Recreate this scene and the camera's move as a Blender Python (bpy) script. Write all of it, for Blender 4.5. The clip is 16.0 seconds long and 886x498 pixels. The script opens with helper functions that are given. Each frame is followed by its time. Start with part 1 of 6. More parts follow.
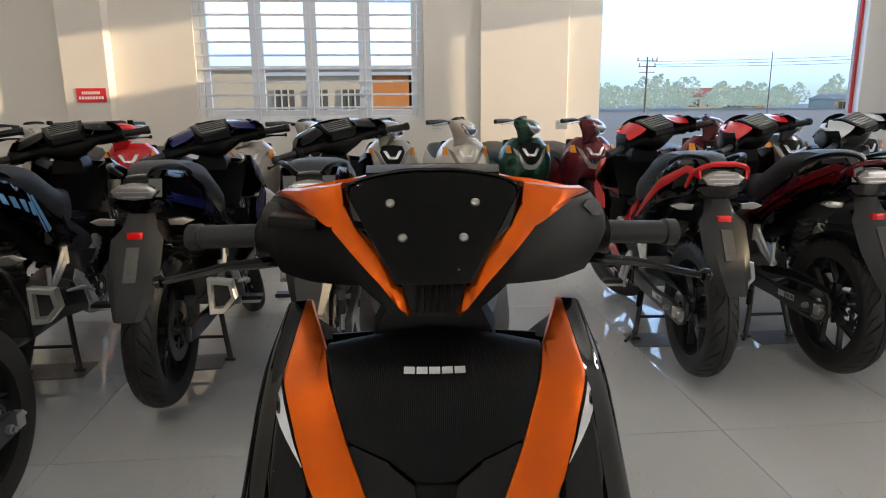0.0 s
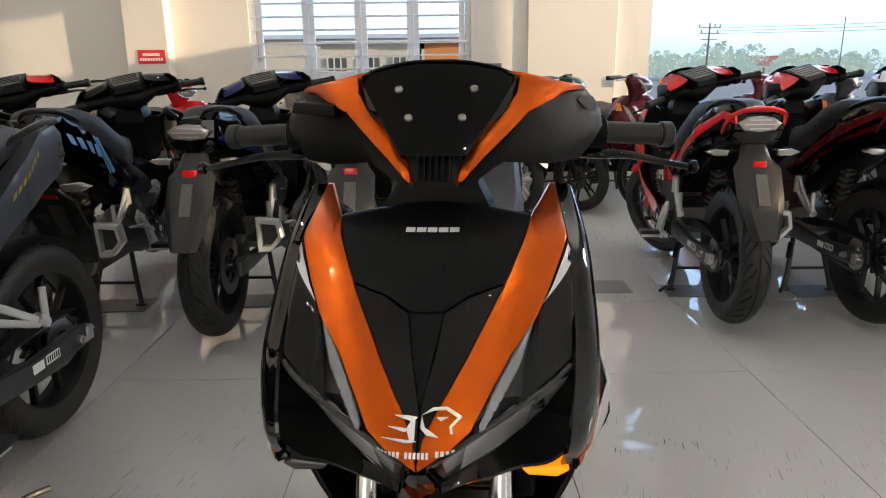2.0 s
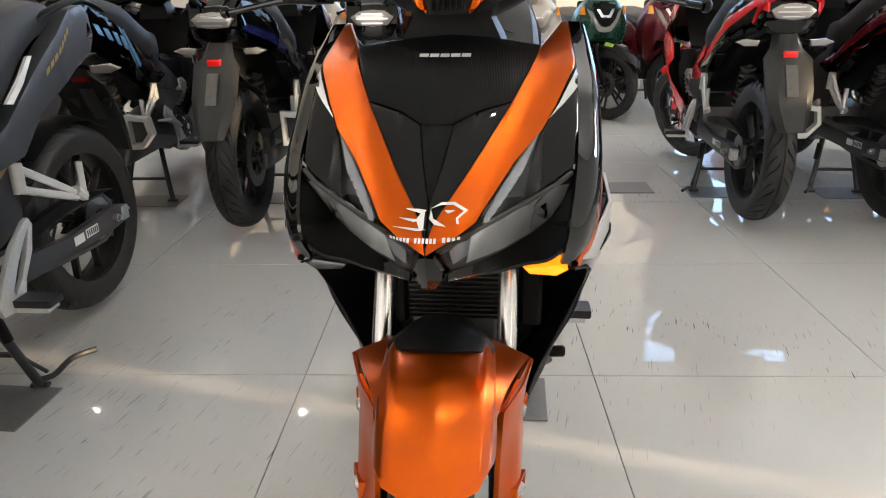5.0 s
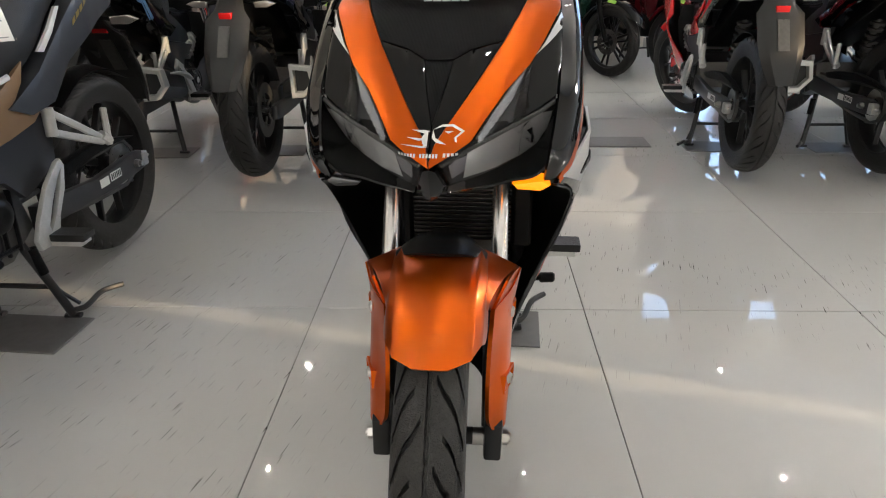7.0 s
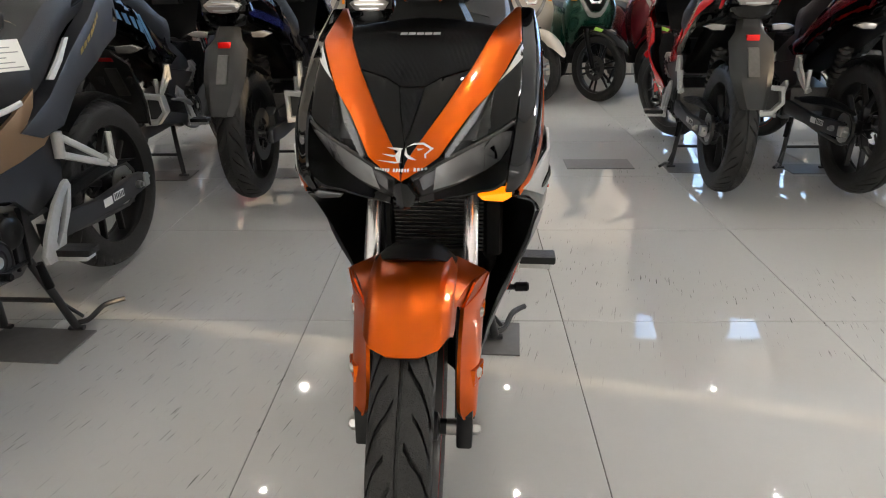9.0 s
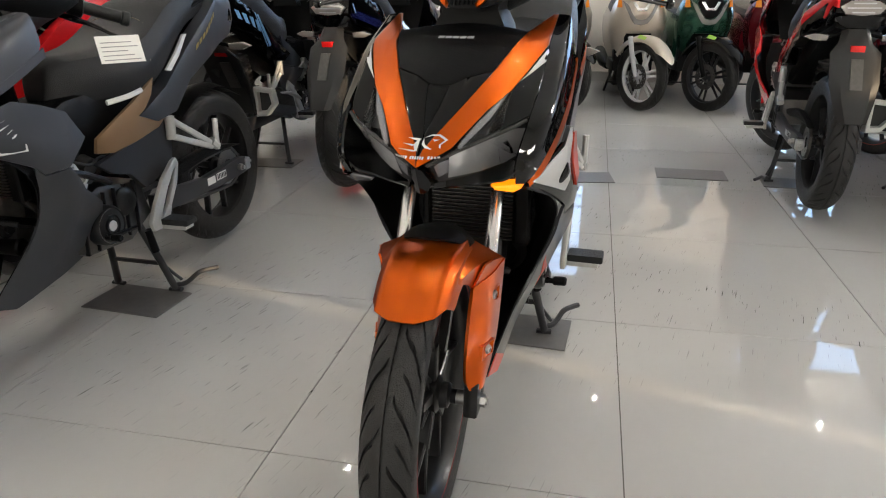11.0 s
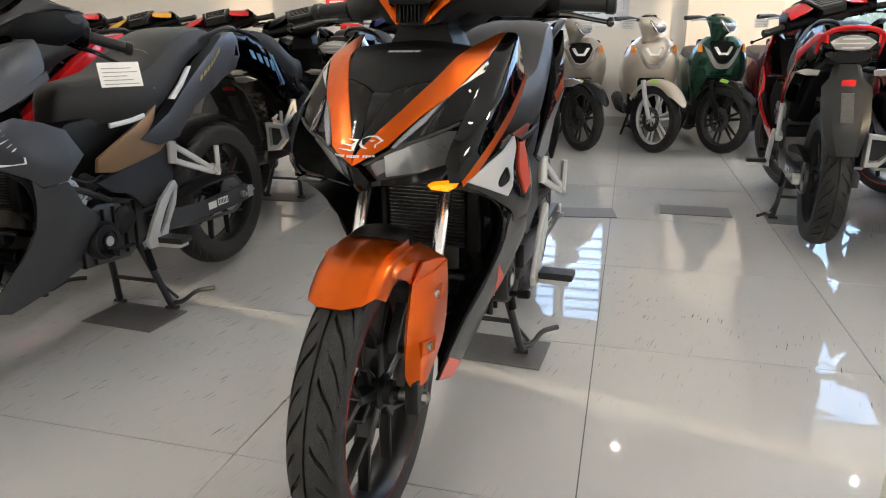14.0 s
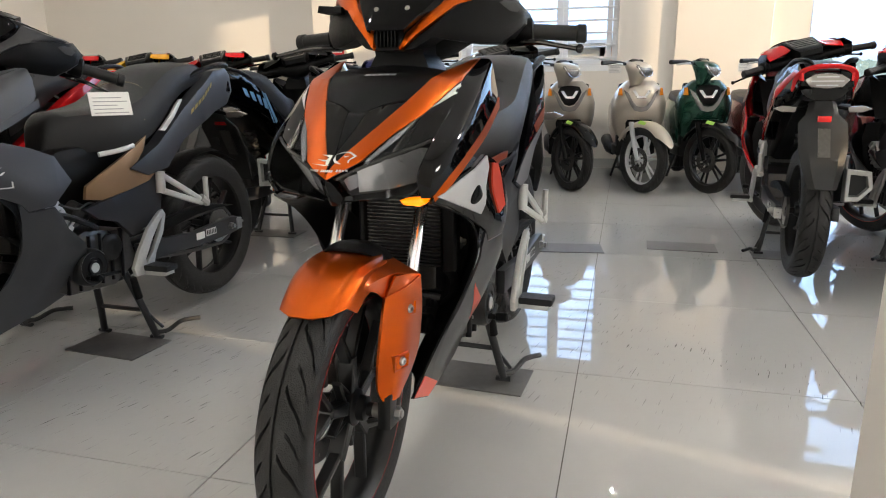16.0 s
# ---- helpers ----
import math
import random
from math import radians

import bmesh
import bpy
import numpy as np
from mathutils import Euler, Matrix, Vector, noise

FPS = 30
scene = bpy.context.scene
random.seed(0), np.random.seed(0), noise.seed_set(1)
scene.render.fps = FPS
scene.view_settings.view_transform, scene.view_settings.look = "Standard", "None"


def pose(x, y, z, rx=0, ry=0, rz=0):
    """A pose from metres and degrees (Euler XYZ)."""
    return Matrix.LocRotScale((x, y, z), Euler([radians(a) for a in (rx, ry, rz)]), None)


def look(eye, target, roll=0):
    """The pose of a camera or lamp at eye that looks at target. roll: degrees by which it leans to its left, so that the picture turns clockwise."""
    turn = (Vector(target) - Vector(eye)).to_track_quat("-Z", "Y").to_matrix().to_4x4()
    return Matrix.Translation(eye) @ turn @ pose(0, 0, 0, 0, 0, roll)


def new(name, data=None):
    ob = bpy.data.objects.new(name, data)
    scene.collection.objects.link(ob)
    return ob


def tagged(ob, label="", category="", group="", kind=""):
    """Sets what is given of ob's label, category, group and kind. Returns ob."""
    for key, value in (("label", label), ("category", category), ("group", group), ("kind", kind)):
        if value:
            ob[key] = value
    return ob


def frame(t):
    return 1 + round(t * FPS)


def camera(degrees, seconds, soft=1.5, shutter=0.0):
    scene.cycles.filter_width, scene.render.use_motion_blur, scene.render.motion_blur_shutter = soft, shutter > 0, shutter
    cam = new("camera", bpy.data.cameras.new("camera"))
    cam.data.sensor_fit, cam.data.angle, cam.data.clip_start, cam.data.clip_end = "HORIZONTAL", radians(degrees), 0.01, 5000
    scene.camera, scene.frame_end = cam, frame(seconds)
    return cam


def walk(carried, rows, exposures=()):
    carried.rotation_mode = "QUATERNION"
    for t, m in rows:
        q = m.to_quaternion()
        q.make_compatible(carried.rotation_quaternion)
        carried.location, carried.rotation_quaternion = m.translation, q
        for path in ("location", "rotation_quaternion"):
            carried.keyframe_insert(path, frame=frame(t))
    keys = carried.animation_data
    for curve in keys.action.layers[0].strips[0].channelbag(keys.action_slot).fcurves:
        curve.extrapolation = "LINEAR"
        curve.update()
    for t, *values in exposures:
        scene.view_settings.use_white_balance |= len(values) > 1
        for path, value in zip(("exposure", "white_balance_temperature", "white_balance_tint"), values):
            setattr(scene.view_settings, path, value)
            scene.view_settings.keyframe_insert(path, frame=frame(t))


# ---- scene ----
cam = camera(67.7, 16.0, 1.1)
PATH = [
    (0, (-0.091, -0.564, 1.197), (0.076, 1.382, 0.768), -0.5),
    (0.5, (-0.073, -0.591, 1.174), (0.065, 1.357, 0.741), -0.6),
    (1, (-0.055, -0.631, 1.155), (0.04, 1.315, 0.703), -0.6),
    (1.5, (-0.043, -0.664, 1.131), (0.008, 1.275, 0.647), -0.5),
    (2, (-0.037, -0.695, 1.103), (-0.024, 1.239, 0.592), -0.7),
    (2.5, (-0.037, -0.714, 1.076), (-0.049, 1.212, 0.536), -0.7),
    (3, (-0.033, -0.723, 1.048), (-0.068, 1.189, 0.462), -0.7),
    (3.5, (-0.037, -0.728, 1.036), (-0.093, 1.173, 0.419), -0.7),
    (4, (-0.037, -0.741, 1.017), (-0.1, 1.146, 0.359), -0.7),
    (4.5, (-0.027, -0.757, 1.002), (-0.092, 1.118, 0.309), -0.9),
    (7, (-0.011, -0.927, 0.988), (-0.088, 0.89, 0.156), -0.8),
    (7.5, (-0.011, -0.967, 0.993), (-0.072, 0.851, 0.16), -0.9),
    (8, (-0.004, -0.99, 0.995), (-0.049, 0.847, 0.205), -0.8),
    (10.5, (0.14, -1.112, 1.021), (-0.138, 0.719, 0.267), -0.7),
    (11, (0.2, -1.13, 1.013), (-0.2, 0.679, 0.26), -0.5),
    (11.5, (0.272, -1.136, 1.006), (-0.21, 0.654, 0.255), -0.7),
    (12, (0.308, -1.144, 0.987), (-0.202, 0.649, 0.262), -0.7),
    (12.5, (0.333, -1.152, 0.966), (-0.183, 0.654, 0.278), -0.6),
    (13, (0.349, -1.153, 0.953), (-0.166, 0.657, 0.277), -0.7),
    (13.5, (0.36, -1.158, 0.951), (-0.153, 0.662, 0.3), -0.6),
    (14, (0.382, -1.169, 0.944), (-0.128, 0.665, 0.332), -0.7),
    (14.5, (0.398, -1.174, 0.928), (-0.106, 0.667, 0.328), -0.7),
    (15, (0.409, -1.176, 0.917), (-0.088, 0.669, 0.325), -0.7),
    (15.5, (0.422, -1.181, 0.907), (-0.075, 0.671, 0.341), -0.6),
    (16, (0.435, -1.193, 0.896), (-0.075, 0.68, 0.415), -0.5),
]
walk(cam, [(t, look(eye, target, roll)) for t, eye, target, roll in PATH],
     [(0, 0.12), (1, 0.12), (2, 0.28), (3.5, 0.86), (4.5, 0.88), (7, 0.56), (11, 0.58), (14, 0.67), (16, 0.56)])

# ---- world, sun, large lights ----
world = bpy.data.worlds.new("sky")
scene.world = world
world.use_nodes = True
wn = world.node_tree
sky = wn.nodes.new("ShaderNodeTexSky")
sky.sky_type = "NISHITA"
sky.sun_disc = False
SUN_EL, SUN_AZ = 8.0, 104.5      # degrees; azimuth clockwise from +y
sky.sun_elevation = radians(SUN_EL)
sky.sun_rotation = radians(SUN_AZ)
wn.nodes["Background"].inputs["Strength"].default_value = 0.15
wn.links.new(sky.outputs[0], wn.nodes["Background"].inputs["Color"])
scene.view_settings.exposure = 0.0

sun = new("sun", bpy.data.lights.new("sun", "SUN"))
sun.data.energy, sun.data.angle, sun.data.color = 5.0, radians(0.5), (1.0, 0.75, 0.47)
sd = Vector((math.sin(radians(SUN_AZ)) * math.cos(radians(SUN_EL)), math.cos(radians(SUN_AZ)) * math.cos(radians(SUN_EL)), math.sin(radians(SUN_EL))))
sun.matrix_world = look(sd * 30, (0, 0, 0))


def area_light(name, size, at, to, watts, color):
    l = new(name, bpy.data.lights.new(name, "AREA"))
    l.data.shape, l.data.size, l.data.size_y, l.data.energy, l.data.color = "RECTANGLE", size[0], size[1], watts, color
    l.matrix_world = look(at, to)
    return l


area_light("back_glass_daylight", (2.74, 3.0), (3.57, 6.37, 1.8), (3.57, 0, 1.8), 17, (0.42, 0.68, 1.0))
area_light("back_window_daylight", (2.1, 1.28), (-0.795, 6.36, 1.74), (-0.795, 0, 1.74), 10, (0.5, 0.7, 1.0))
# window is out of view; power raised as fill for the back row
area_light("side_window_fill", (0.74, 0.62), (5.85, 4.03, 2.81), (0, 4.0, 1.0), 110, (1.0, 0.94, 0.86))
# added fill at the unseen sun slits, to brighten tails in the row
area_light("side_slit_fill", (0.7, 0.56), (5.85, 0.42, 1.5), (0, 1.6, 0.9), 30, (1.0, 0.95, 0.88))
# added fill from behind the camera; its front opening is out of view
area_light("front_fill", (4.2, 2.8), (-2.5, -6.3, 1.6), (-2.0, 0, 1.2), 64, (1.0, 0.92, 0.82))
# added fill in an unseen right-hand opening, for flanks that face +x
area_light("right_side_fill", (3.0, 2.4), (5.66, -3.1, 1.6), (0, -3.1, 1.6), 52, (1.0, 0.96, 0.90))

# ---- materials ----
def mat(name, color, rough=0.5, metal=0.0, coat=0.0, spec=0.5):
    m = bpy.data.materials.new(name)
    m.use_nodes = True
    b = m.node_tree.nodes["Principled BSDF"]
    b.inputs["Base Color"].default_value = (*color, 1)
    b.inputs["Roughness"].default_value = rough
    b.inputs["Metallic"].default_value = metal
    b.inputs["Coat Weight"].default_value = coat
    b.inputs["Coat Roughness"].default_value = 0.03
    b.inputs["Specular IOR Level"].default_value = spec
    return m


def node(m, kind, **inputs):
    n = m.node_tree.nodes.new(kind)
    for k, v in inputs.items():
        n.inputs[k.replace("_", " ")].default_value = v
    return n


def wire(m, a, b):
    m.node_tree.links.new(a, b)


def principled(m):
    return m.node_tree.nodes["Principled BSDF"]


def grain(m, scale, amount, bump=0.0, detail=4.0, rough_var=0.0, bump_scale=None, big=0.0):
    """Two scales of noise on colour, a bump and a change of roughness, in object coordinates."""
    b = principled(m)
    base = tuple(b.inputs["Base Color"].default_value)
    tc = node(m, "ShaderNodeTexCoord")
    n1 = node(m, "ShaderNodeTexNoise", Scale=scale, Detail=detail)
    wire(m, tc.outputs["Object"], n1.inputs["Vector"])
    fac = n1.outputs["Fac"]
    if big:
        n2 = node(m, "ShaderNodeTexNoise", Scale=big, Detail=3.0)
        wire(m, tc.outputs["Object"], n2.inputs["Vector"])
        mixf = node(m, "ShaderNodeMath")
        mixf.operation = "MULTIPLY_ADD"
        mixf.inputs[1].default_value = 0.5
        wire(m, n2.outputs["Fac"], mixf.inputs[0])
        half = node(m, "ShaderNodeMath")
        half.operation = "MULTIPLY"
        half.inputs[1].default_value = 0.5
        wire(m, n1.outputs["Fac"], half.inputs[0])
        wire(m, half.outputs[0], mixf.inputs[2])
        fac = mixf.outputs[0]
    ramp = node(m, "ShaderNodeMix")
    ramp.data_type = "RGBA"
    ramp.inputs[6].default_value = tuple(c * (1 - amount) for c in base[:3]) + (1,)
    ramp.inputs[7].default_value = tuple(min(1, c * (1 + amount)) for c in base[:3]) + (1,)
    wire(m, fac, ramp.inputs[0])
    wire(m, ramp.outputs[2], b.inputs["Base Color"])
    if bump:
        n3 = node(m, "ShaderNodeTexNoise", Scale=bump_scale or scale, Detail=3.0)
        wire(m, tc.outputs["Object"], n3.inputs["Vector"])
        bp = node(m, "ShaderNodeBump", Strength=bump, Distance=0.002)
        wire(m, n3.outputs["Fac"], bp.inputs["Height"])
        wire(m, bp.outputs["Normal"], b.inputs["Normal"])
    if rough_var:
        r = b.inputs["Roughness"].default_value
        mr = node(m, "ShaderNodeMapRange")
        mr.inputs["To Min"].default_value = max(0.0, r - rough_var)
        mr.inputs["To Max"].default_value = r + rough_var
        wire(m, fac, mr.inputs["Value"])
        wire(m, mr.outputs[0], b.inputs["Roughness"])
    return m


M = {}
M["wall"] = grain(mat("wall_paint", (0.74, 0.70, 0.64), 0.75), 60, 0.03, 0.15, big=1.2)
M["ceiling"] = grain(mat("ceiling_paint", (0.8, 0.79, 0.77), 0.8), 40, 0.03, big=1.0)
M["grout"] = mat("grout", (0.12, 0.11, 0.1), 0.9)
M["tile"] = grain(mat("polished_tile", (0.485, 0.48, 0.462), 0.03), 30, 0.03, big=2.0)


def scuffs(m):
    """Thin dark slanting scuff marks, denser in some areas, over the tile colour."""
    b = principled(m)
    src = b.inputs["Base Color"].links[0].from_socket
    geo = node(m, "ShaderNodeNewGeometry")
    mp = node(m, "ShaderNodeMapping")
    mp.vector_type = "TEXTURE"
    mp.inputs["Rotation"].default_value = (0, 0, radians(-14))
    mp.inputs["Scale"].default_value = (0.0048, 0.10, 1.0)
    n = node(m, "ShaderNodeTexNoise", Scale=1.0, Detail=2.0)
    wire(m, geo.outputs["Position"], mp.inputs["Vector"])
    wire(m, mp.outputs[0], n.inputs["Vector"])
    cut = node(m, "ShaderNodeMapRange")
    cut.inputs["From Min"].default_value, cut.inputs["From Max"].default_value = 0.66, 0.72
    wire(m, n.outputs["Fac"], cut.inputs["Value"])
    n2 = node(m, "ShaderNodeTexNoise", Scale=0.9, Detail=1.0)
    wire(m, geo.outputs["Position"], n2.inputs["Vector"])
    area = node(m, "ShaderNodeMapRange")
    area.inputs["From Min"].default_value, area.inputs["From Max"].default_value = 0.42, 0.56
    wire(m, n2.outputs["Fac"], area.inputs["Value"])
    mul = node(m, "ShaderNodeMath")
    mul.operation = "MULTIPLY"
    wire(m, cut.outputs[0], mul.inputs[0])
    wire(m, area.outputs[0], mul.inputs[1])
    mix = node(m, "ShaderNodeMix")
    mix.data_type = "RGBA"
    mix.inputs[7].default_value = (0.10, 0.095, 0.09, 1)
    wire(m, mul.outputs[0], mix.inputs[0])
    wire(m, src, mix.inputs[6])
    wire(m, mix.outputs[2], b.inputs["Base Color"])


scuffs(M["tile"])
M["red_sign"] = mat("red_sign", (0.65, 0.02, 0.03), 0.4)
M["white"] = mat("white_plastic", (0.8, 0.8, 0.78), 0.4)
M["white_frame"] = grain(mat("white_frame", (0.75, 0.76, 0.77), 0.4), 20, 0.04)
M["red_frame"] = mat("red_frame", (0.6, 0.03, 0.03), 0.4)
M["outside"] = mat("outside", (0.3, 0.3, 0.3), 0.9)

# ---- mesh helpers ----
def part(name, bm, material, parent=None, label="", smooth=True, sharp=35):
    me = bpy.data.meshes.new(name)
    bm.normal_update()
    for f in bm.faces:
        f.smooth = smooth
    if smooth:
        for e in bm.edges:
            if len(e.link_faces) == 2 and e.calc_face_angle(0) > radians(sharp):
                e.smooth = False
    bm.to_mesh(me)
    bm.free()
    ob = new(name, me)
    if material is not None:
        me.materials.append(material)
    if parent is not None:
        ob.parent = parent
    if label:
        tagged(ob, label)
    return ob


def box(bm, lo, hi, bevel=0.0, seg=1, m=None):
    vs = [bm.verts.new((x, y, z)) for x in (lo[0], hi[0]) for y in (lo[1], hi[1]) for z in (lo[2], hi[2])]
    fs = [bm.faces.new([vs[i] for i in q]) for q in ((0, 1, 3, 2), (4, 6, 7, 5), (0, 4, 5, 1), (2, 3, 7, 6), (0, 2, 6, 4), (1, 5, 7, 3))]
    if bevel:
        es = list({e for f in fs for e in f.edges})
        r = bmesh.ops.bevel(bm, geom=es, offset=bevel, segments=seg, affect="EDGES", profile=0.5)
        vs = list({v for f in r["faces"] for v in f.verts} | {v for v in vs if v.is_valid})
    if m is not None:
        bmesh.ops.transform(bm, matrix=m, verts=vs)
    return vs


def boxed(lo, hi, bevel=0.0, seg=1):
    bm = bmesh.new()
    box(bm, lo, hi, bevel, seg)
    return bm


def structure(name, bm, material, label="", **kw):
    ob = part(name, bm, material, None, label, **kw)
    return tagged(ob, kind="structure")


# ---- the room ----
X0, X1, Y0, Y1, H = -7.0, 5.6, -6.0, 6.3, 3.75
T = 0.2
floor = structure("floor", boxed((X0 - T, Y0 - T, -0.12), (X1 + T, Y1 + T, -0.004)), M["grout"], "polished pale grey floor tiles with dark thin joints", smooth=False)
structure("ceiling", boxed((X0 - T, Y0 - T, H), (X1 + T, Y1 + T, H + 0.2)), M["ceiling"], smooth=False)


def wall_with_holes(name, axis, at, a0, a1, z0, z1, holes, label=""):
    """A wall of thickness T along x (axis 'x', face at y=at) or y, with rectangular holes (a, b, zl, zh)."""
    bm = bmesh.new()
    cuts = sorted({a0, a1, *[h[0] for h in holes], *[h[1] for h in holes]})
    for i in range(len(cuts) - 1):
        l, r = cuts[i], cuts[i + 1]
        over = sorted((h[2], h[3]) for h in holes if h[0] <= l + 1e-6 and h[1] >= r - 1e-6)
        z = z0
        spans = []
        for zl, zh in over:
            if zl > z + 1e-6:
                spans.append((z, zl))
            z = zh
        if z < z1 - 1e-6:
            spans.append((z, z1))
        for zl, zh in spans:
            if axis == "x":
                box(bm, (l, at[0], zl), (r, at[1], zh))
            else:
                box(bm, (at[0], l, zl), (at[1], r, zh))
    bmesh.ops.remove_doubles(bm, verts=bm.verts, dist=1e-5)
    return structure(name, bm, M["wall"], label, smooth=False)


WIN = (-1.91, 0.32, 1.03, 2.45)
GLS = (2.13, 5.0, 0.25, 3.37)
wall_with_holes("wall_back", "x", (Y1, Y1 + T), X0 - T, X1 + T, 0, H, [WIN, GLS], "cream painted wall with a barred window and a large pane")
wall_with_holes("wall_left", "y", (X0 - T, X0), Y0, Y1, 0, H, [])
# unseen openings, placed to throw sun patches on walls, floor and machines
wall_with_holes("wall_right", "y", (X1, X1 + T), Y0, Y1, 0, H, [(3.66, 4.40, 2.5, 3.12), (4.96, 5.42, 1.25, 2.6), (-0.967, -0.868, 0.5, 1.15), (-4.65, -1.55, 0.35, 2.85), (0.06, 0.26, 1.2, 1.78), (0.32, 0.52, 1.2, 1.78), (0.58, 0.78, 1.2, 1.78)])
# the opening is unseen and goes with the front fill
wall_with_holes("wall_front", "x", (Y0 - T, Y0), X0 - T, X1 + T, 0, H, [(-4.6, -0.4, 0.1, 3.0)])
# columns
structure("column", boxed((-3.09, Y1 - 0.17, 0), (-2.68, Y1 - 0.001, H), 0.004), M["wall"], smooth=False)
structure("column", boxed((0.89, Y1 - 0.04, 0), (1.79, Y1 - 0.001, H), 0.004), M["wall"], smooth=False)
structure("partition", boxed((0.81, -0.52, 0), (0.83, -0.14, 1.4), 0.003), M["wall"], "beige board standing on the floor", smooth=False)
# unseen wall, added to keep low sun out of the large right-hand opening
structure("sun_block_wall", boxed((7.2, -9.0, -0.6), (7.4, -1.62, 5.0)), M["wall"], "plain unseen wall that blocks the low sun", smooth=False)
# ground outside
structure("ground", boxed((-400, -400, -0.6), (400, 400, -0.5)), M["outside"], smooth=False)
TILE, GAP = 0.8, 0.003

# ---- shape helpers for vehicles ----
CACHE = {}
FRONT_PARTS = {"front_wheel", "tyre_front", "front_axle", "fork_leg", "fork_tube", "dust_seal", "front_fender", "fork_cover", "fender_wing", "fender_side", "recess", "bolt", "fender_top", "brake_caliper"}
TILT = Euler((-math.atan(0.5), 0, 0)).to_matrix().to_4x4()
STEER = Matrix.Translation((0, 0.05, 0.288)) @ TILT @ pose(0, 0, 0, 0, 0, 3.2) @ TILT.inverted() @ Matrix.Translation((0, -0.05, -0.288))


def piece(name, key, build, material, parent, label=""):
    """A part whose mesh is built once per key and shared; the material sits on the object."""
    if key not in CACHE:
        bm = build()
        if name in FRONT_PARTS or key.startswith(("front_wheel", "tyre_front")):
            bmesh.ops.transform(bm, matrix=STEER, verts=bm.verts)
        me = bpy.data.meshes.new(name)
        bmesh.ops.recalc_face_normals(bm, faces=bm.faces)
        bm.normal_update()
        for f in bm.faces:
            f.smooth = True
        for e in bm.edges:
            if len(e.link_faces) == 2 and e.calc_face_angle(0) > radians(38):
                e.smooth = False
        bm.to_mesh(me)
        bm.free()
        me.materials.append(material)
        CACHE[key] = me
    ob = new(name, CACHE[key])
    ob.material_slots[0].link = "OBJECT"
    ob.material_slots[0].material = material
    ob.parent = parent
    if label:
        tagged(ob, label)
    return ob


def catmull(pts, n):
    """n + 1 points along a smooth line through pts."""
    pts = [Vector(p) for p in pts]
    if len(pts) == 2:
        return [pts[0].lerp(pts[1], i / n) for i in range(n + 1)]
    ext = [2 * pts[0] - pts[1], *pts, 2 * pts[-1] - pts[-2]]
    out, m = [], len(pts) - 1
    for i in range(n + 1):
        u = min(i / n * m, m - 1e-9)
        k, f = int(u), u - int(u)
        a, b, c, d = ext[k:k + 4]
        out.append(0.5 * ((2 * b) + (c - a) * f + (2 * a - 5 * b + 4 * c - d) * f * f + (3 * b - a - 3 * c + d) * f ** 3))
    return out


def skin(curves, nu=14, nv=8, th=0.004, s=1, smooth_v=True):
    """A sheet with thickness through several lines of 3D points; s = -1 mirrors it."""
    rows = [catmull(c, nu) for c in curves]
    grid = []
    for i in range(nu + 1):
        col = [r[i] for r in rows]
        grid.append(catmull(col, nv) if smooth_v else [p for p in col])
    nv = len(grid[0]) - 1
    bm = bmesh.new()
    vs = [[bm.verts.new((p.x * s, p.y, p.z)) for p in col] for col in grid]
    for i in range(nu):
        for j in range(nv):
            q = [vs[i][j], vs[i + 1][j], vs[i + 1][j + 1], vs[i][j + 1]]
            if len({tuple(round(c, 6) for c in v.co) for v in q}) > 2:
                try:
                    bm.faces.new(q)
                except ValueError:
                    pass
    bmesh.ops.remove_doubles(bm, verts=bm.verts, dist=1e-5)
    if th:
        bmesh.ops.recalc_face_normals(bm, faces=bm.faces)
        bmesh.ops.solidify(bm, geom=bm.faces[:], thickness=th)
    return bm


def panel(poly, depth, axis, th=0.006, step=0.02, s=1, lip=0.0015):
    """A moulded panel: an outline in front view (x, z; axis 'f') or side view (y, z; axis 's'), laid on depth(a, z)."""
    bm = bmesh.new()
    clean = [p for i, p in enumerate(poly) if (Vector(p) - Vector(poly[i - 1])).length > 1e-4]
    bm.faces.new([bm.verts.new((a, 0, z)) for a, z in clean])
    bmesh.ops.triangulate(bm, faces=bm.faces[:])
    for ax in (0, 2):
        vals = [v.co[ax] for v in bm.verts]
        k = math.ceil(min(vals) / step)
        while k * step < max(vals) - 1e-4:
            co, no = Vector((0, 0, 0)), Vector((0, 0, 0))
            co[ax], no[ax] = k * step, 1
            bmesh.ops.bisect_plane(bm, geom=bm.verts[:] + bm.edges[:] + bm.faces[:], plane_co=co, plane_no=no, dist=1e-5)
            k += 1
    front = list(bm.faces)
    if lip:
        bmesh.ops.inset_region(bm, faces=front, thickness=lip * 1.4, depth=0, use_even_offset=True)
    rim = {v for e in bm.edges if len(e.link_faces) == 1 for v in e.verts}
    ext = bmesh.ops.extrude_edge_only(bm, edges=[e for e in bm.edges if len(e.link_faces) == 1])
    back = {v for v in ext["geom"] if isinstance(v, bmesh.types.BMVert)}
    for v in bm.verts:
        d = depth(v.co.x, v.co.z)
        out = th if v in back else (lip if v in rim else 0.0)
        if axis == "f":
            v.co = Vector((v.co.x * s, d + out, v.co.z))
        else:
            v.co = Vector(((d - out) * s, v.co.x, v.co.z))
    return bm


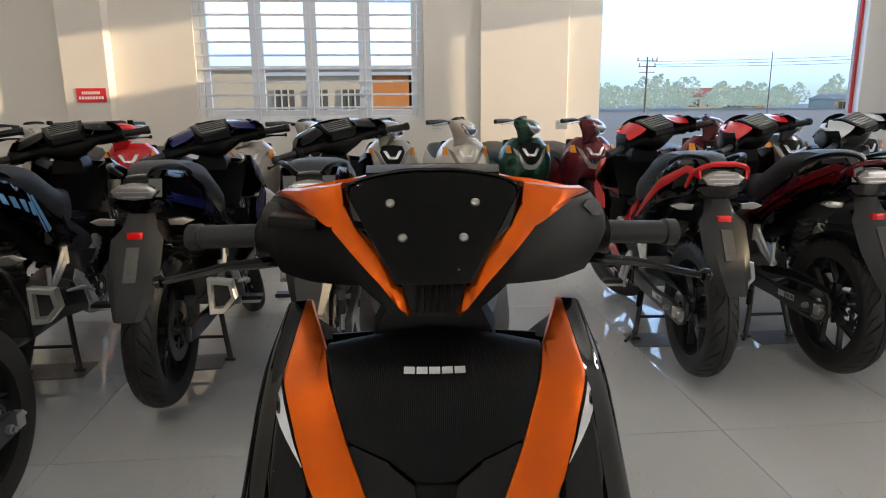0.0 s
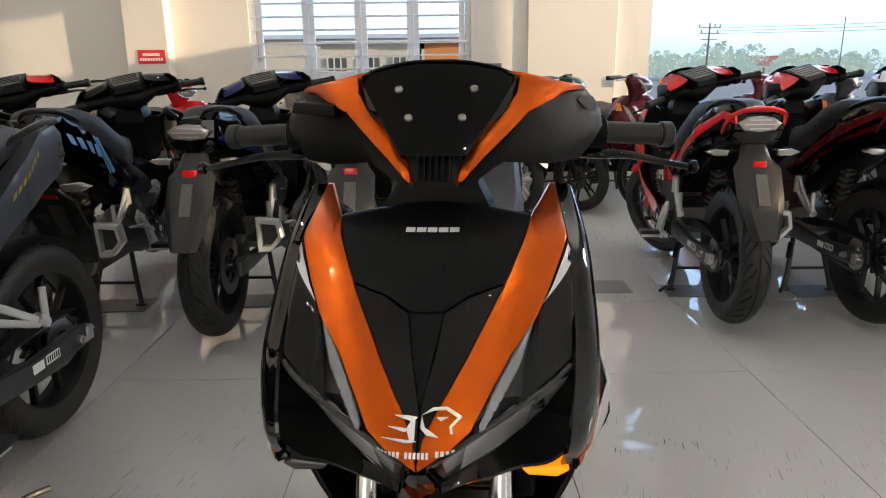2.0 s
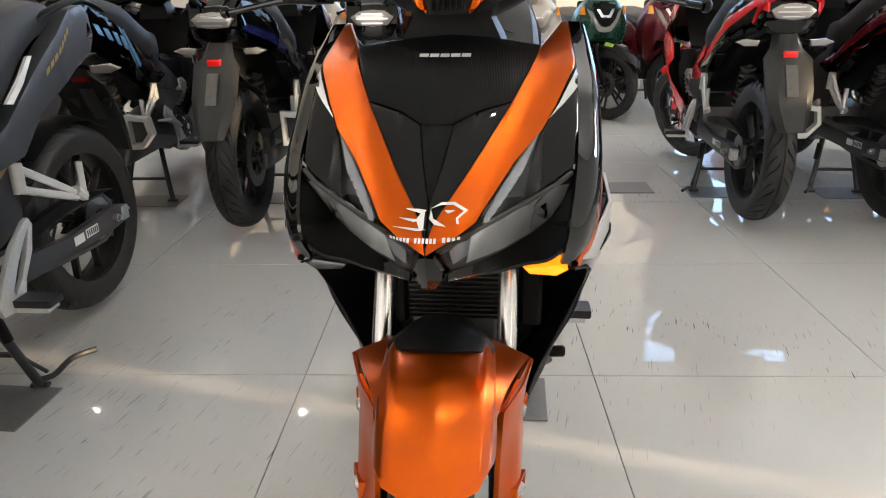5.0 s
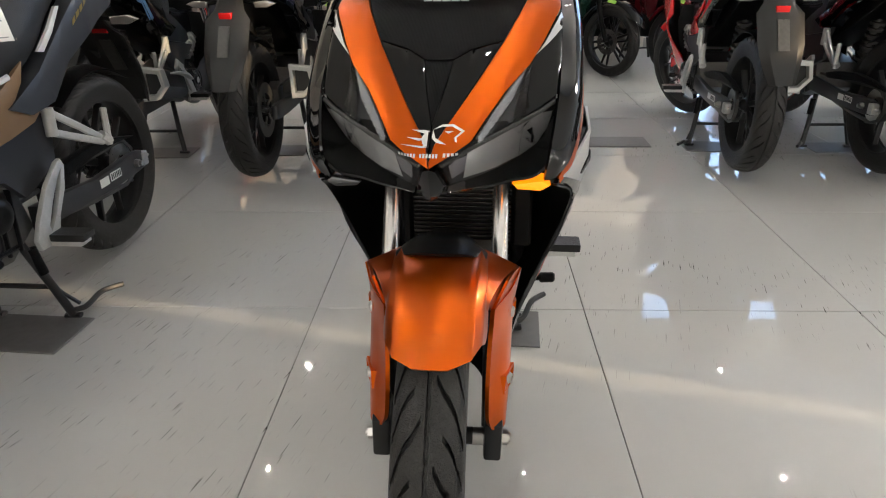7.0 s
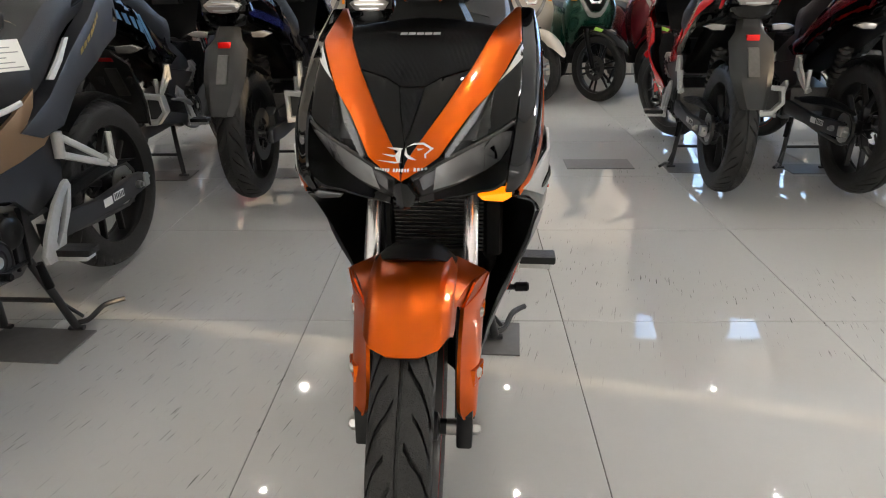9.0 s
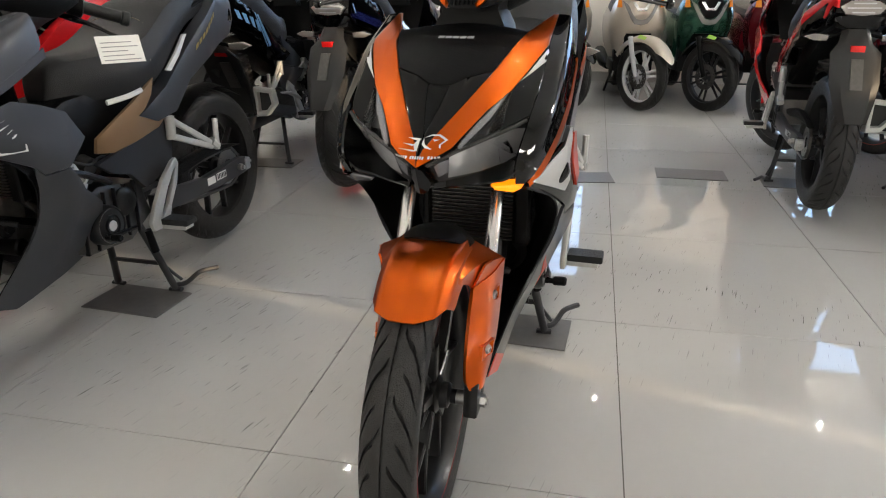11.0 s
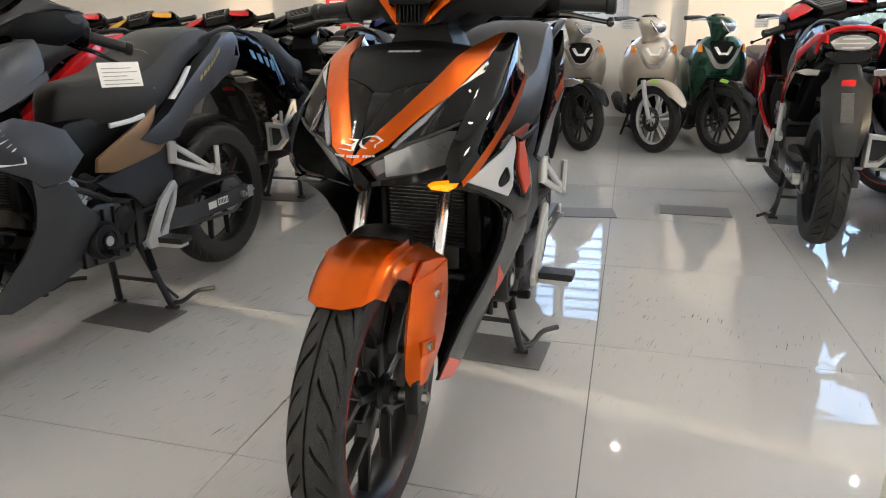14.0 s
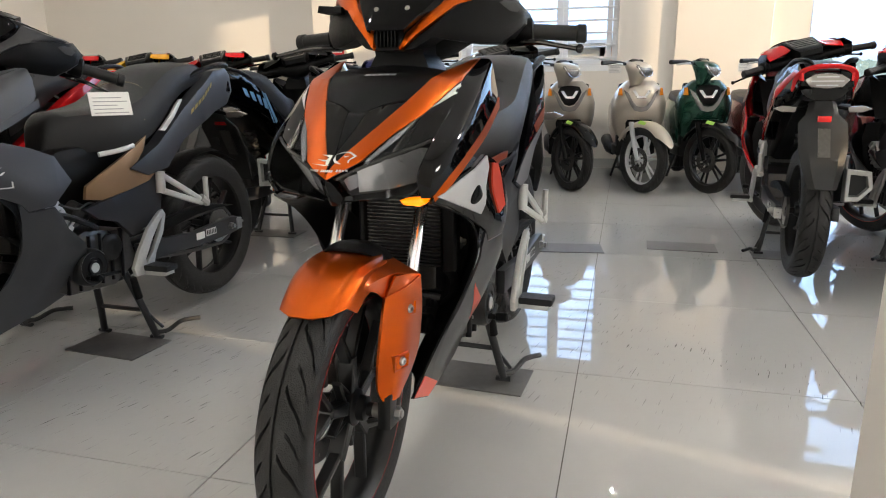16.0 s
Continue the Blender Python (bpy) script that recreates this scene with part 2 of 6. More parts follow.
def prism(poly, axis, a, b, bevel=0.0, s=1):
    """An outline extruded between a and b. axis 'x': outline (y, z); 'y': (x, z); 'z': (x, y)."""
    bm = bmesh.new()

    def at(p, d):
        v = {"x": (d * s, p[0], p[1]), "y": (p[0] * s, d, p[1]), "z": (p[0] * s, p[1], d)}[axis]
        return bm.verts.new(v)
    lo, hi = [at(p, a) for p in poly], [at(p, b) for p in poly]
    n = len(poly)
    f1, f2 = bm.faces.new(lo), bm.faces.new(hi)
    for i in range(n):
        bm.faces.new([lo[i], lo[(i + 1) % n], hi[(i + 1) % n], hi[i]])
    bmesh.ops.recalc_face_normals(bm, faces=bm.faces)
    if bevel:
        es = [e for e in bm.edges if f1 in e.link_faces or f2 in e.link_faces]
        bmesh.ops.bevel(bm, geom=es, offset=bevel, segments=2, affect="EDGES", profile=0.5, clamp_overlap=True)
    bmesh.ops.triangulate(bm, faces=[f for f in bm.faces if len(f.verts) > 4])
    return bm


def tube(pts, r, seg=10, bm=None, n=None, flat=1.0, s=1):
    """A round bar along a smooth line; r one radius or one per point; flat squeezes it along its second normal."""
    bm = bm or bmesh.new()
    k = len(pts)
    rad = [r] * k if isinstance(r, (int, float)) else list(r)
    if n:
        rad = [x.x for x in catmull([(v, 0, 0) for v in rad], n)]
        pts = catmull(pts, n)
    pts = [Vector((p[0] * s, p[1], p[2])) for p in pts]
    rings, ref = [], None
    for i, p in enumerate(pts):
        d = (pts[min(i + 1, len(pts) - 1)] - pts[max(i - 1, 0)]).normalized()
        if ref is None:
            ref = d.orthogonal().normalized() if abs(d.z) > 0.9 else Vector((0, 0, 1))
        u = (ref - d * ref.dot(d)).normalized()
        ref, w = u, d.cross(u)
        rings.append([bm.verts.new(p + (u * math.cos(2 * math.pi * j / seg) * flat + w * math.sin(2 * math.pi * j / seg)) * rad[i]) for j in range(seg)])
    for a, b in zip(rings, rings[1:]):
        for j in range(seg):
            bm.faces.new([a[j], a[(j + 1) % seg], b[(j + 1) % seg], b[j]])
    bm.faces.new(rings[0][::-1])
    bm.faces.new(rings[-1])
    return bm


def lathe(profile, seg=32, at=(0, 0, 0), bm=None, closed=False):
    """A profile of (radius, x) turned about the x axis."""
    bm = bm or bmesh.new()
    o = Vector(at)
    rings = [[bm.verts.new(o + Vector((x, r * math.cos(2 * math.pi * j / seg), r * math.sin(2 * math.pi * j / seg)))) for j in range(seg)] for r, x in profile]
    pairs = list(zip(rings, rings[1:])) + ([(rings[-1], rings[0])] if closed else [])
    for a, b in pairs:
        for j in range(seg):
            bm.faces.new([a[j], a[(j + 1) % seg], b[(j + 1) % seg], b[j]])
    if not closed:
        if profile[0][0] > 1e-4:
            bm.faces.new(rings[0][::-1])
        if profile[-1][0] > 1e-4:
            bm.faces.new(rings[-1])
    return bm


def tyre_mesh(R, w, at, n=17, side=15, slant=1.0):
    """A tyre whose mesh runs along its slanted tread grooves, with a centre groove; grooves are sunk with steep walls."""
    bm = bmesh.new()
    rim = R - w * 0.78
    half = [0.0, 0.05, 0.065, 0.18, 0.205, 0.4, 0.6, 0.8, 1.0, 1.2, 1.235, 1.4, 1.57, 1.85, 2.15]
    if side < 15:
        half = [0.0, 0.2, 0.5, 0.8, 1.2, 1.57, 2.15]
    arcs = [-a for a in reversed(half[1:])] + half
    phases = [0.0, 0.016, 0.10, 0.116, 0.3, 0.49, 0.508, 0.56, 0.578, 0.8]
    rings = []
    for i in range(n * len(phases)):
        ph, k = phases[i % len(phases)], i // len(phases)
        ring = []
        for a in arcs:
            b = abs(a)
            c = min(b, 1.4) / 1.35
            x = math.sin(a) * w / 2 * (1.0 if b < 1.571 else 0.72 + 0.28 * math.sin(b))
            r = R - w * 0.36 * (1 - math.cos(a))
            if b > 1.571:
                r = R - w * 0.36 - (b - 1.57) / 0.58 * (R - w * 0.36 - rim)
            cut = 0.0
            if b < 0.055:
                cut = 0.005
            elif 0.2 < b < 1.22 and 0.01 < ph < 0.11:
                cut = 0.009
            elif 0.55 < b < 1.22 and 0.5 < ph < 0.57:
                cut = 0.008
            shift = slant * (1.2 * c ** 0.6 + 0.05 * math.sin(c * 9)) + (0.5 if a > 0 else 0.0) * min(1.0, b / 0.2)
            th = 2 * math.pi * (k + ph - shift) / n
            ring.append(bm.verts.new((at[0] + x, at[1] + (r - cut) * math.cos(th), at[2] + (r - cut) * math.sin(th))))
        rings.append(ring)
    for i in range(len(rings)):
        a, b = rings[i], rings[(i + 1) % len(rings)]
        for j in range(len(arcs) - 1):
            bm.faces.new([a[j], a[j + 1], b[j + 1], b[j]])
        bm.faces.new([a[-1], a[0], b[0], b[-1]])
    return bm


def bar_between(bm, p, q, w0, w1, depth, ax):
    """A cast arm from p to q (y, z): tapered in the wheel's plane, rounded at its edges, depth across it."""
    d = (Vector(q) - Vector(p)).normalized()
    n = Vector((-d.y, d.x))
    h, c = depth / 2, 0.003
    rings = []
    for o, w in ((p, w0), (q, w1)):
        o, w = Vector(o), w / 2
        rings.append([bm.verts.new((ax[0] + x, ax[1] + (o + n * k).x, ax[2] + (o + n * k).y)) for x, k in ((-h, -w + c), (-h, w - c), (-h + c, w), (h - c, w), (h, w - c), (h, -w + c), (h - c, -w), (-h + c, -w))])
    for j in range(8):
        bm.faces.new([rings[0][j], rings[0][(j + 1) % 8], rings[1][(j + 1) % 8], rings[1][j]])
    bm.faces.new(rings[0][::-1])
    bm.faces.new(rings[1])


def spokes_mesh(at, r0, r1, w, n=5, thick=0.011):
    """Five pairs of cast arms that leave the hub together, spread, and are tied by a short strut near the rim."""
    bm = bmesh.new()

    def on(r, a):
        return (r * math.cos(a), r * math.sin(a))
    for k in range(n):
        a0 = 2 * math.pi * k / n + 0.3
        mid = r0 + 0.42 * (r1 - r0)
        bar_between(bm, on(r0 * 0.6, a0), on(mid, a0), 0.028, 0.020, 0.034, at)
        for side in (-1, 1):
            bar_between(bm, on(mid - 0.012, a0 + 0.02 * side), on(r1 + 0.004, a0 + 0.33 * side), 0.0135, 0.011, 0.026, at)
        for side in (-1, 1):
            bar_between(bm, on(r0 * 0.8, a0 + 0.25 * side), on(r0 + 0.3 * (r1 - r0), a0 + 0.62 * side), 0.010, 0.007, 0.02, at)
    return bm


def rim_mesh(at, r, w):
    h = w / 2
    return lathe([(r, -h), (r + 0.006, -h), (r + 0.006, -h + 0.004), (r - 0.004, -h + 0.012), (r - 0.010, -h * 0.3), (r - 0.010, h * 0.3), (r - 0.004, h - 0.012), (r + 0.006, h - 0.004), (r + 0.006, h), (r, h),
                  (r - 0.010, h - 0.01), (r - 0.018, h * 0.3), (r - 0.018, -h * 0.3), (r - 0.010, -h + 0.01)], 72, at, closed=True)


def ring_line(at, r, x, t=0.001):
    return lathe([(r - t, x - 0.0006), (r + t, x - 0.0006), (r + t, x + 0.0006), (r - t, x + 0.0006)], 72, at, closed=True)


def disc_mesh(at, r0, r1, x):
    """A brake disc with two staggered rings of slots and five arms to the hub."""
    bm = bmesh.new()
    m, radii = 60, [r0 + (r1 - r0) * k / 5 for k in range(6)]
    for sd in (-1, 1):
        vs = [[bm.verts.new((at[0] + x + 0.002 * sd, at[1] + r * math.cos(2 * math.pi * j / m), at[2] + r * math.sin(2 * math.pi * j / m))) for j in range(m)] for r in radii]
        for i in range(5):
            for j in range(m):
                if (i == 1 and j % 4 == 0) or (i == 3 and j % 4 == 2):
                    continue
                bm.faces.new([vs[i][j], vs[i][(j + 1) % m], vs[i + 1][(j + 1) % m], vs[i + 1][j]])
    for r in (r0, r1):
        lathe([(r, x - 0.002), (r, x + 0.002), (r + 0.0004, x + 0.002), (r + 0.0004, x - 0.002)], m, at, bm, closed=True)
    for k in range(5):
        a = 2 * math.pi * k / 5
        bar_between(bm, (0.03 * math.cos(a), 0.03 * math.sin(a)), ((r0 + 0.008) * math.cos(a + 0.2), (r0 + 0.008) * math.sin(a + 0.2)), 0.016, 0.012, 0.006, (at[0] + x, at[1], at[2]))
    return bm


def bolt_mesh(p, d, r=0.006, h=0.005):
    """A domed hex-socket screw at p, facing d."""
    bm = bmesh.new()
    m = Matrix.Translation(p) @ Vector(d).to_track_quat("Z", "Y").to_matrix().to_4x4()
    prof = [(r, 0), (r, h * 0.5), (r * 0.8, h * 0.9), (r * 0.45, h), (r * 0.42, h * 0.5), (0.0002, h * 0.5)]
    rings = [[bm.verts.new(m @ Vector((q * math.cos(2 * math.pi * j / 12), q * math.sin(2 * math.pi * j / 12), z))) for j in range(12)] for q, z in prof]
    for a, b in zip(rings, rings[1:]):
        for j in range(12):
            bm.faces.new([a[j], a[(j + 1) % 12], b[(j + 1) % 12], b[j]])
    return bm


def joined(*bms):
    out = bmesh.new()
    for b in bms:
        me = bpy.data.meshes.new("tmp")
        b.to_mesh(me)
        b.free()
        out.from_mesh(me)
        bpy.data.meshes.remove(me)
    return out

# ---- vehicle materials ----
def paint(name, c, rough=0.25, flake=0.0, coat=1.0):
    m = mat(name, c, rough, 0.0, coat)
    principled(m).inputs["Coat Weight"].default_value = coat * 0.5
    if flake:
        b = principled(m)
        b.inputs["Metallic"].default_value = 0.45
        tc = node(m, "ShaderNodeTexCoord")
        n = node(m, "ShaderNodeTexNoise", Scale=900.0, Detail=1.0)
        wire(m, tc.outputs["Object"], n.inputs["Vector"])
        bp = node(m, "ShaderNodeBump", Strength=flake, Distance=0.0004)
        wire(m, n.outputs["Fac"], bp.inputs["Height"])
        wire(m, bp.outputs["Normal"], b.inputs["Normal"])
    return m


M["orange"] = paint("orange_paint", (0.64, 0.098, 0.0004), 0.32, 0.04, 0.7)
principled(M["orange"]).inputs["Metallic"].default_value = 0.92
M["gloss_black"] = mat("gloss_black", (0.001, 0.001, 0.0012), 0.035, spec=0.45)
M["matte_black"] = grain(mat("matte_black_plastic", (0.003, 0.003, 0.0032), 0.38, spec=0.13), 700, 0.1, 0.25, bump_scale=900)
M["satin_black"] = grain(mat("satin_black", (0.020, 0.0203, 0.0222), 0.36, coat=0.0, spec=0.5), 8, 0.12, big=2.0)
M["matte_grey"] = grain(mat("matte_dark_grey", (0.034, 0.036, 0.041), 0.38, spec=0.5), 8, 0.08, big=2.0)
M["rubber"] = grain(mat("tyre_rubber", (0.017, 0.0165, 0.0158), 0.48, spec=0.36), 420, 0.7, 0.7, big=9.0)
M["grip_rubber"] = grain(mat("grip_rubber", (0.009, 0.009, 0.009), 0.42, spec=0.4), 500, 0.1, 0.4, bump_scale=600)
M["seat"] = grain(mat("seat_vinyl", (0.013, 0.013, 0.0135), 0.46, spec=0.34), 350, 0.12, 0.5, bump_scale=420)
M["wheel_black"] = grain(mat("cast_black", (0.005, 0.005, 0.0055), 0.32, coat=0.05, spec=0.42), 60, 0.15, 0.1)
M["chrome"] = mat("chrome", (0.85, 0.85, 0.86), 0.2, 1.0)
M["steel"] = grain(mat("steel", (0.5, 0.49, 0.47), 0.3, 1.0), 90, 0.15)
M["dark_steel"] = grain(mat("dark_steel", (0.11, 0.106, 0.10), 0.38, 0.8), 80, 0.25)
M["cast_alu"] = grain(mat("cast_aluminium", (0.58, 0.58, 0.56), 0.4, 0.5), 120, 0.12, 0.2)
M["silver_paint"] = paint("silver_paint", (0.56, 0.57, 0.58), 0.3, 0.0)
M["grey_paint"] = paint("dark_grey_paint", (0.03, 0.031, 0.034), 0.3, 0.05)
M["mid_grey"] = paint("mid_grey_paint", (0.16, 0.162, 0.168), 0.3)
M["bronze"] = paint("bronze_paint", (0.30, 0.18, 0.09), 0.42, 0.1, 0.3)
M["red_paint"] = paint("red_paint", (0.62, 0.012, 0.015), 0.2)
M["maroon"] = paint("maroon_paint", (0.13, 0.008, 0.014), 0.22, 0.05)
M["blue_paint"] = paint("dark_blue_paint", (0.012, 0.016, 0.11), 0.22, 0.08)
M["sky_decal"] = mat("light_blue_decal", (0.15, 0.33, 0.55), 0.35, coat=0.6)
M["white_decal"] = mat("white_decal", (0.72, 0.72, 0.7), 0.35, coat=0.6)
M["red_decal"] = mat("red_decal", (0.75, 0.07, 0.03), 0.3, coat=0.8)
M["red_pin"] = mat("dark_red_stripe", (0.3, 0.02, 0.018), 0.4)
M["gold_decal"] = mat("gold_decal", (0.45, 0.32, 0.1), 0.35, 0.6)
M["beige"] = paint("pearl_beige", (0.56, 0.5, 0.42), 0.28, 0.05)
M["champagne"] = paint("silver_beige", (0.36, 0.33, 0.28), 0.28, 0.1)
M["green_paint"] = paint("dark_green_paint", (0.008, 0.06, 0.035), 0.25, 0.08)
M["amber"] = mat("amber_plastic", (0.9, 0.28, 0.02), 0.15, coat=0.5)
M["red_lens"] = mat("red_lens", (0.6, 0.01, 0.01), 0.12, coat=0.5)
M["tail_lens"] = mat("smoked_clear_lens", (0.34, 0.32, 0.3), 0.12, 0.5, coat=0.8)
M["reflector"] = mat("lamp_reflector", (0.86, 0.87, 0.89), 0.14, 0.68)
M["lamp_dark"] = mat("lamp_bowl", (0.07, 0.071, 0.074), 0.18, 0.5)
M["lamp_silver"] = mat("lamp_silver", (0.32, 0.33, 0.36), 0.22, 0.6)
M["stitch"] = mat("stitching", (0.24, 0.2, 0.15), 0.8)
M["grey_plastic"] = grain(mat("worn_grey_plastic", (0.012, 0.0118, 0.0115), 0.42, spec=0.42), 300, 0.15, 0.2, big=5.0)
M["yellow"] = paint("yellow_paint", (0.75, 0.36, 0.01), 0.25)
M["label_white"] = mat("paper_label", (0.78, 0.77, 0.74), 0.7)
M["faded_ink"] = mat("faded_print", (0.3, 0.3, 0.3), 0.7)
M["ink"] = mat("ink", (0.03, 0.03, 0.03), 0.7)
M["lime"] = mat("lime_sticker", (0.35, 0.6, 0.08), 0.5)
M["plate"] = grain(mat("steel_pad", (0.17, 0.165, 0.16), 0.5, 0.4), 40, 0.15, 0.1)


def lens_glass(name, tint=(1, 1, 1)):
    m = mat(name, tint, 0.02)
    b = principled(m)
    b.inputs["Transmission Weight"].default_value = 1.0
    b.inputs["IOR"].default_value = 1.15
    return m


M["lens"] = lens_glass("clear_lens", (0.98, 0.98, 0.98))
M["visor"] = mat("smoked_visor", (0.001, 0.001, 0.0012), 0.02, spec=0.2)
lit = bpy.data.materials.new("lit_amber")
lit.use_nodes = True
principled(lit).inputs["Base Color"].default_value = (0.9, 0.3, 0.02, 1)
principled(lit).inputs["Emission Color"].default_value = (1.0, 0.22, 0.0, 1)
principled(lit).inputs["Emission Strength"].default_value = 1.1
M["lit_amber"] = lit
# ribbed matte panel of the nose
rib = mat("ribbed_black_plastic", (0.003, 0.003, 0.0033), 0.42, spec=0.09)
tc = node(rib, "ShaderNodeTexCoord")
wv = node(rib, "ShaderNodeTexWave", Scale=160.0)
wv.bands_direction = "X"
wire(rib, tc.outputs["Object"], wv.inputs["Vector"])
bp = node(rib, "ShaderNodeBump", Strength=0.25, Distance=0.0006)
wire(rib, wv.outputs["Fac"], bp.inputs["Height"])
wire(rib, bp.outputs["Normal"], principled(rib).inputs["Normal"])
M["ribbed"] = rib

# ---- sport underbone motorcycle: front towards -y, origin on the floor under the nose ----
AXF, AXR = (0.0, 0.05, 0.288), (0.0, 1.322, 0.33)


def nose(x, z):
    """Depth of the nose: it leans back above a ridge line that rises outwards and falls away below it."""
    x = abs(x)
    r = 0.745 + 0.33 * min(x, 0.17)
    return 0.002 + 1.32 * (max(z, r) - 0.745) + (0.5 + 4.5 * x) * max(0.0, r - z) + 1.6 * x * x + 90 * max(0, x - 0.16) ** 2 + 2.0 * max(0, z - 0.91)


def facets(x, z):
    """Depth of the headlamp's reflector: upright mirror flutes in a bowl that is deepest in its middle."""
    k = math.floor(x / 0.009 + 1e-6)
    return nose(x, z) + 0.014 - 0.9 * abs(x - 0.1) * abs(x - 0.1) * 4 + ((k * 7) % 5 - 2) * 0.35 * (x - (k + 0.5) * 0.009)


def screen(x, z):
    return 0.344 + 0.86 * (z - 1.084) + 2.2 * x * x


def cheek(x, z):
    return 0.285 + 0.35 * (z - 0.96) + 3.0 * x * x


def flank(y, z):
    """Half width of the fairing: it tapers towards the floor and draws in a little at its front edge."""
    width = float(np.interp(z, (0.25, 0.30, 0.36, 0.42, 0.47, 0.53, 0.61, 0.70), (0.095, 0.112, 0.138, 0.170, 0.191, 0.214, 0.224, 0.212)))
    start = float(np.interp(z, (0.25, 0.30, 0.38, 0.46, 0.56, 0.64, 0.70), (0.29, 0.34, 0.40, 0.43, 0.40, 0.30, 0.20)))
    slope = float(np.interp(z, (0.25, 0.30, 0.38, 0.46, 0.56, 0.64, 0.70), (0.1, 0.16, 0.22, 0.24, 0.22, 0.26, 0.4)))
    return width - slope * max(0, start - y) - 0.14 * max(0, y - 0.42)


def rump(y, z):
    return 0.158 - 0.22 * max(0, y - 1.18)


def off(fn, d):
    return lambda a, z: fn(a, z) + d


def mirror_poly(p):
    return p + [(-x, z) for x, z in reversed(p) if abs(x) > 1e-6]


STRIP = [(0.164, 0.951), (0.166, 0.906), (0.14, 0.865), (0.123, 0.842), (0.091, 0.814), (0.067, 0.786), (0.051, 0.766), (0.0008, 0.7377), (0.0008, 0.746), (0.005, 0.761), (0.017, 0.778), (0.027, 0.788), (0.05, 0.819), (0.088, 0.87), (0.114, 0.911), (0.124, 0.925), (0.156, 0.951)]
LAMP = [(0.125, 0.846), (0.087, 0.808), (0.068, 0.785), (0.054, 0.764), (0.01, 0.7384), (0.019, 0.704), (0.048, 0.7055), (0.078, 0.708), (0.111, 0.716), (0.136, 0.726), (0.151, 0.753), (0.158, 0.782), (0.160, 0.805), (0.141, 0.795), (0.114, 0.785), (0.099, 0.779), (0.104, 0.802), (0.117, 0.832)]
COWL = [(0.167, 0.904), (0.142, 0.864), (0.128, 0.846), (0.119, 0.832), (0.106, 0.802), (0.102, 0.782), (0.114, 0.787), (0.141, 0.798), (0.161, 0.808), (0.165, 0.83), (0.170, 0.87)]
GLOSS = [(0.087, 0.869), (0.046, 0.860), (0.02, 0.848), (0.0135, 0.82), (0.0045, 0.791), (0.0008, 0.779), (0.0008, 0.748), (0.005, 0.763), (0.026, 0.789), (0.049, 0.82)]
MATTE = [(0.0, 0.938), (0.045, 0.935), (0.083, 0.931), (0.123, 0.925), (0.113, 0.911), (0.087, 0.8705), (0.046, 0.8615), (0.019, 0.8495), (0.0, 0.8485)]
FAIR_TOP = [(0.09, 0.695), (0.12, 0.715), (0.19, 0.742), (0.28, 0.762), (0.355, 0.742), (0.43, 0.712), (0.475, 0.638), (0.42, 0.60), (0.40, 0.578), (0.33, 0.573), (0.30, 0.60), (0.224, 0.639), (0.15, 0.675)]
FAIR_LOW = [(0.30, 0.597), (0.33, 0.57), (0.40, 0.575), (0.456, 0.50), (0.547, 0.433), (0.54, 0.362), (0.512, 0.322), (0.598, 0.294), (0.40, 0.25), (0.252, 0.225), (0.186, 0.25), (0.24, 0.30), (0.30, 0.38), (0.325, 0.46), (0.318, 0.55)]
SIDE = [(0.59, 0.56), (0.60, 0.60), (0.70, 0.652), (0.82, 0.712), (0.865, 0.738), (0.845, 0.69), (0.79, 0.636), (0.94, 0.664), (0.90, 0.615), (0.855, 0.585), (0.75, 0.565), (0.651, 0.549)]
SIDE_LOW = [(0.575, 0.53), (0.65, 0.545), (0.75, 0.561), (0.855, 0.581), (0.93, 0.62), (0.885, 0.52), (0.905, 0.466), (0.80, 0.42), (0.76, 0.41), (0.70, 0.47), (0.63, 0.49)]
TAIL = [(0.77, 0.636), (0.914, 0.705), (1.05, 0.81), (1.15, 0.88), (1.30, 0.96), (1.41, 0.972), (1.45, 0.945), (1.46, 0.88), (1.40, 0.83), (1.27, 0.80), (1.17, 0.765), (1.05, 0.71), (0.95, 0.62), (0.85, 0.605)]


def wheel(name, base, ax, R, w, rim_r, rim_w, pal, tyre_key, disc_x, R_mat):
    hub = piece(name, name + "_hub", lambda: lathe([(0.013, -0.075), (0.018, -0.06), (0.022, -0.034), (0.036, -0.026), (0.038, 0.0), (0.036, 0.02), (0.026, 0.026), (0.024, 0.04), (0.014, 0.044), (0.013, 0.075)], 24, ax), M["wheel_black"], base)
    piece("tyre", tyre_key, lambda: tyre_mesh(R, w, ax, slant=-1.0 if name == "front_wheel" else 1.0), M["rubber"], hub, "black rubber tyre with slanted tread grooves")
    piece("rim", name + "_rim", lambda: rim_mesh(ax, rim_r, rim_w), R_mat, hub)
    piece("spokes", name + "_spokes", lambda: spokes_mesh(ax, 0.035, rim_r - 0.02, 0.02), R_mat, hub)
    for x in (-1, 1):
        piece("pinstripe", name + "_pin%d" % x, lambda: ring_line(ax, rim_r + 0.002, x * (rim_w / 2 + 0.0008)), pal["pin"], hub, "thin coloured rim stripe")
    piece("brake_disc", name + "_disc", lambda: disc_mesh(ax, 0.075, 0.12, disc_x), M["dark_steel"], hub, "steel brake disc")
    return hub


def muffler_ring(y, k, cx, cz):
    o = [(0.052, 0.072), (-0.042, 0.062), (-0.055, -0.01), (-0.005, -0.068), (0.05, -0.072)]
    return [(cx + a * k, y, cz + b * k) for a, b in o]


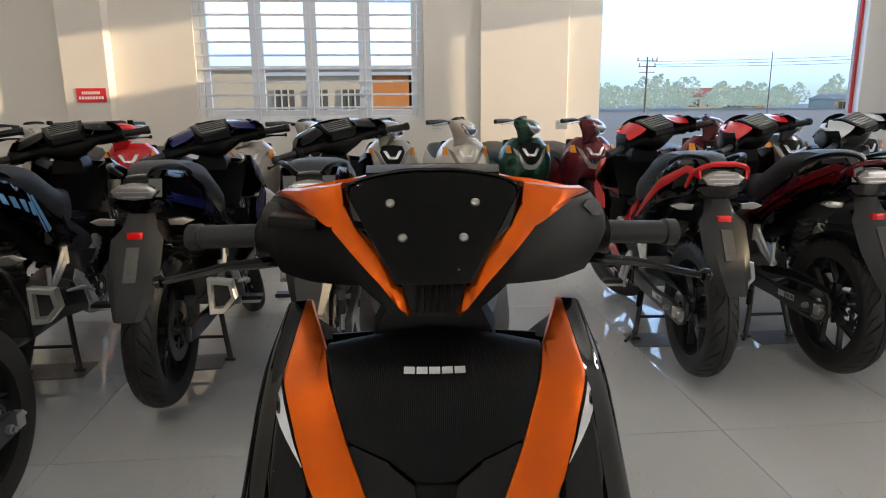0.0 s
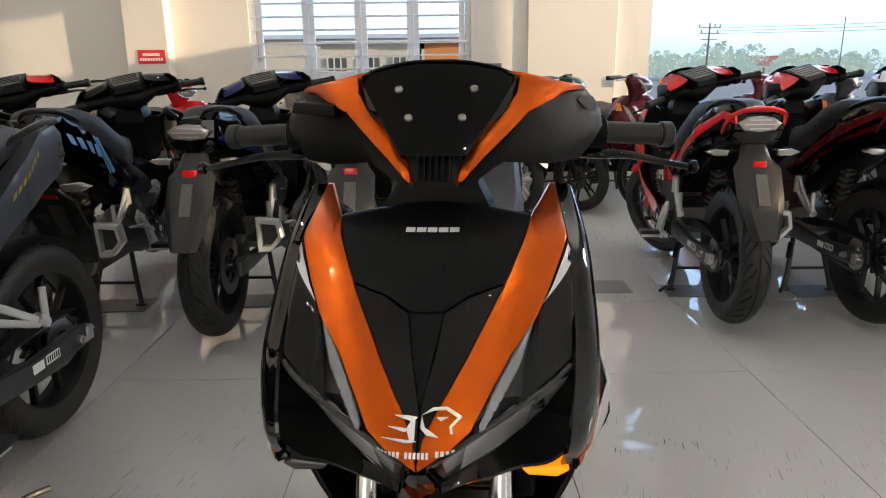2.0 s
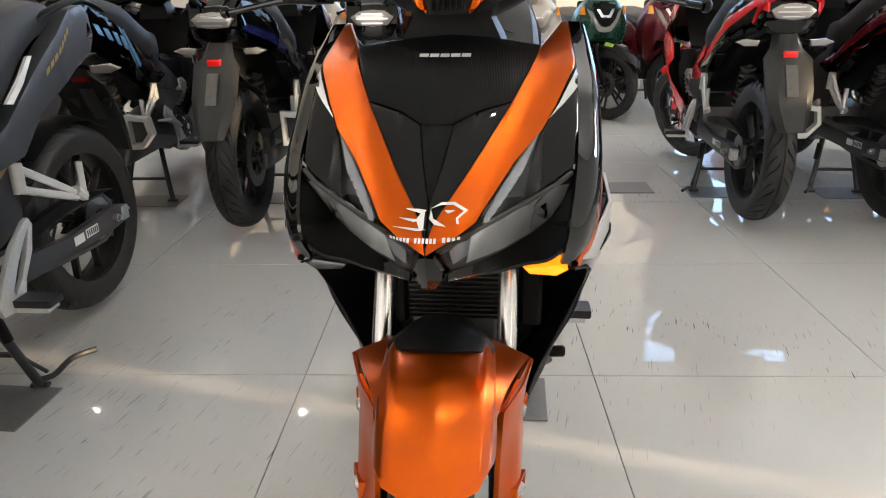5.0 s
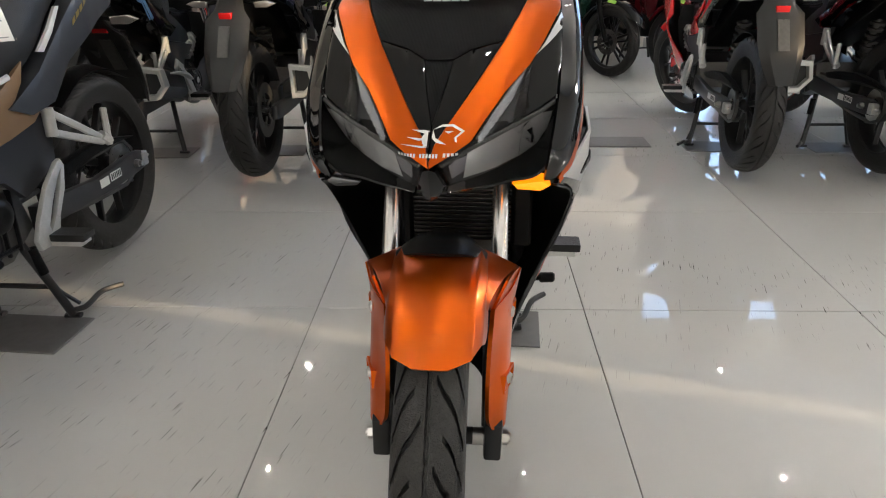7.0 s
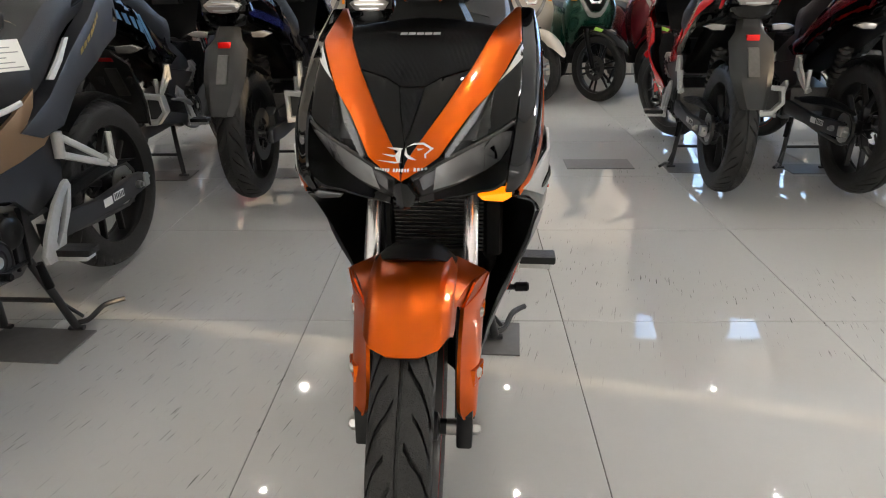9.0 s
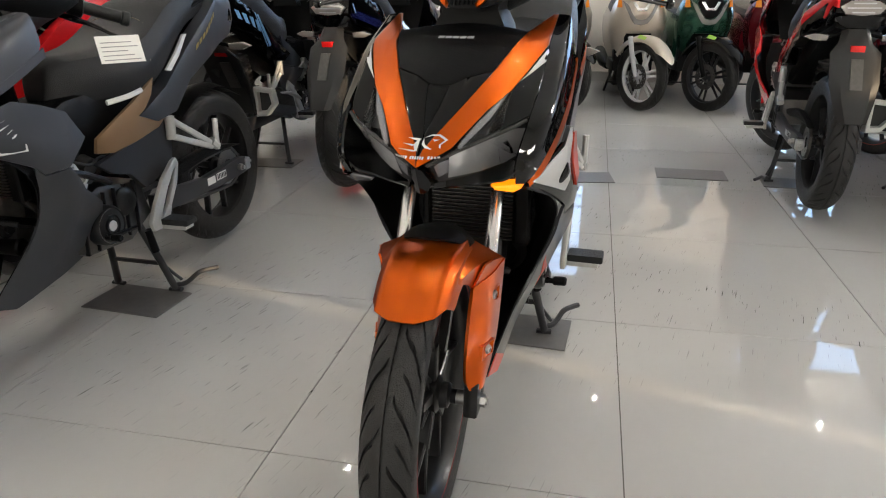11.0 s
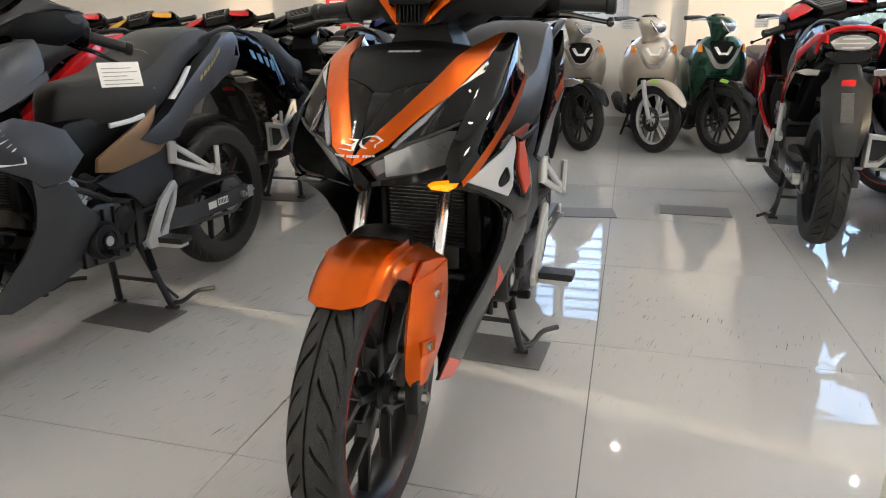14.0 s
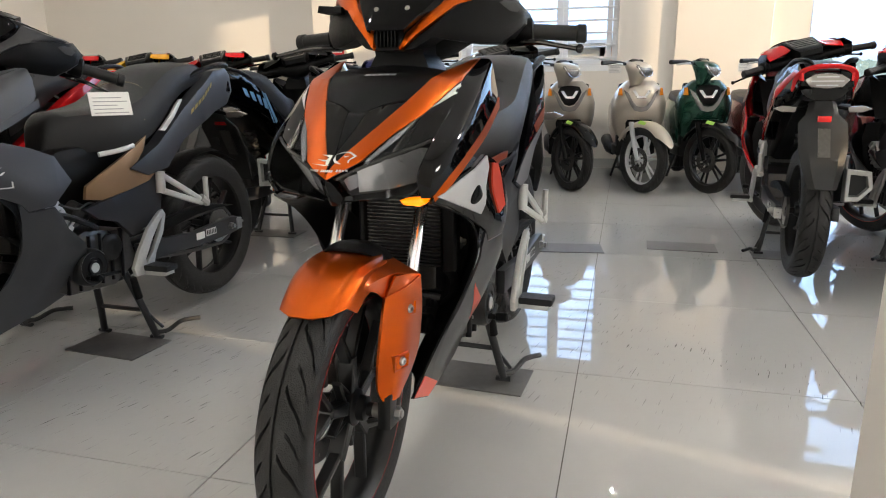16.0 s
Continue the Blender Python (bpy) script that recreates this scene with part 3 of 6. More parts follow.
def loft(rings, cap=True):
    bm = bmesh.new()
    vs = [[bm.verts.new(p) for p in r] for r in rings]
    n = len(vs[0])
    for a, b in zip(vs, vs[1:]):
        for j in range(n):
            bm.faces.new([a[j], a[(j + 1) % n], b[(j + 1) % n], b[j]])
    if cap:
        bm.faces.new(vs[0][::-1])
        bm.faces.new(vs[-1])
    return bm


def seat_mesh():
    rows = [(0.55, 0.735, 0.03, 0.715), (0.565, 0.795, 0.045, 0.70), (0.60, 0.824, 0.062, 0.697), (0.66, 0.83, 0.09, 0.697), (0.76, 0.843, 0.13, 0.702), (0.86, 0.87, 0.152, 0.72),
            (0.94, 0.915, 0.15, 0.76), (1.01, 0.958, 0.145, 0.815), (1.09, 0.982, 0.135, 0.87), (1.18, 0.99, 0.118, 0.90), (1.27, 0.982, 0.098, 0.905), (1.345, 0.945, 0.06, 0.905)]
    prof = [catmull([(r[k], 0, 0) for r in rows], 44) for k in range(4)]
    rings = []
    for i in range(45):
        y, top, w, bot = (prof[k][i].x for k in range(4))
        h = top - bot
        rings.append([(x * w, y, bot + z * h) for x, z in ((-0.92, 0), (-1.0, 0.35), (-0.97, 0.65), (-0.86, 0.87), (-0.6, 0.97), (-0.25, 1.0), (0.25, 1.0), (0.6, 0.97), (0.86, 0.87), (0.97, 0.65), (1.0, 0.35), (0.92, 0))])
    return loft(rings)


def cover_mesh():
    rows = [(-0.245, 0.535, 1.012, 0.015, 0.016), (-0.20, 0.523, 1.013, 0.018, 0.018), (-0.13, 0.49, 1.013, 0.032, 0.022), (-0.08, 0.47, 1.008, 0.065, 0.042), (0, 0.465, 1.0, 0.088, 0.062)]
    rows = rows + [(-x, *r) for x, *r in reversed(rows[:-1])]
    prof = [catmull([(r[k], 0, 0) for r in rows], 36) for k in range(5)]
    rings = []
    for i in range(37):
        x, y, z, a, b = (prof[k][i].x for k in range(5))
        ring = []
        for j in range(20):
            t = 2 * math.pi * j / 20
            c, s = math.cos(t), math.sin(t)
            ring.append((x, y + a * abs(c) ** 0.75 * (1 if c > 0 else -1), z + b * abs(s) ** 0.75 * (1 if s > 0 else -1)))
        rings.append(ring)
    return loft(rings)


def fender_mesh():
    half = [[(0.066, -0.052, 0.530), (0.068, -0.042, 0.538), (0.069, -0.018, 0.549), (0.070, 0.03, 0.556), (0.072, 0.09, 0.558)],
            [(0.061, -0.088, 0.546), (0.062, -0.065, 0.561), (0.063, -0.03, 0.580), (0.066, 0.02, 0.590), (0.068, 0.09, 0.588)],
            [(0.048, -0.125, 0.541), (0.049, -0.083, 0.571), (0.050, -0.03, 0.593), (0.054, 0.02, 0.601), (0.058, 0.09, 0.600)],
            [(0.022, -0.147, 0.538), (0.022, -0.09, 0.576), (0.022, -0.03, 0.599), (0.024, 0.02, 0.607), (0.026, 0.09, 0.606)]]
    rows = [[(-x, y, z) for x, y, z in r] for r in half] + [[(0, -0.150, 0.539), (0, -0.09, 0.579), (0, -0.03, 0.602), (0, 0.02, 0.610), (0, 0.09, 0.609)]] + half[::-1]
    rows = [[(x, y - 0.17 * min(0, y + 0.02), z - 0.010 - 0.04 * min(0, y + 0.04)) for x, y, z in r] for r in rows]
    fine = []
    for a, b in zip(rows, rows[1:]):
        for k in range(3):
            fine.append([tuple(p + (q - p) * k / 3 for p, q in zip(u, v)) for u, v in zip(a, b)])
    return skin(fine + [rows[-1]], 20, 1, 0.004, smooth_v=False)


def chain_mesh():
    bm = bmesh.new()
    a, b, ra, rb, x = (0.80, 0.345), (1.322, 0.33), 0.035, 0.075, 0.078
    pts = []
    for k in range(46):
        u = k / 46 * 4
        if u < 1.6:
            f = u / 1.6
            pts.append((a[0] + (b[0] - a[0]) * f, a[1] + ra + (b[1] + rb - a[1] - ra) * f))
        elif u < 2:
            t = math.pi / 2 - (u - 1.6) / 0.4 * math.pi
            pts.append((b[0] + rb * math.cos(t), b[1] + rb * math.sin(t)))
        elif u < 3.6:
            f = (u - 2) / 1.6
            pts.append((b[0] + (a[0] - b[0]) * f, b[1] - rb + (a[1] - ra - b[1] + rb) * f - 0.012 * math.sin(f * math.pi)))
        else:
            t = -math.pi / 2 - (u - 3.6) / 0.4 * math.pi
            pts.append((a[0] + ra * math.cos(t), a[1] + ra * math.sin(t)))
    for i, p in enumerate(pts):
        q = pts[(i + 1) % len(pts)]
        d = Vector((0, q[0] - p[0], q[1] - p[1]))
        m = Matrix.Translation((x, (p[0] + q[0]) / 2, (p[1] + q[1]) / 2)) @ Euler((math.atan2(d.z, d.y), 0, 0)).to_matrix().to_4x4()
        box(bm, (-0.006, -d.length * 0.52, -0.006), (0.006, d.length * 0.52, 0.006), m=m)
    return bm


def mudguard_mesh():
    rows = []
    for y, z, w in ((1.42, 0.815, 0.05), (1.452, 0.765, 0.062), (1.485, 0.73, 0.092), (1.552, 0.62, 0.09), (1.592, 0.555, 0.076), (1.642, 0.475, 0.05)):
        rows.append([(-w, y, z), (-w * 0.62, y + 0.028, z + 0.004), (w * 0.62, y + 0.028, z + 0.004), (w, y, z)])
    bm = bmesh.new()
    grid = [[bm.verts.new(p) for p in r] for r in rows]
    for a, b in zip(grid, grid[1:]):
        for k in range(3):
            bm.faces.new([a[k], a[k + 1], b[k + 1], b[k]])
    bmesh.ops.recalc_face_normals(bm, faces=bm.faces)
    bmesh.ops.solidify(bm, geom=bm.faces[:], thickness=0.006)
    return bm


def letters(n, x0, x1, z0, z1, fn, d, gap=0.18):
    """Plain blocks that stand for writing, laid on a surface in front view."""
    bms = []
    w = (x1 - x0) / n
    for i in range(n):
        a, b = x0 + w * i + w * gap, x0 + w * (i + 1) - w * gap
        bms.append(panel([(a, z0), (b, z0), (b, z1), (a, z1)], off(fn, d), "f", 0.001, 0.05, lip=0))
    return joined(*bms)


STEERED = FRONT_PARTS | {"cheek_panel", "cowl_recess", "grip", "lever", "handlebar_cover"}


def cup_mesh(y, z, x, s):
    """A raised square rim with a sunken floor."""
    rings = []
    for k, dx in ((1.0, -0.008), (1.0, 0.0015), (0.84, 0.0022), (0.72, -0.004)):
        rings.append([((x + dx + 0.3 * dy) * s, y + dy * k, z + dz * k) for dy, dz in ((-0.022, -0.014), (0.02, -0.016), (0.023, 0.014), (-0.019, 0.016))])
    return loft(rings)


def sport_bike(name, m, pal, label, signal_on=False, decals="", steer=0.0):
    base = new(name)
    base.matrix_world = m
    tagged(base, label, "motorcycle")
    K, B, G = M["matte_black"], M["satin_black"], M["gloss_black"]

    def p(n, key, build, material, parent=base, lab=""):
        return piece(n, key, build, material, parent, lab)

    # wheels, fork, fender
    wheel("front_wheel", base, AXF, 0.288, 0.091, 0.217, 0.075, pal, "tyre_front", -0.052, pal["rim"])
    wheel("rear_wheel", base, AXR, 0.299, 0.118, 0.218, 0.096, pal, "tyre_rear", -0.06, pal["rim"])
    p("front_axle", "faxle", lambda: joined(lathe([(0.008, -0.114), (0.008, 0.114)], 12, AXF), lathe([(0.0125, 0.1), (0.0125, 0.11)], 6, AXF), lathe([(0.0125, -0.11), (0.0125, -0.1)], 6, AXF), lathe([(0.014, 0.055), (0.014, 0.072)], 16, AXF)), M["steel"], lab="bright steel axle with hexagonal nuts")
    for s in (1, -1):
        leg = p("fork_leg", "leg%d" % s, lambda: joined(tube([(0.086, 0.055 + 0.5 * (z - 0.288), z) for z in (0.30, 0.36, 0.46, 0.505)], [0.018, 0.019, 0.021, 0.023], 16, s=s), prism([(0.022, 0.265), (0.022, 0.33), (0.06, 0.36), (0.085, 0.33), (0.085, 0.27), (0.07, 0.26)], "x", 0.072, 0.1, 0.005, s)), M["wheel_black"], lab="black fork leg")
        p("fork_tube", "ftube%d" % s, lambda: tube([(0.087, 0.055 + 0.5 * (z - 0.288), z) for z in (0.50, 0.76)], 0.0138, 20, s=s), M["chrome"], leg, "polished chrome fork tube")
        p("dust_seal", "seal%d" % s, lambda: tube([(0.087, 0.055 + 0.5 * (z - 0.288), z) for z in (0.498, 0.515)], 0.0235, 16, s=s), K, leg)
    fender = p("front_fender", "fender", fender_mesh, pal["fender"], lab="glossy front fender")
    for s in (1, -1):
        cov = p("fork_cover", "fcov%d" % s, lambda: skin([[(0.074, 0.052, 0.518), (0.071, 0.034, 0.44), (0.072, 0.018, 0.355), (0.08, 0.026, 0.325)], [(0.0985, 0.095, 0.53), (0.0995, 0.10, 0.48), (0.0995, 0.065, 0.39), (0.0955, 0.036, 0.323)], [(0.114, 0.137, 0.545), (0.107, 0.165, 0.46), (0.104, 0.142, 0.375), (0.099, 0.055, 0.322)]], 16, 8, 0.007, s), pal["fender"], fender)
        p("fender_wing", "fwing%d" % s, lambda: skin([[(0.0585, -0.025, 0.569), (0.061, 0.03, 0.578), (0.062, 0.085, 0.578), (0.064, 0.132, 0.574)], [(0.066, -0.02, 0.556), (0.079, 0.025, 0.562), (0.094, 0.068, 0.562), (0.115, 0.137, 0.547)], [(0.0675, -0.015, 0.547), (0.0705, 0.012, 0.541), (0.073, 0.038, 0.527), (0.075, 0.055, 0.512)]], 14, 1, 0.003, s, smooth_v=False), pal["fender"], fender)
        p("fender_side", "fside%d" % s, lambda: skin([[(0.094, 0.06, 0.5605), (0.104, 0.10, 0.555), (0.1145, 0.137, 0.546)], [(0.0745, 0.053, 0.514), (0.0985, 0.095, 0.522), (0.1135, 0.139, 0.54)]], 6, 3, 0.004, s), pal["fender"], fender)
        for y, z in ((0.106, 0.482), (0.064, 0.390)):
            p("recess", "rec%d%.2f" % (s, z), lambda: cup_mesh(y, z, 0.106, s), pal["fender"], cov, "shallow moulded cup round a bolt")
            p("bolt", "fb%d%.2f" % (s, z), lambda: bolt_mesh((0.1035 * s, y + 0.003, z), (s, -0.3, 0), 0.0092, 0.009), M["steel"], cov, "domed steel bolt")
    p("fender_top", "ftop", lambda: skin([[(-0.065, 0.08, 0.582), (-0.067, 0.105, 0.580), (-0.062, 0.155, 0.562)], [(-0.036, 0.052, 0.601), (-0.037, 0.10, 0.605), (-0.034, 0.165, 0.583)], [(0, 0.042, 0.6055), (0, 0.10, 0.611), (0, 0.175, 0.587)], [(0.036, 0.052, 0.601), (0.037, 0.10, 0.605), (0.034, 0.165, 0.583)], [(0.065, 0.08, 0.582), (0.067, 0.105, 0.580), (0.062, 0.155, 0.562)]], 10, 12, 0.004), K, lab="black plastic fork bridge cover")
    p("brake_caliper", "fcal", lambda: prism([(0.10, 0.30), (0.17, 0.33), (0.18, 0.40), (0.13, 0.42), (0.09, 0.36)], "x", -0.085, -0.045, 0.006), M["dark_steel"])
    # nose
    cowl = p("front_cowl", "liner", lambda: panel(mirror_poly([(0.0, 0.93), (0.11, 0.915), (0.15, 0.93), (0.158, 0.90), (0.16, 0.80), (0.15, 0.72), (0.10, 0.705), (0.0, 0.69)]), off(nose, 0.028), "f", 0.004, 0.03), K)
    p("nose_panel", "matte", lambda: panel(mirror_poly(MATTE), off(nose, 0.004), "f", 0.02, 0.02), M["ribbed"], cowl, "finely ribbed matte black panel")
    p("nose_ridge", "ridge", lambda: panel([(-0.019, 0.847), (0.019, 0.847), (0.0125, 0.82), (0.0035, 0.791), (0, 0.781), (-0.0035, 0.791), (-0.0125, 0.82)], off(nose, 0.002), "f", 0.012, 0.02), M["ribbed"], cowl)
    p("beak", "beak", lambda: joined(panel([(-0.018, 0.7031), (-0.008, 0.7325), (0.0, 0.7369), (0.008, 0.7325), (0.018, 0.7031), (0.007, 0.6884), (-0.007, 0.6884)], off(nose, -0.004), "f", 0.03, 0.02)), G, cowl, "glossy black beak between the headlamps")
    for s in (1, -1):
        p("colour_strip", "strip%d" % s, lambda: panel(STRIP, nose, "f", 0.012, 0.016, s), pal["strip"], cowl, "broad coloured strip of a v on the nose" if s > 0 else "")
        p("gloss_panel", "gloss%d" % s, lambda: panel(GLOSS, off(nose, 0.001), "f", 0.01, 0.02, s), pal["nose"], cowl)
        p("upper_cowl", "cowl%d" % s, lambda: panel(COWL, off(nose, 0.0005), "f", 0.012, 0.02, s), pal["nose"], cowl)
        p("chin", "chin%d" % s, lambda: skin([[(0.019, 0.041, 0.7025), (0.048, 0.068, 0.7045), (0.078, 0.101, 0.7065), (0.111, 0.138, 0.7145), (0.136, 0.164, 0.7245), (0.152, 0.156, 0.752), (0.162, 0.130, 0.80)], [(0.02, 0.036, 0.695), (0.045, 0.052, 0.695), (0.075, 0.068, 0.695), (0.105, 0.078, 0.700), (0.136, 0.076, 0.709), (0.158, 0.078, 0.737), (0.168, 0.112, 0.79)]], 24, 3, 0.004, s), G, cowl)
        p("accent", "sliver%d" % s, lambda: panel([(0.167, 0.900), (0.1725, 0.885), (0.150, 0.866), (0.131, 0.852), (0.143, 0.865)], off(nose, -0.0012), "f", 0.002, 0.02, s, lip=0), M["silver_paint"], cowl, "silver flash")
        lamp = p("headlamp", "lampbowl%d" % s, lambda: panel([(x * 0.985 + 0.0015, z) for x, z in LAMP], off(nose, 0.02), "f", 0.004, 0.02, s, lip=0), M["lamp_dark"], base, "faceted headlamp with clear lens")
        p("reflector", "lampref%d" % s, lambda: panel([(0.04, 0.711), (0.078, 0.712), (0.111, 0.720), (0.134, 0.731), (0.149, 0.757), (0.154, 0.787), (0.139, 0.788), (0.112, 0.778), (0.08, 0.766), (0.046, 0.751)], facets, "f", 0.003, 0.009, s, lip=0), M["reflector"], lamp, "bright faceted reflector")
        p("running_light", "drl%d" % s, lambda: joined(panel([(0.120, 0.839), (0.09, 0.808), (0.071, 0.785), (0.058, 0.765), (0.063, 0.763), (0.082, 0.783), (0.1, 0.803), (0.112, 0.825)], lambda x, z: nose(x, z) + 0.004 + 0.002 * abs((z / 0.003) % 2 - 1), "f", 0.004, 0.003, s), panel([(0.022, 0.735), (0.03, 0.742), (0.046, 0.747), (0.040, 0.722), (0.025, 0.714)], off(nose, 0.008), "f", 0.004, 0.02, s)), M["lamp_silver"], lamp, "slim silver running light")
        p("lamp_shelf", "lshelf%d" % s, lambda: tube([(x, nose(x, z) + 0.004, z) for x, z in ((0.014, 0.738), (0.05, 0.756), (0.078, 0.768), (0.11, 0.7805), (0.138, 0.791), (0.156, 0.800))], 0.003, 6, s=s), M["ink"], lamp)
        p("lens", "lens%d" % s, lambda: panel(LAMP, off(nose, -0.0005), "f", 0.003, 0.016, s), M["lens"], lamp, "clear lens").visible_shadow = False
        p("signal_lamp", "sig%d" % s, lambda: joined(prism([(0.104, 0.6935), (0.146, 0.699), (0.156, 0.692), (0.143, 0.684), (0.112, 0.6855)], "y", 0.086, 0.125, 0.0035, s)), M["lit_amber"] if signal_on and s > 0 else M["lamp_dark"], base, "lit amber turn signal" if signal_on and s > 0 else "clear turn signal")
        sc = p("side_cowl", "scowl%d" % s, lambda: skin([[(0.165, 0.405, 0.951), (0.168, 0.268, 0.904), (0.167, 0.185, 0.845), (0.162, 0.115, 0.805), (0.152, 0.06, 0.745), (0.147, 0.085, 0.70)],
                                                         [(0.187, 0.405, 0.947), (0.199, 0.31, 0.893), (0.197, 0.21, 0.831), (0.190, 0.14, 0.789), (0.172, 0.085, 0.735), (0.16, 0.09, 0.70)],
                                                         [(0.193, 0.412, 0.92), (0.2045, 0.395, 0.862), (0.206, 0.28, 0.806), (0.199, 0.18, 0.766), (0.183, 0.11, 0.727), (0.165, 0.098, 0.70)]], 20, 10, 0.004, s), pal["side"], base)
        p("stripe", "sstripe%d" % s, lambda: skin([[(0.2055, 0.41, 0.870), (0.207, 0.30, 0.818), (0.2015, 0.20, 0.776), (0.187, 0.125, 0.736), (0.167, 0.095, 0.702)], [(0.2055, 0.412, 0.848), (0.2085, 0.30, 0.797), (0.2035, 0.20, 0.757), (0.189, 0.13, 0.718), (0.169, 0.098, 0.692)]], 16, 3, 0.003, s), pal["accent"], sc, "coloured edge stripe")
        p("inner_horn", "horn%d" % s, lambda: skin([[(0.160, 0.405, 0.951), (0.128, 0.325, 0.926)], [(0.165, 0.43, 0.93), (0.118, 0.41, 0.90)]], 6, 3, 0.003, s), pal["strip2"], cowl)
        # flanks
        ft = p("upper_fairing", "fairt%d" % s, lambda: panel(FAIR_TOP, flank, "s", 0.008, 0.03, s), pal["fair"], base)
        fl = p("lower_fairing", "fairl%d" % s, lambda: panel(FAIR_LOW, flank, "s", 0.008, 0.03, s), pal["fair2"], base)
        if "hero" in decals:
            p("silver_field", "hsil%d" % s, lambda: panel([(0.10, 0.701), (0.20, 0.742), (0.278, 0.759), (0.292, 0.735), (0.27, 0.70), (0.25, 0.645), (0.17, 0.675)], off(flank, 0.0045), "s", 0.004, 0.015, s, lip=0), M["silver_paint"], ft, "silver painted field")
            p("red_field", "hred%d" % s, lambda: panel([(0.325, 0.74), (0.365, 0.735), (0.395, 0.70), (0.40, 0.64), (0.345, 0.63), (0.32, 0.68)], off(flank, 0.0045), "s", 0.004, 0.015, s, lip=0), M["red_decal"], ft)
            # disc laid over the panel, its black painting the dark of a hole
            p("vent_disc", "hvent%d" % s, lambda: panel([(0.212 + 0.019 * math.cos(2 * math.pi * k / 20), 0.69 + 0.019 * math.sin(2 * math.pi * k / 20)) for k in range(20)], off(flank, 0.0075), "s", 0.006, 0.03, s), K, ft, "round black disc for a vent hole")
            p("red_wedge", "hredl%d" % s, lambda: panel([(0.345, 0.47), (0.425, 0.40), (0.465, 0.335), (0.405, 0.362)], off(flank, 0.0012), "s", 0.002, 0.03, s, lip=0), M["red_decal"], fl)
            p("red_edge", "hrede%d" % s, lambda: panel([(0.186, 0.252), (0.23, 0.285), (0.30, 0.243), (0.252, 0.228)], off(flank, 0.0012), "s", 0.002, 0.03, s, lip=0), M["red_decal"], fl)
        if "wing" in decals:
            p("emblem", "wing%d" % s, lambda: joined(*[panel([(0.16 + 0.01 * k, 0.665 + 0.012 * k), (0.26 - 0.012 * k, 0.682 + 0.012 * k), (0.27 - 0.008 * k, 0.689 + 0.012 * k), (0.165 + 0.01 * k, 0.673 + 0.012 * k)], off(flank, 0.0012), "s", 0.001, 0.1, s, lip=0) for k in range(5)]), M["white_decal"], ft, "white slanted bars of an emblem")
            p("wordmark", "word%d" % s, lambda: panel([(0.19, 0.648), (0.285, 0.645), (0.285, 0.662), (0.19, 0.664)], off(flank, 0.0012), "s", 0.001, 0.1, s, lip=0), M["white_decal"], ft)
        p("inner_fairing", "inner%d" % s, lambda: skin([[(flank(y, z) - 0.003 - q, y + g * k, z) for (y, z), k in zip(((0.095, 0.692), (0.224, 0.637), (0.30, 0.56), (0.32, 0.46), (0.295, 0.38), (0.195, 0.255)), (0.3, 0.8, 1, 1, 1, 1))] for q, g in ((0.0, 0.0), (0.012, 0.03), (0.03, 0.08), (0.06, 0.12))], 18, 8, 0.003, s), K, base)
        p("side_cover", "scov%d" % s, lambda: panel(SIDE, lambda y, z: 0.15 - 0.1 * max(0, 0.75 - y), "s", 0.012, 0.04, s), pal["cover"], base)
        p("frame_cover", "fcovr%d" % s, lambda: panel(SIDE_LOW, lambda y, z: 0.142, "s", 0.02, 0.05, s), B, base)
        tl = p("tail_cowl", "tail%d" % s, lambda: panel(TAIL, rump, "s", 0.05, 0.03, s, lip=0.003), pal["tail"], base)
        if pal.get("tailstripe") and "rail" in decals:
            p("tail_stripe", "trail%d" % s, lambda: panel([(1.0, 0.765), (1.20, 0.877), (1.38, 0.948), (1.46, 0.936), (1.47, 0.90), (1.38, 0.917), (1.21, 0.835), (1.04, 0.745), (0.90, 0.66), (0.86, 0.645)], off(rump, 0.002), "s", 0.01, 0.03, s), pal["tailstripe"], tl, "coloured band along the tail")
        elif pal.get("tailstripe"):
            p("tail_stripe", "tstr%d" % s, lambda: panel([(1.02, 0.775), (1.20, 0.835), (1.43, 0.895), (1.44, 0.865), (1.26, 0.815), (1.06, 0.752)], off(rump, 0.0012), "s", 0.002, 0.03, s, lip=0), pal["tailstripe"], tl, "coloured stripe along the tail")
        if "hero" in decals:
            p("grey_field", "hg%d" % s, lambda: panel([(0.79, 0.634), (0.85, 0.672), (0.925, 0.705), (1.05, 0.745), (1.20, 0.785), (1.15, 0.76), (1.03, 0.705), (0.94, 0.625), (0.86, 0.612)], off(rump, 0.0014), "s", 0.002, 0.03, s, lip=0), M["mid_grey"], tl)
            p("side_orange", "ho%d" % s, lambda: panel([(0.50, 0.712), (0.60, 0.716), (0.76, 0.722), (0.70, 0.672), (0.63, 0.612), (0.575, 0.622)], lambda y, z: 0.142, "s", 0.01, 0.04, s), pal["accent"], base)
        if "bluegraphic" in decals:
            p("graphic", "bg%d" % s, lambda: joined(panel([(1.0, 0.705), (1.022, 0.695), (1.13, 0.862), (1.112, 0.862)], off(rump, 0.0014), "s", 0.001, 0.05, s, lip=0), panel([(1.035, 0.70), (1.045, 0.698), (1.15, 0.872), (1.14, 0.872)], off(rump, 0.0014), "s", 0.001, 0.05, s, lip=0)), M["sky_decal"], tl, "light blue slanted graphic")
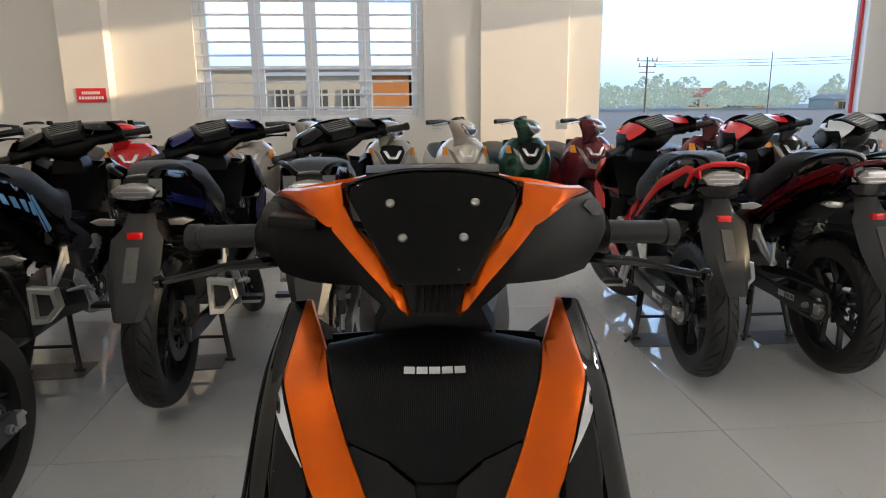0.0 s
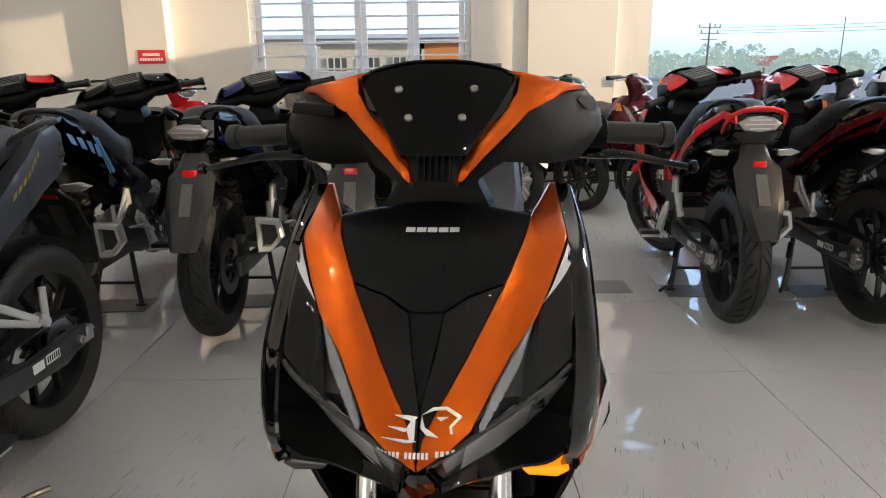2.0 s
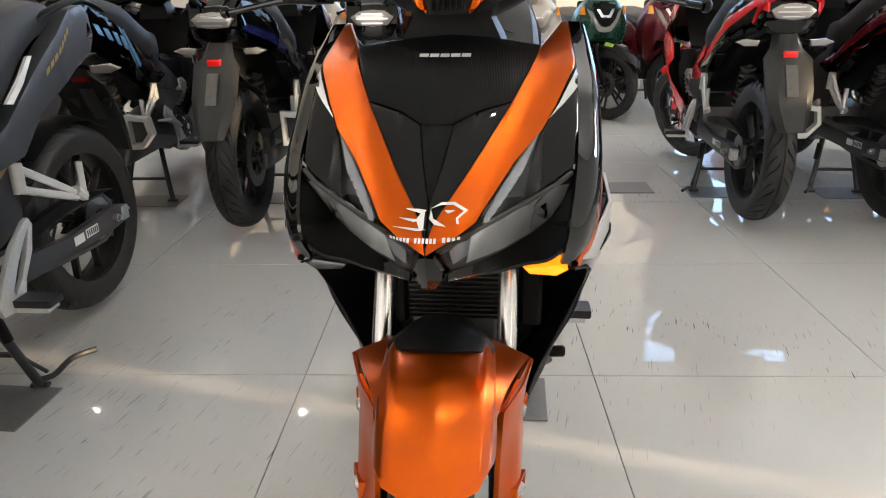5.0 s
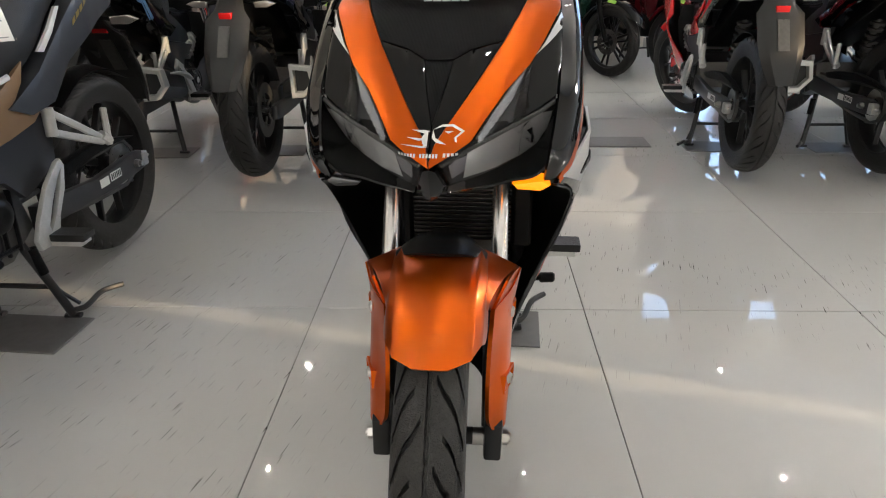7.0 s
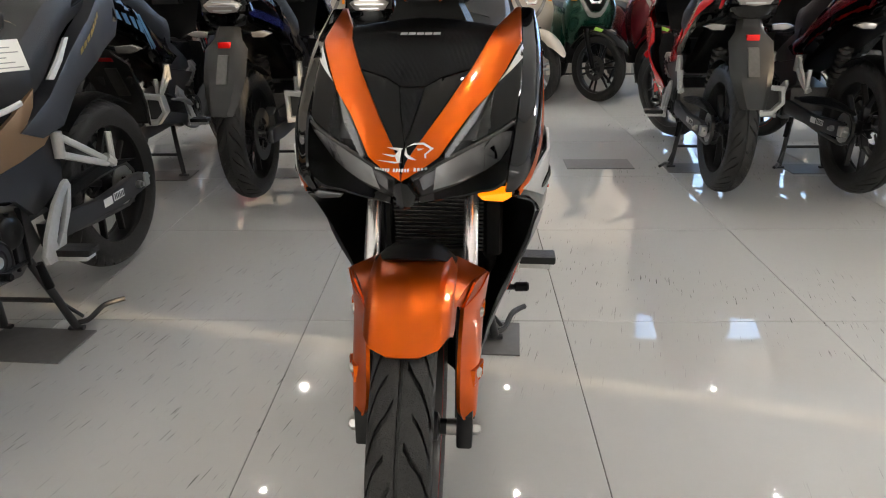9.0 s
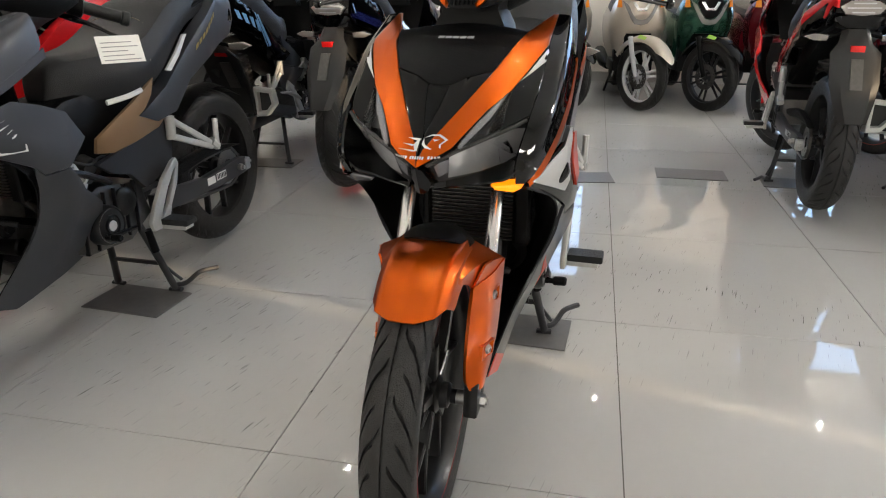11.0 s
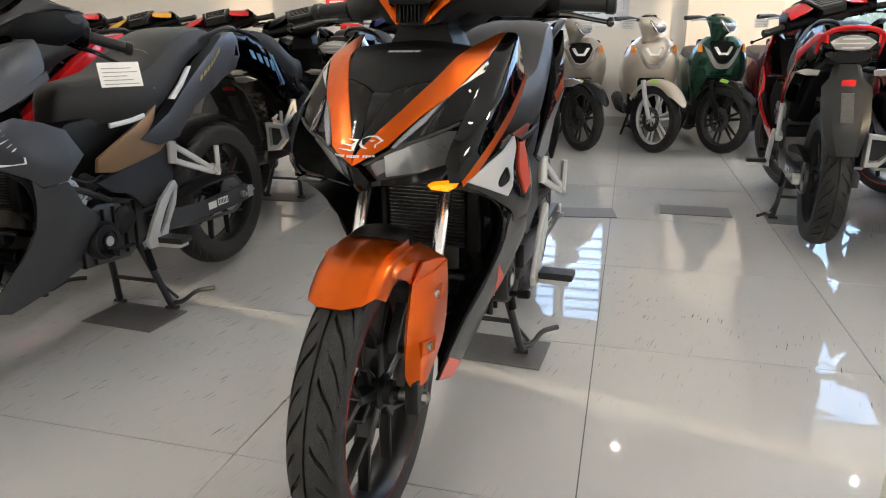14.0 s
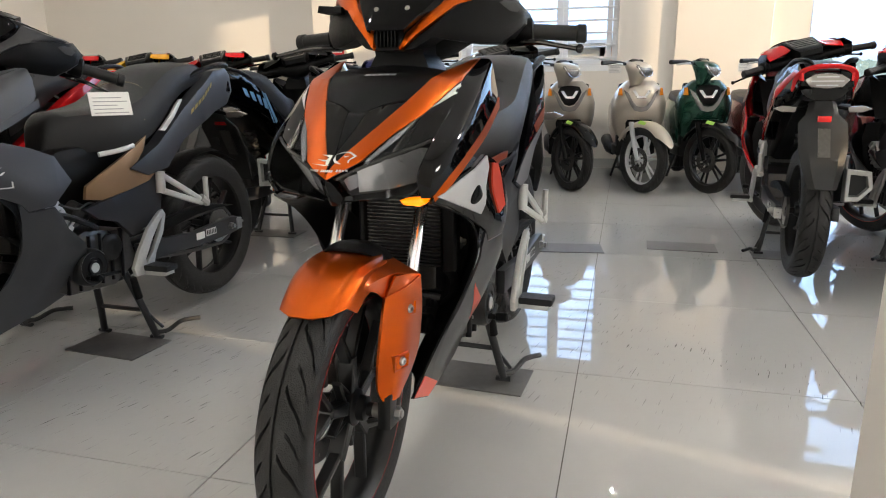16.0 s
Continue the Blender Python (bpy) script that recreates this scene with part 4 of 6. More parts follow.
            for k in range(4):
                p("numeral_block", "bn%d%d" % (s, k), lambda: panel([(1.10 + 0.05 * k, 0.775 + 0.022 * k), (1.128 + 0.05 * k, 0.785 + 0.022 * k), (1.15 + 0.05 * k, 0.84 + 0.018 * k), (1.122 + 0.05 * k, 0.832 + 0.018 * k)], off(rump, 0.0024), "s", 0.001, 0.2, s, lip=0), M["sky_decal"], tl)
        if "gold" in decals:
            p("side_flash", "flash%d" % s, lambda: panel([(0.935, 0.752), (1.0, 0.803), (1.052, 0.855), (1.07, 0.855), (1.015, 0.792), (0.96, 0.748)], lambda y, z: 0.152, "s", 0.01, 0.04, s), M["white_decal"], base, "off-white wedge below the seat")
            for k in range(7):
                p("letter_block", "gs%d%d" % (s, k), lambda: panel([(1.10 + 0.024 * k, 0.80 + 0.015 * k), (1.117 + 0.024 * k, 0.811 + 0.015 * k), (1.12 + 0.024 * k, 0.826 + 0.015 * k), (1.104 + 0.024 * k, 0.816 + 0.015 * k)], off(rump, 0.0014), "s", 0.001, 0.2, s, lip=0), M["gold_decal"], tl)
        if "rail" in decals:
            p("tail_hoop", "thoop%d" % s, lambda: tube([(0.108, 1.38, 0.86), (0.108, 1.43, 0.915), (0.085, 1.462, 0.945), (0.045, 1.475, 0.957), (0, 1.478, 0.96)], 0.012, 8, n=16, flat=0.7, s=s), pal["tailstripe"], tl)
        # rear fittings
        p("rear_signal", "rsig%d" % s, lambda: prism([(0.095, 0.795), (0.15, 0.80), (0.185, 0.787), (0.15, 0.772), (0.10, 0.772)], "y", 1.40, 1.435, 0.005, s), M["tail_lens"], base, "clear turn signal on a short stalk")
        p("signal_stalk", "rstk%d" % s, lambda: tube([(0.03, 1.40, 0.80), (0.105, 1.415, 0.785)], 0.008, 8, s=s), K, base)
        p("swingarm", "swing%d" % s, lambda: prism([(0.80, 0.37), (0.9, 0.365), (1.09, 0.35), (1.33, 0.365), (1.377, 0.36), (1.384, 0.30), (1.33, 0.295), (1.20, 0.29), (0.95, 0.295), (0.80, 0.30)], "x", 0.10, 0.128, 0.005, s), B, base)
        p("axle_nut", "rnut%d" % s, lambda: lathe([(0.014, 0.128), (0.014, 0.142), (0.009, 0.143), (0.009, 0.152)], 6, AXR if s > 0 else AXR), M["steel"], base) if s > 0 else None
        br = p("footrest_bracket", "fbr%d" % s, lambda: joined(prism([(0.855, 0.478), (0.872, 0.482), (0.882, 0.462), (0.86, 0.40), (0.812, 0.335), (0.80, 0.345), (0.845, 0.415), (0.862, 0.455), (0.845, 0.44), (0.80, 0.385), (0.765, 0.33), (0.77, 0.30), (0.80, 0.295), (0.80, 0.275), (0.715, 0.28), (0.705, 0.309), (0.735, 0.36), (0.79, 0.43)], "x", 0.165, 0.18, 0.003, s), prism([(0.765, 0.31), (0.80, 0.345), (0.815, 0.335), (0.80, 0.30)], "x", 0.166, 0.179, 0.002, s)), M["cast_alu"], base, "silver cast footrest bracket")
        p("footpeg", "peg%d" % s, lambda: prism([(0.745, 0.293), (0.80, 0.293), (0.80, 0.312), (0.745, 0.312)], "x", 0.18, 0.277, 0.005, s), M["grip_rubber"], br, "black ribbed footpeg")
        p("peg_bar", "pegb%d" % s, lambda: prism([(0.75, 0.278), (0.795, 0.278), (0.795, 0.291), (0.75, 0.291)], "x", 0.175, 0.265, 0.003, s), M["cast_alu"], br)
        pb = p("pillion_bracket", "pbr%d" % s, lambda: joined(tube([(0.15, 0.91, 0.60), (0.165, 1.0, 0.54), (0.175, 1.09, 0.48)], 0.0085, 8, flat=1.3, s=s), tube([(0.15, 0.905, 0.545), (0.165, 1.0, 0.505), (0.175, 1.09, 0.47)], 0.0085, 8, flat=1.3, s=s), tube([(0.15, 0.905, 0.535), (0.15, 0.91, 0.61)], 0.017, 10, s=s), tube([(0.175, 1.085, 0.49), (0.175, 1.12, 0.465)], 0.016, 8, s=s)), M["cast_alu"], base, "pale cast pillion bracket")
        p("pillion_peg", "ppeg%d" % s, lambda: tube([(0.18, 1.112, 0.455), (0.182, 1.115, 0.565)], 0.010, 8, s=s), M["cast_alu"], pb)
        # handlebar
        p("cheek_panel", "cheek%d" % s, lambda: panel([(0.212, 1.081), (0.20, 1.087), (0.112, 1.102), (0.107, 1.079), (0.093, 1.058), (0.063, 1.030), (0.036, 1.000), (0.025, 0.972), (0.029, 0.966), (0.040, 0.976), (0.060, 0.998), (0.096, 1.030), (0.123, 1.055), (0.142, 1.072), (0.165, 1.077)], lambda x, z: cheek(x, z) - 0.009 + 0.5 * abs(0.763 * (z - 0.972) - 0.65 * (x - 0.03)), "f", 0.03, 0.012, s, lip=0.003), pal["cheek"], base, "coloured handlebar cowl panel")
        p("grip", "grip%d" % s, lambda: tube([(0.245 + 0.003 * k, 0.535 + 0.00063 * k, 1.012 - 0.00018 * k) for k in range(33)] + [(0.3425, 0.5555, 1.006), (0.346, 0.5563, 1.006), (0.362, 0.5595, 1.005), (0.366, 0.56, 1.005)], [0.0166 if k % 2 else 0.0175 for k in range(33)] + [0.0166, 0.0203, 0.0203, 0.0165], 20, s=s), M["grip_rubber"], base, "ribbed rubber grip")
        p("lever", "lever%d" % s, lambda: joined(tube([(0.205, 0.49, 0.985), (0.24, 0.47, 0.985), (0.28, 0.458, 0.984), (0.33, 0.448, 0.974), (0.362, 0.444, 0.968)], [0.010, 0.010, 0.0075, 0.006, 0.006], 10, n=16, s=s, flat=0.8), tube([(0.36, 0.444, 0.969), (0.364, 0.444, 0.9685), (0.371, 0.444, 0.9675), (0.375, 0.444, 0.967)], [0.005, 0.0095, 0.0095, 0.005], 12, s=s)), G, base, "black lever with ball end")
        # black panel laid on the cowl, painting the shade of an opening
        p("cowl_recess", "crec%d" % s, lambda: panel([(0.196, 1.066), (0.205, 1.072), (0.222, 1.070), (0.232, 1.058), (0.228, 1.048), (0.214, 1.050)], off(cheek, -0.0025), "f", 0.01, 0.012, s, lip=0.002), M["ink"], base)
    # handlebar cover, screen
    cv = p("handlebar_cover", "hcover", cover_mesh, K)
    p("dash_pod", "dashpod", lambda: loft([[(-0.085, 0.43, 1.085), (0.085, 0.43, 1.085), (0.085, 0.43, 1.112), (-0.085, 0.43, 1.112)], [(-0.088, 0.47, 1.05), (0.088, 0.47, 1.05), (0.088, 0.47, 1.118), (-0.088, 0.47, 1.118)], [(-0.075, 0.565, 1.02), (0.075, 0.565, 1.02), (0.075, 0.565, 1.07), (-0.075, 0.565, 1.07)], [(-0.06, 0.585, 1.03), (0.06, 0.585, 1.03), (0.06, 0.585, 1.055), (-0.06, 0.585, 1.055)]]), K, cv)
    p("dash_screen", "dashscr", lambda: skin([[(-0.07, 0.475, 1.1185), (0.07, 0.475, 1.1185)], [(-0.06, 0.56, 1.0745), (0.06, 0.56, 1.0745)]], 4, 4, 0.004), M["tail_lens"], cv, "grey display glass")
    for k in range(5):
        p("display_bar", "dbar%d" % k, lambda: tube([(-0.06, 0.482 + 0.0165 * k, 1.1165 - 0.0085 * k), (0.06, 0.482 + 0.0165 * k, 1.1165 - 0.0085 * k)], 0.0022, 5), K, cv)
    for s in (1, -1):
        p("lower_cowl", "lowcowl%d" % s, lambda: panel([(0.03, 0.9655), (0.040, 0.9745), (0.060, 0.996), (0.096, 1.028), (0.123, 1.053), (0.142, 1.070), (0.165, 1.075), (0.213, 1.079), (0.238, 1.05), (0.242, 1.026), (0.223, 1.003), (0.20, 0.982), (0.15, 0.982), (0.086, 0.992), (0.056, 0.9715)], lambda x, z: cheek(x, z) + 0.002 + 0.5 * max(0, 1.01 - z) * min(1, max(0, x - 0.08) * 20), "f", 0.075, 0.02, s, lip=0.004), K, cv)
        p("dash_wing", "dwing%d" % s, lambda: skin([[(0.07, 0.40, 1.110), (0.12, 0.425, 1.104), (0.205, 0.47, 1.084)], [(0.085, 0.47, 1.106), (0.125, 0.49, 1.092), (0.208, 0.52, 1.066)], [(0.09, 0.55, 1.075), (0.125, 0.55, 1.06), (0.205, 0.545, 1.04)]], 8, 6, 0.005, s), pal["cheek"], cv)
    vz = p("visor", "visor", lambda: panel(mirror_poly([(0, 1.121), (0.03, 1.1205), (0.06, 1.116), (0.085, 1.110), (0.104, 1.101), (0.102, 1.092), (0.079, 1.058), (0.058, 1.028), (0.041, 1.005), (0, 1.005)]), screen, "f", 0.004, 0.014), M["visor"], cv, "glossy smoked black visor")
    for s in (1, -1):
        p("visor_facet", "vfac%d" % s, lambda: skin([[(x, screen(x, z) - 0.0005, z) for x, z in ((0.1035, 1.099), (0.1015, 1.091), (0.079, 1.058), (0.058, 1.028), (0.041, 1.005))], [(x, screen(x, z) + 0.012, z) for x, z in ((0.1115, 1.097), (0.1085, 1.083), (0.095, 1.058), (0.064, 1.030), (0.037, 1.000))]], 16, 3, 0.003, s), G, vz)
    p("visor_rim", "visrim", lambda: tube([(x, screen(x, z) - 0.001, z) for x, z in [(-0.103, 1.095), (-0.102, 1.102), (-0.085, 1.110), (-0.06, 1.116), (-0.03, 1.1205), (0, 1.121), (0.03, 1.1205), (0.06, 1.116), (0.085, 1.110), (0.102, 1.102), (0.103, 1.095)]], 0.0016, 6, n=30), G, vz)
    for x in (-1, 1):
        for xx, z in ((0.0495, 1.084), (0.0345, 1.049)):
            p("screw", "scr%d%.3f" % (x, z), lambda: bolt_mesh((x * xx, screen(xx, z) - 0.0005, z), (0, -0.76, 0.65), 0.0056, 0.0035), M["steel"], vz, "small steel screw")
    p("switch", "lswitch", lambda: prism([(-0.2, 1.054), (-0.14, 1.050), (-0.14, 1.064), (-0.196, 1.069)], "y", 0.362, 0.42, 0.003), K, cv, "black thumb switch")
    p("grille", "grillef", lambda: joined(panel(mirror_poly([(0, 1.008), (0.033, 1.008), (0.034, 0.995), (0.026, 0.967), (0, 0.965)]), lambda x, z: 0.287 + 0.3 * (z - 0.97), "f", 0.06, 0.03), *[boxed((x - 0.0015, 0.282 + 0.0, 0.972), (x + 0.0015, 0.30, 1.004), 0.0008) for x in (-0.02, -0.012, -0.004, 0.004, 0.012, 0.02)]), K, cv, "black grille with upright slats")
    p("neck", "neck", lambda: loft([[(a * w, 0.40 + b * d, z) for a, b in ((-1, -1), (1, -1), (1.1, 0), (1, 1), (-1, 1), (-1.1, 0))] for w, d, z in ((0.075, 0.06, 0.88), (0.07, 0.055, 0.93), (0.055, 0.05, 0.96), (0.06, 0.05, 0.985))]), K)
    p("leg_shield", "legshield", lambda: skin([[(-0.155, 0.36, 0.92), (-0.13, 0.37, 0.80), (-0.11, 0.40, 0.70)], [(0, 0.44, 0.90), (0, 0.43, 0.80), (0, 0.43, 0.69)], [(0.155, 0.36, 0.92), (0.13, 0.37, 0.80), (0.11, 0.40, 0.70)]], 8, 8, 0.004), K)
    for s in (1, -1):
        p("switch_box", "swbox%d" % s, lambda: tube([(0.212, 0.525, 1.012), (0.222, 0.527, 1.012), (0.246, 0.533, 1.012), (0.25, 0.534, 1.012)], [0.024, 0.03, 0.03, 0.024], 12, s=s), K, cv)
    # middle
    # black plate added for the darkness inside the fairing; hides floor behind it
    p("inner_shroud", "idark", lambda: prism(mirror_poly([(0, 0.69), (0.15, 0.68), (0.165, 0.6), (0.15, 0.5), (0.115, 0.41), (0.08, 0.36), (0, 0.34)]), "y", 0.415, 0.421, 0.002), K)
    rad = p("radiator", "rad", lambda: joined(boxed((-0.07, 0.315, 0.505), (0.105, 0.335, 0.665), 0.004), boxed((0.105, 0.305, 0.5), (0.14, 0.34, 0.67), 0.006), boxed((-0.09, 0.305, 0.5), (-0.07, 0.34, 0.67), 0.006)), M["matte_black"], lab="dark radiator")
    for k in range(20):
        p("radiator_fin", "radf%d" % k, lambda: boxed((-0.068, 0.306, 0.511 + 0.0079 * k), (0.103, 0.316, 0.5128 + 0.0079 * k)), M["dark_steel"], rad)
    p("engine_block", "engine", lambda: joined(prism([(0.44, 0.30), (0.48, 0.42), (0.60, 0.46), (0.78, 0.43), (0.81, 0.31), (0.70, 0.25), (0.52, 0.265)], "x", -0.10, 0.105, 0.015), prism([(0.36, 0.44), (0.46, 0.40), (0.54, 0.46), (0.44, 0.56), (0.37, 0.54)], "x", -0.075, 0.075, 0.012), prism([(0.32, 0.35), (0.45, 0.30), (0.46, 0.38), (0.34, 0.42)], "x", -0.06, 0.06, 0.01)), M["dark_steel"], lab="dark cast engine block")
    cyl = p("cylinder_head", "cylhead", lambda: prism([(0.395, 0.545), (0.46, 0.583), (0.50, 0.58), (0.552, 0.485), (0.525, 0.447), (0.44, 0.50)], "x", -0.10, 0.122, 0.008), M["cast_alu"], lab="bare aluminium cylinder head")
    for k in range(5):
        p("cooling_fin", "cfin%d" % k, lambda: prism([(0.405 + 0.02 * k, 0.545 - 0.019 * k), (0.462 + 0.02 * k, 0.583 - 0.019 * k), (0.468 + 0.02 * k, 0.576 - 0.019 * k), (0.411 + 0.02 * k, 0.537 - 0.019 * k)], "x", -0.105, 0.13, 0.002), M["cast_alu"], cyl)
    for s in (1, -1):
        p("clutch_cover", "clutch%d" % s, lambda: lathe([(0.062, 0.10 * s), (0.061, 0.134 * s), (0.054, 0.144 * s), (0.050, 0.141 * s), (0.034, 0.143 * s), (0.031, 0.139 * s), (0.024, 0.139 * s), (0.022, 0.145 * s), (0.0005, 0.145 * s)], 32, (0, 0.58, 0.345)), M["wheel_black"], lab="round black engine cover")
        p("engine_case", "ecase%d" % s, lambda: lathe([(0.047, 0.09 * s), (0.046, 0.112 * s), (0.038, 0.119 * s), (0.02, 0.121 * s), (0.0005, 0.118 * s)], 24, (0, 0.69, 0.385)), M["wheel_black"])
        p("cover_disc", "cdisc%d" % s, lambda: lathe([(0.0165, 0.1445 * s), (0.0155, 0.1465 * s), (0.0005, 0.1468 * s)], 20, (0, 0.58, 0.345)), M["cast_alu"])
    for k, (y, z, x) in enumerate(((0.52, 0.41, 0.106), (0.56, 0.43, 0.106), (0.66, 0.43, 0.106), (0.50, 0.30, 0.106), (0.64, 0.27, 0.106), (0.75, 0.40, 0.106), (0.775, 0.33, 0.106), (0.62, 0.39, 0.106))):
        p("bolt", "ebolt%d" % k, lambda: bolt_mesh((x, y, z), (1, 0, 0), 0.008, 0.007), M["steel"])
    for k in range(6):
        a = 2 * math.pi * k / 6 + 0.3
        p("bolt", "cbolt%d" % k, lambda: bolt_mesh((0.132, 0.58 + 0.064 * math.cos(a), 0.345 + 0.064 * math.sin(a)), (1, 0, 0), 0.0065, 0.006), M["steel"])
    p("engine_rib", "erib", lambda: joined(*[prism([(0.50 + 0.045 * k, 0.275), (0.506 + 0.045 * k, 0.275), (0.516 + 0.045 * k, 0.44), (0.51 + 0.045 * k, 0.44)], "x", 0.10, 0.116, 0.002) for k in range(6)]), M["wheel_black"])
    p("starter_motor", "starter", lambda: joined(lathe([(0.024, -0.07), (0.028, -0.064), (0.028, 0.03), (0.025, 0.034), (0.025, 0.05), (0.012, 0.056), (0.012, 0.066)], 20, (0.02, 0.30, 0.43)), lathe([(0.021, -0.06), (0.024, -0.055), (0.024, 0.05), (0.02, 0.055)], 18, (0.015, 0.335, 0.365))), K, lab="black cylinder in front of the engine")
    p("coolant_pipe", "cpipe", lambda: joined(tube([(0.11, 0.32, 0.51), (0.118, 0.36, 0.47), (0.10, 0.40, 0.42), (0.07, 0.42, 0.38)], 0.011, 10, n=14), tube([(0.02, 0.30, 0.50), (0.04, 0.28, 0.46), (0.10, 0.31, 0.44)], 0.008, 8, n=12)), M["grip_rubber"])
    p("hose", "hose", lambda: tube([(0.10, 0.40, 0.50), (0.13, 0.48, 0.53), (0.125, 0.58, 0.49), (0.11, 0.64, 0.46)], 0.010, 8, n=16), M["grip_rubber"])
    p("throttle_body", "thr", lambda: joined(tube([(0.03, 0.58, 0.55), (0.11, 0.58, 0.52)], 0.028, 14), tube([(0.09, 0.55, 0.50), (0.125, 0.55, 0.50)], 0.018, 12)), M["dark_steel"])
    p("wiring", "wires", lambda: tube([(0.12, 0.50, 0.56), (0.128, 0.56, 0.535), (0.12, 0.62, 0.545), (0.125, 0.69, 0.50)], 0.004, 6, n=18), M["ink"])
    p("body_core", "core", lambda: prism([(0.35, 0.70), (0.42, 0.685), (0.50, 0.69), (0.56, 0.715), (0.95, 0.75), (1.2, 0.85), (1.42, 0.90), (1.44, 0.82), (1.25, 0.77), (0.98, 0.62), (0.72, 0.50), (0.52, 0.50), (0.38, 0.58), (0.33, 0.66)], "x", -0.085, 0.085, 0.02), K)
    p("seat", "seat", seat_mesh, M["seat"], lab="black vinyl seat with raised pillion")
    p("seat_seam", "seam", lambda: joined(*[tube([(x * s, y, z) for x, y, z in ((0.0, 0.935, 0.9175), (0.05, 0.934, 0.914), (0.1, 0.925, 0.896), (0.132, 0.90, 0.852), (0.1505, 0.865, 0.79))], 0.0016, 5, n=10) for s in (1, -1)]), M["stitch"] if "gold" in decals else M["grip_rubber"])
    for s in (1, -1):
        p("seat_rail", "srail%d" % s, lambda: tube([(0.138 * s, 0.66, 0.693), (0.148 * s, 0.74, 0.700), (0.151 * s, 0.80, 0.71)], 0.0055, 6, n=8, flat=1.5), pal["trim"])
    p("grab_rail", "grab", lambda: joined(*[tube([(0.098 * s, 1.10, 0.905), (0.115 * s, 1.22, 0.955), (0.11 * s, 1.36, 0.985), (0.075 * s, 1.455, 0.98), (0.045 * s, 1.44, 0.955)], [0.012, 0.013, 0.014, 0.013, 0.01], 10, n=18, flat=0.7) for s in (1, -1)]), K, lab="dark grab rails")
    lampr = p("tail_lamp", "tlamp", lambda: prism(mirror_poly([(0, 0.932), (0.05, 0.927), (0.085, 0.905), (0.06, 0.875), (0, 0.868)]), "y", 1.38, 1.475, 0.008), M["tail_lens"], lab="smoked clear tail lamp")
    p("lamp_ribs", "tribs", lambda: joined(*[boxed((-0.06 + 0.02 * abs(k - 1), 1.4755, 0.88 + 0.017 * k), (0.06 - 0.02 * abs(k - 1), 1.477, 0.885 + 0.017 * k)) for k in range(3)]), M["reflector"], lampr)
    p("tail_centre", "tcen", lambda: prism(mirror_poly([(0, 0.955), (0.07, 0.95), (0.105, 0.92), (0.11, 0.88), (0.07, 0.83), (0, 0.80)]), "y", 1.18, 1.445, 0.02), G)
    mg = p("mudguard", "mudg", mudguard_mesh, M["grey_plastic"], lab="black plastic mudguard")
    p("reflector", "mrefl", lambda: prism([(-0.026, 0.735), (0.026, 0.735), (0.026, 0.76), (-0.026, 0.76)], "y", 1.49, 1.512, 0.003), M["red_lens"], mg, "small red reflector")
    p("number_bracket", "mbr", lambda: loft([[(-0.022, y0, z), (0.022, y0, z), (0.022, y1, z), (-0.022, y1, z)] for y0, y1, z in ((1.575, 1.601, 0.60), (1.535, 1.562, 0.665), (1.512, 1.534, 0.71))]), M["dark_steel"], mg)
    for s in (1, -1):
        # black triangles stand in for the shade in two small holes
        p("pocket_shade", "mpock%d" % s, lambda: skin([[(0.046, 1.541, 0.676), (0.074, 1.531, 0.682)], [(0.052, 1.556, 0.650), (0.056, 1.556, 0.650)]], 4, 3, 0.012, s), M["ink"], mg)
    p("rear_hugger", "hug", lambda: skin([[(-0.06, AXR[1] - 0.33 * math.cos(radians(a)), AXR[2] + 0.31 * math.sin(radians(a))) for a in (50, 75, 100, 125)], [(0, AXR[1] - 0.335 * math.cos(radians(a)), AXR[2] + 0.325 * math.sin(radians(a))) for a in (50, 75, 100, 125)], [(0.06, AXR[1] - 0.33 * math.cos(radians(a)), AXR[2] + 0.31 * math.sin(radians(a))) for a in (50, 75, 100, 125)]], 10, 6, 0.004), K)
    p("chain_guard", "cguard", lambda: prism([(0.88, 0.40), (1.0, 0.425), (1.15, 0.44), (1.28, 0.43), (1.40, 0.405), (1.28, 0.41), (1.15, 0.405), (1.0, 0.385), (0.90, 0.375)], "x", 0.068, 0.10, 0.004), K)
    p("rear_shock", "shock", lambda: joined(tube([(0, 0.98, 0.42), (0, 1.06, 0.72)], 0.016, 10), *[tube([(0, 0.995 + 0.0085 * k, 0.475 + 0.028 * k), (0, 0.998 + 0.0085 * k, 0.487 + 0.028 * k)], 0.034, 12) for k in range(7)]), M["dark_steel"])
    p("chain_tensioner", "tens", lambda: joined(boxed((0.102, 1.367, 0.305), (0.132, 1.404, 0.352), 0.003), tube([(0.117, 1.402, 0.33), (0.117, 1.427, 0.33)], 0.006, 8)), M["steel"])
    p("heel_plate", "heel", lambda: prism([(0.80, 0.46), (0.87, 0.50), (0.90, 0.46), (0.86, 0.38), (0.81, 0.36)], "x", -0.176, -0.166, 0.003), M["cast_alu"])
    p("brake_hose", "bhose", lambda: tube([(-0.10, 0.95, 0.40), (-0.115, 1.05, 0.43), (-0.10, 1.15, 0.42), (-0.075, 1.18, 0.40)], 0.005, 6, n=14), M["ink"])
    p("chain", "chain", chain_mesh, M["dark_steel"])
    p("sprocket", "sprk", lambda: disc_mesh(AXR, 0.03, 0.072, 0.078), M["steel"])
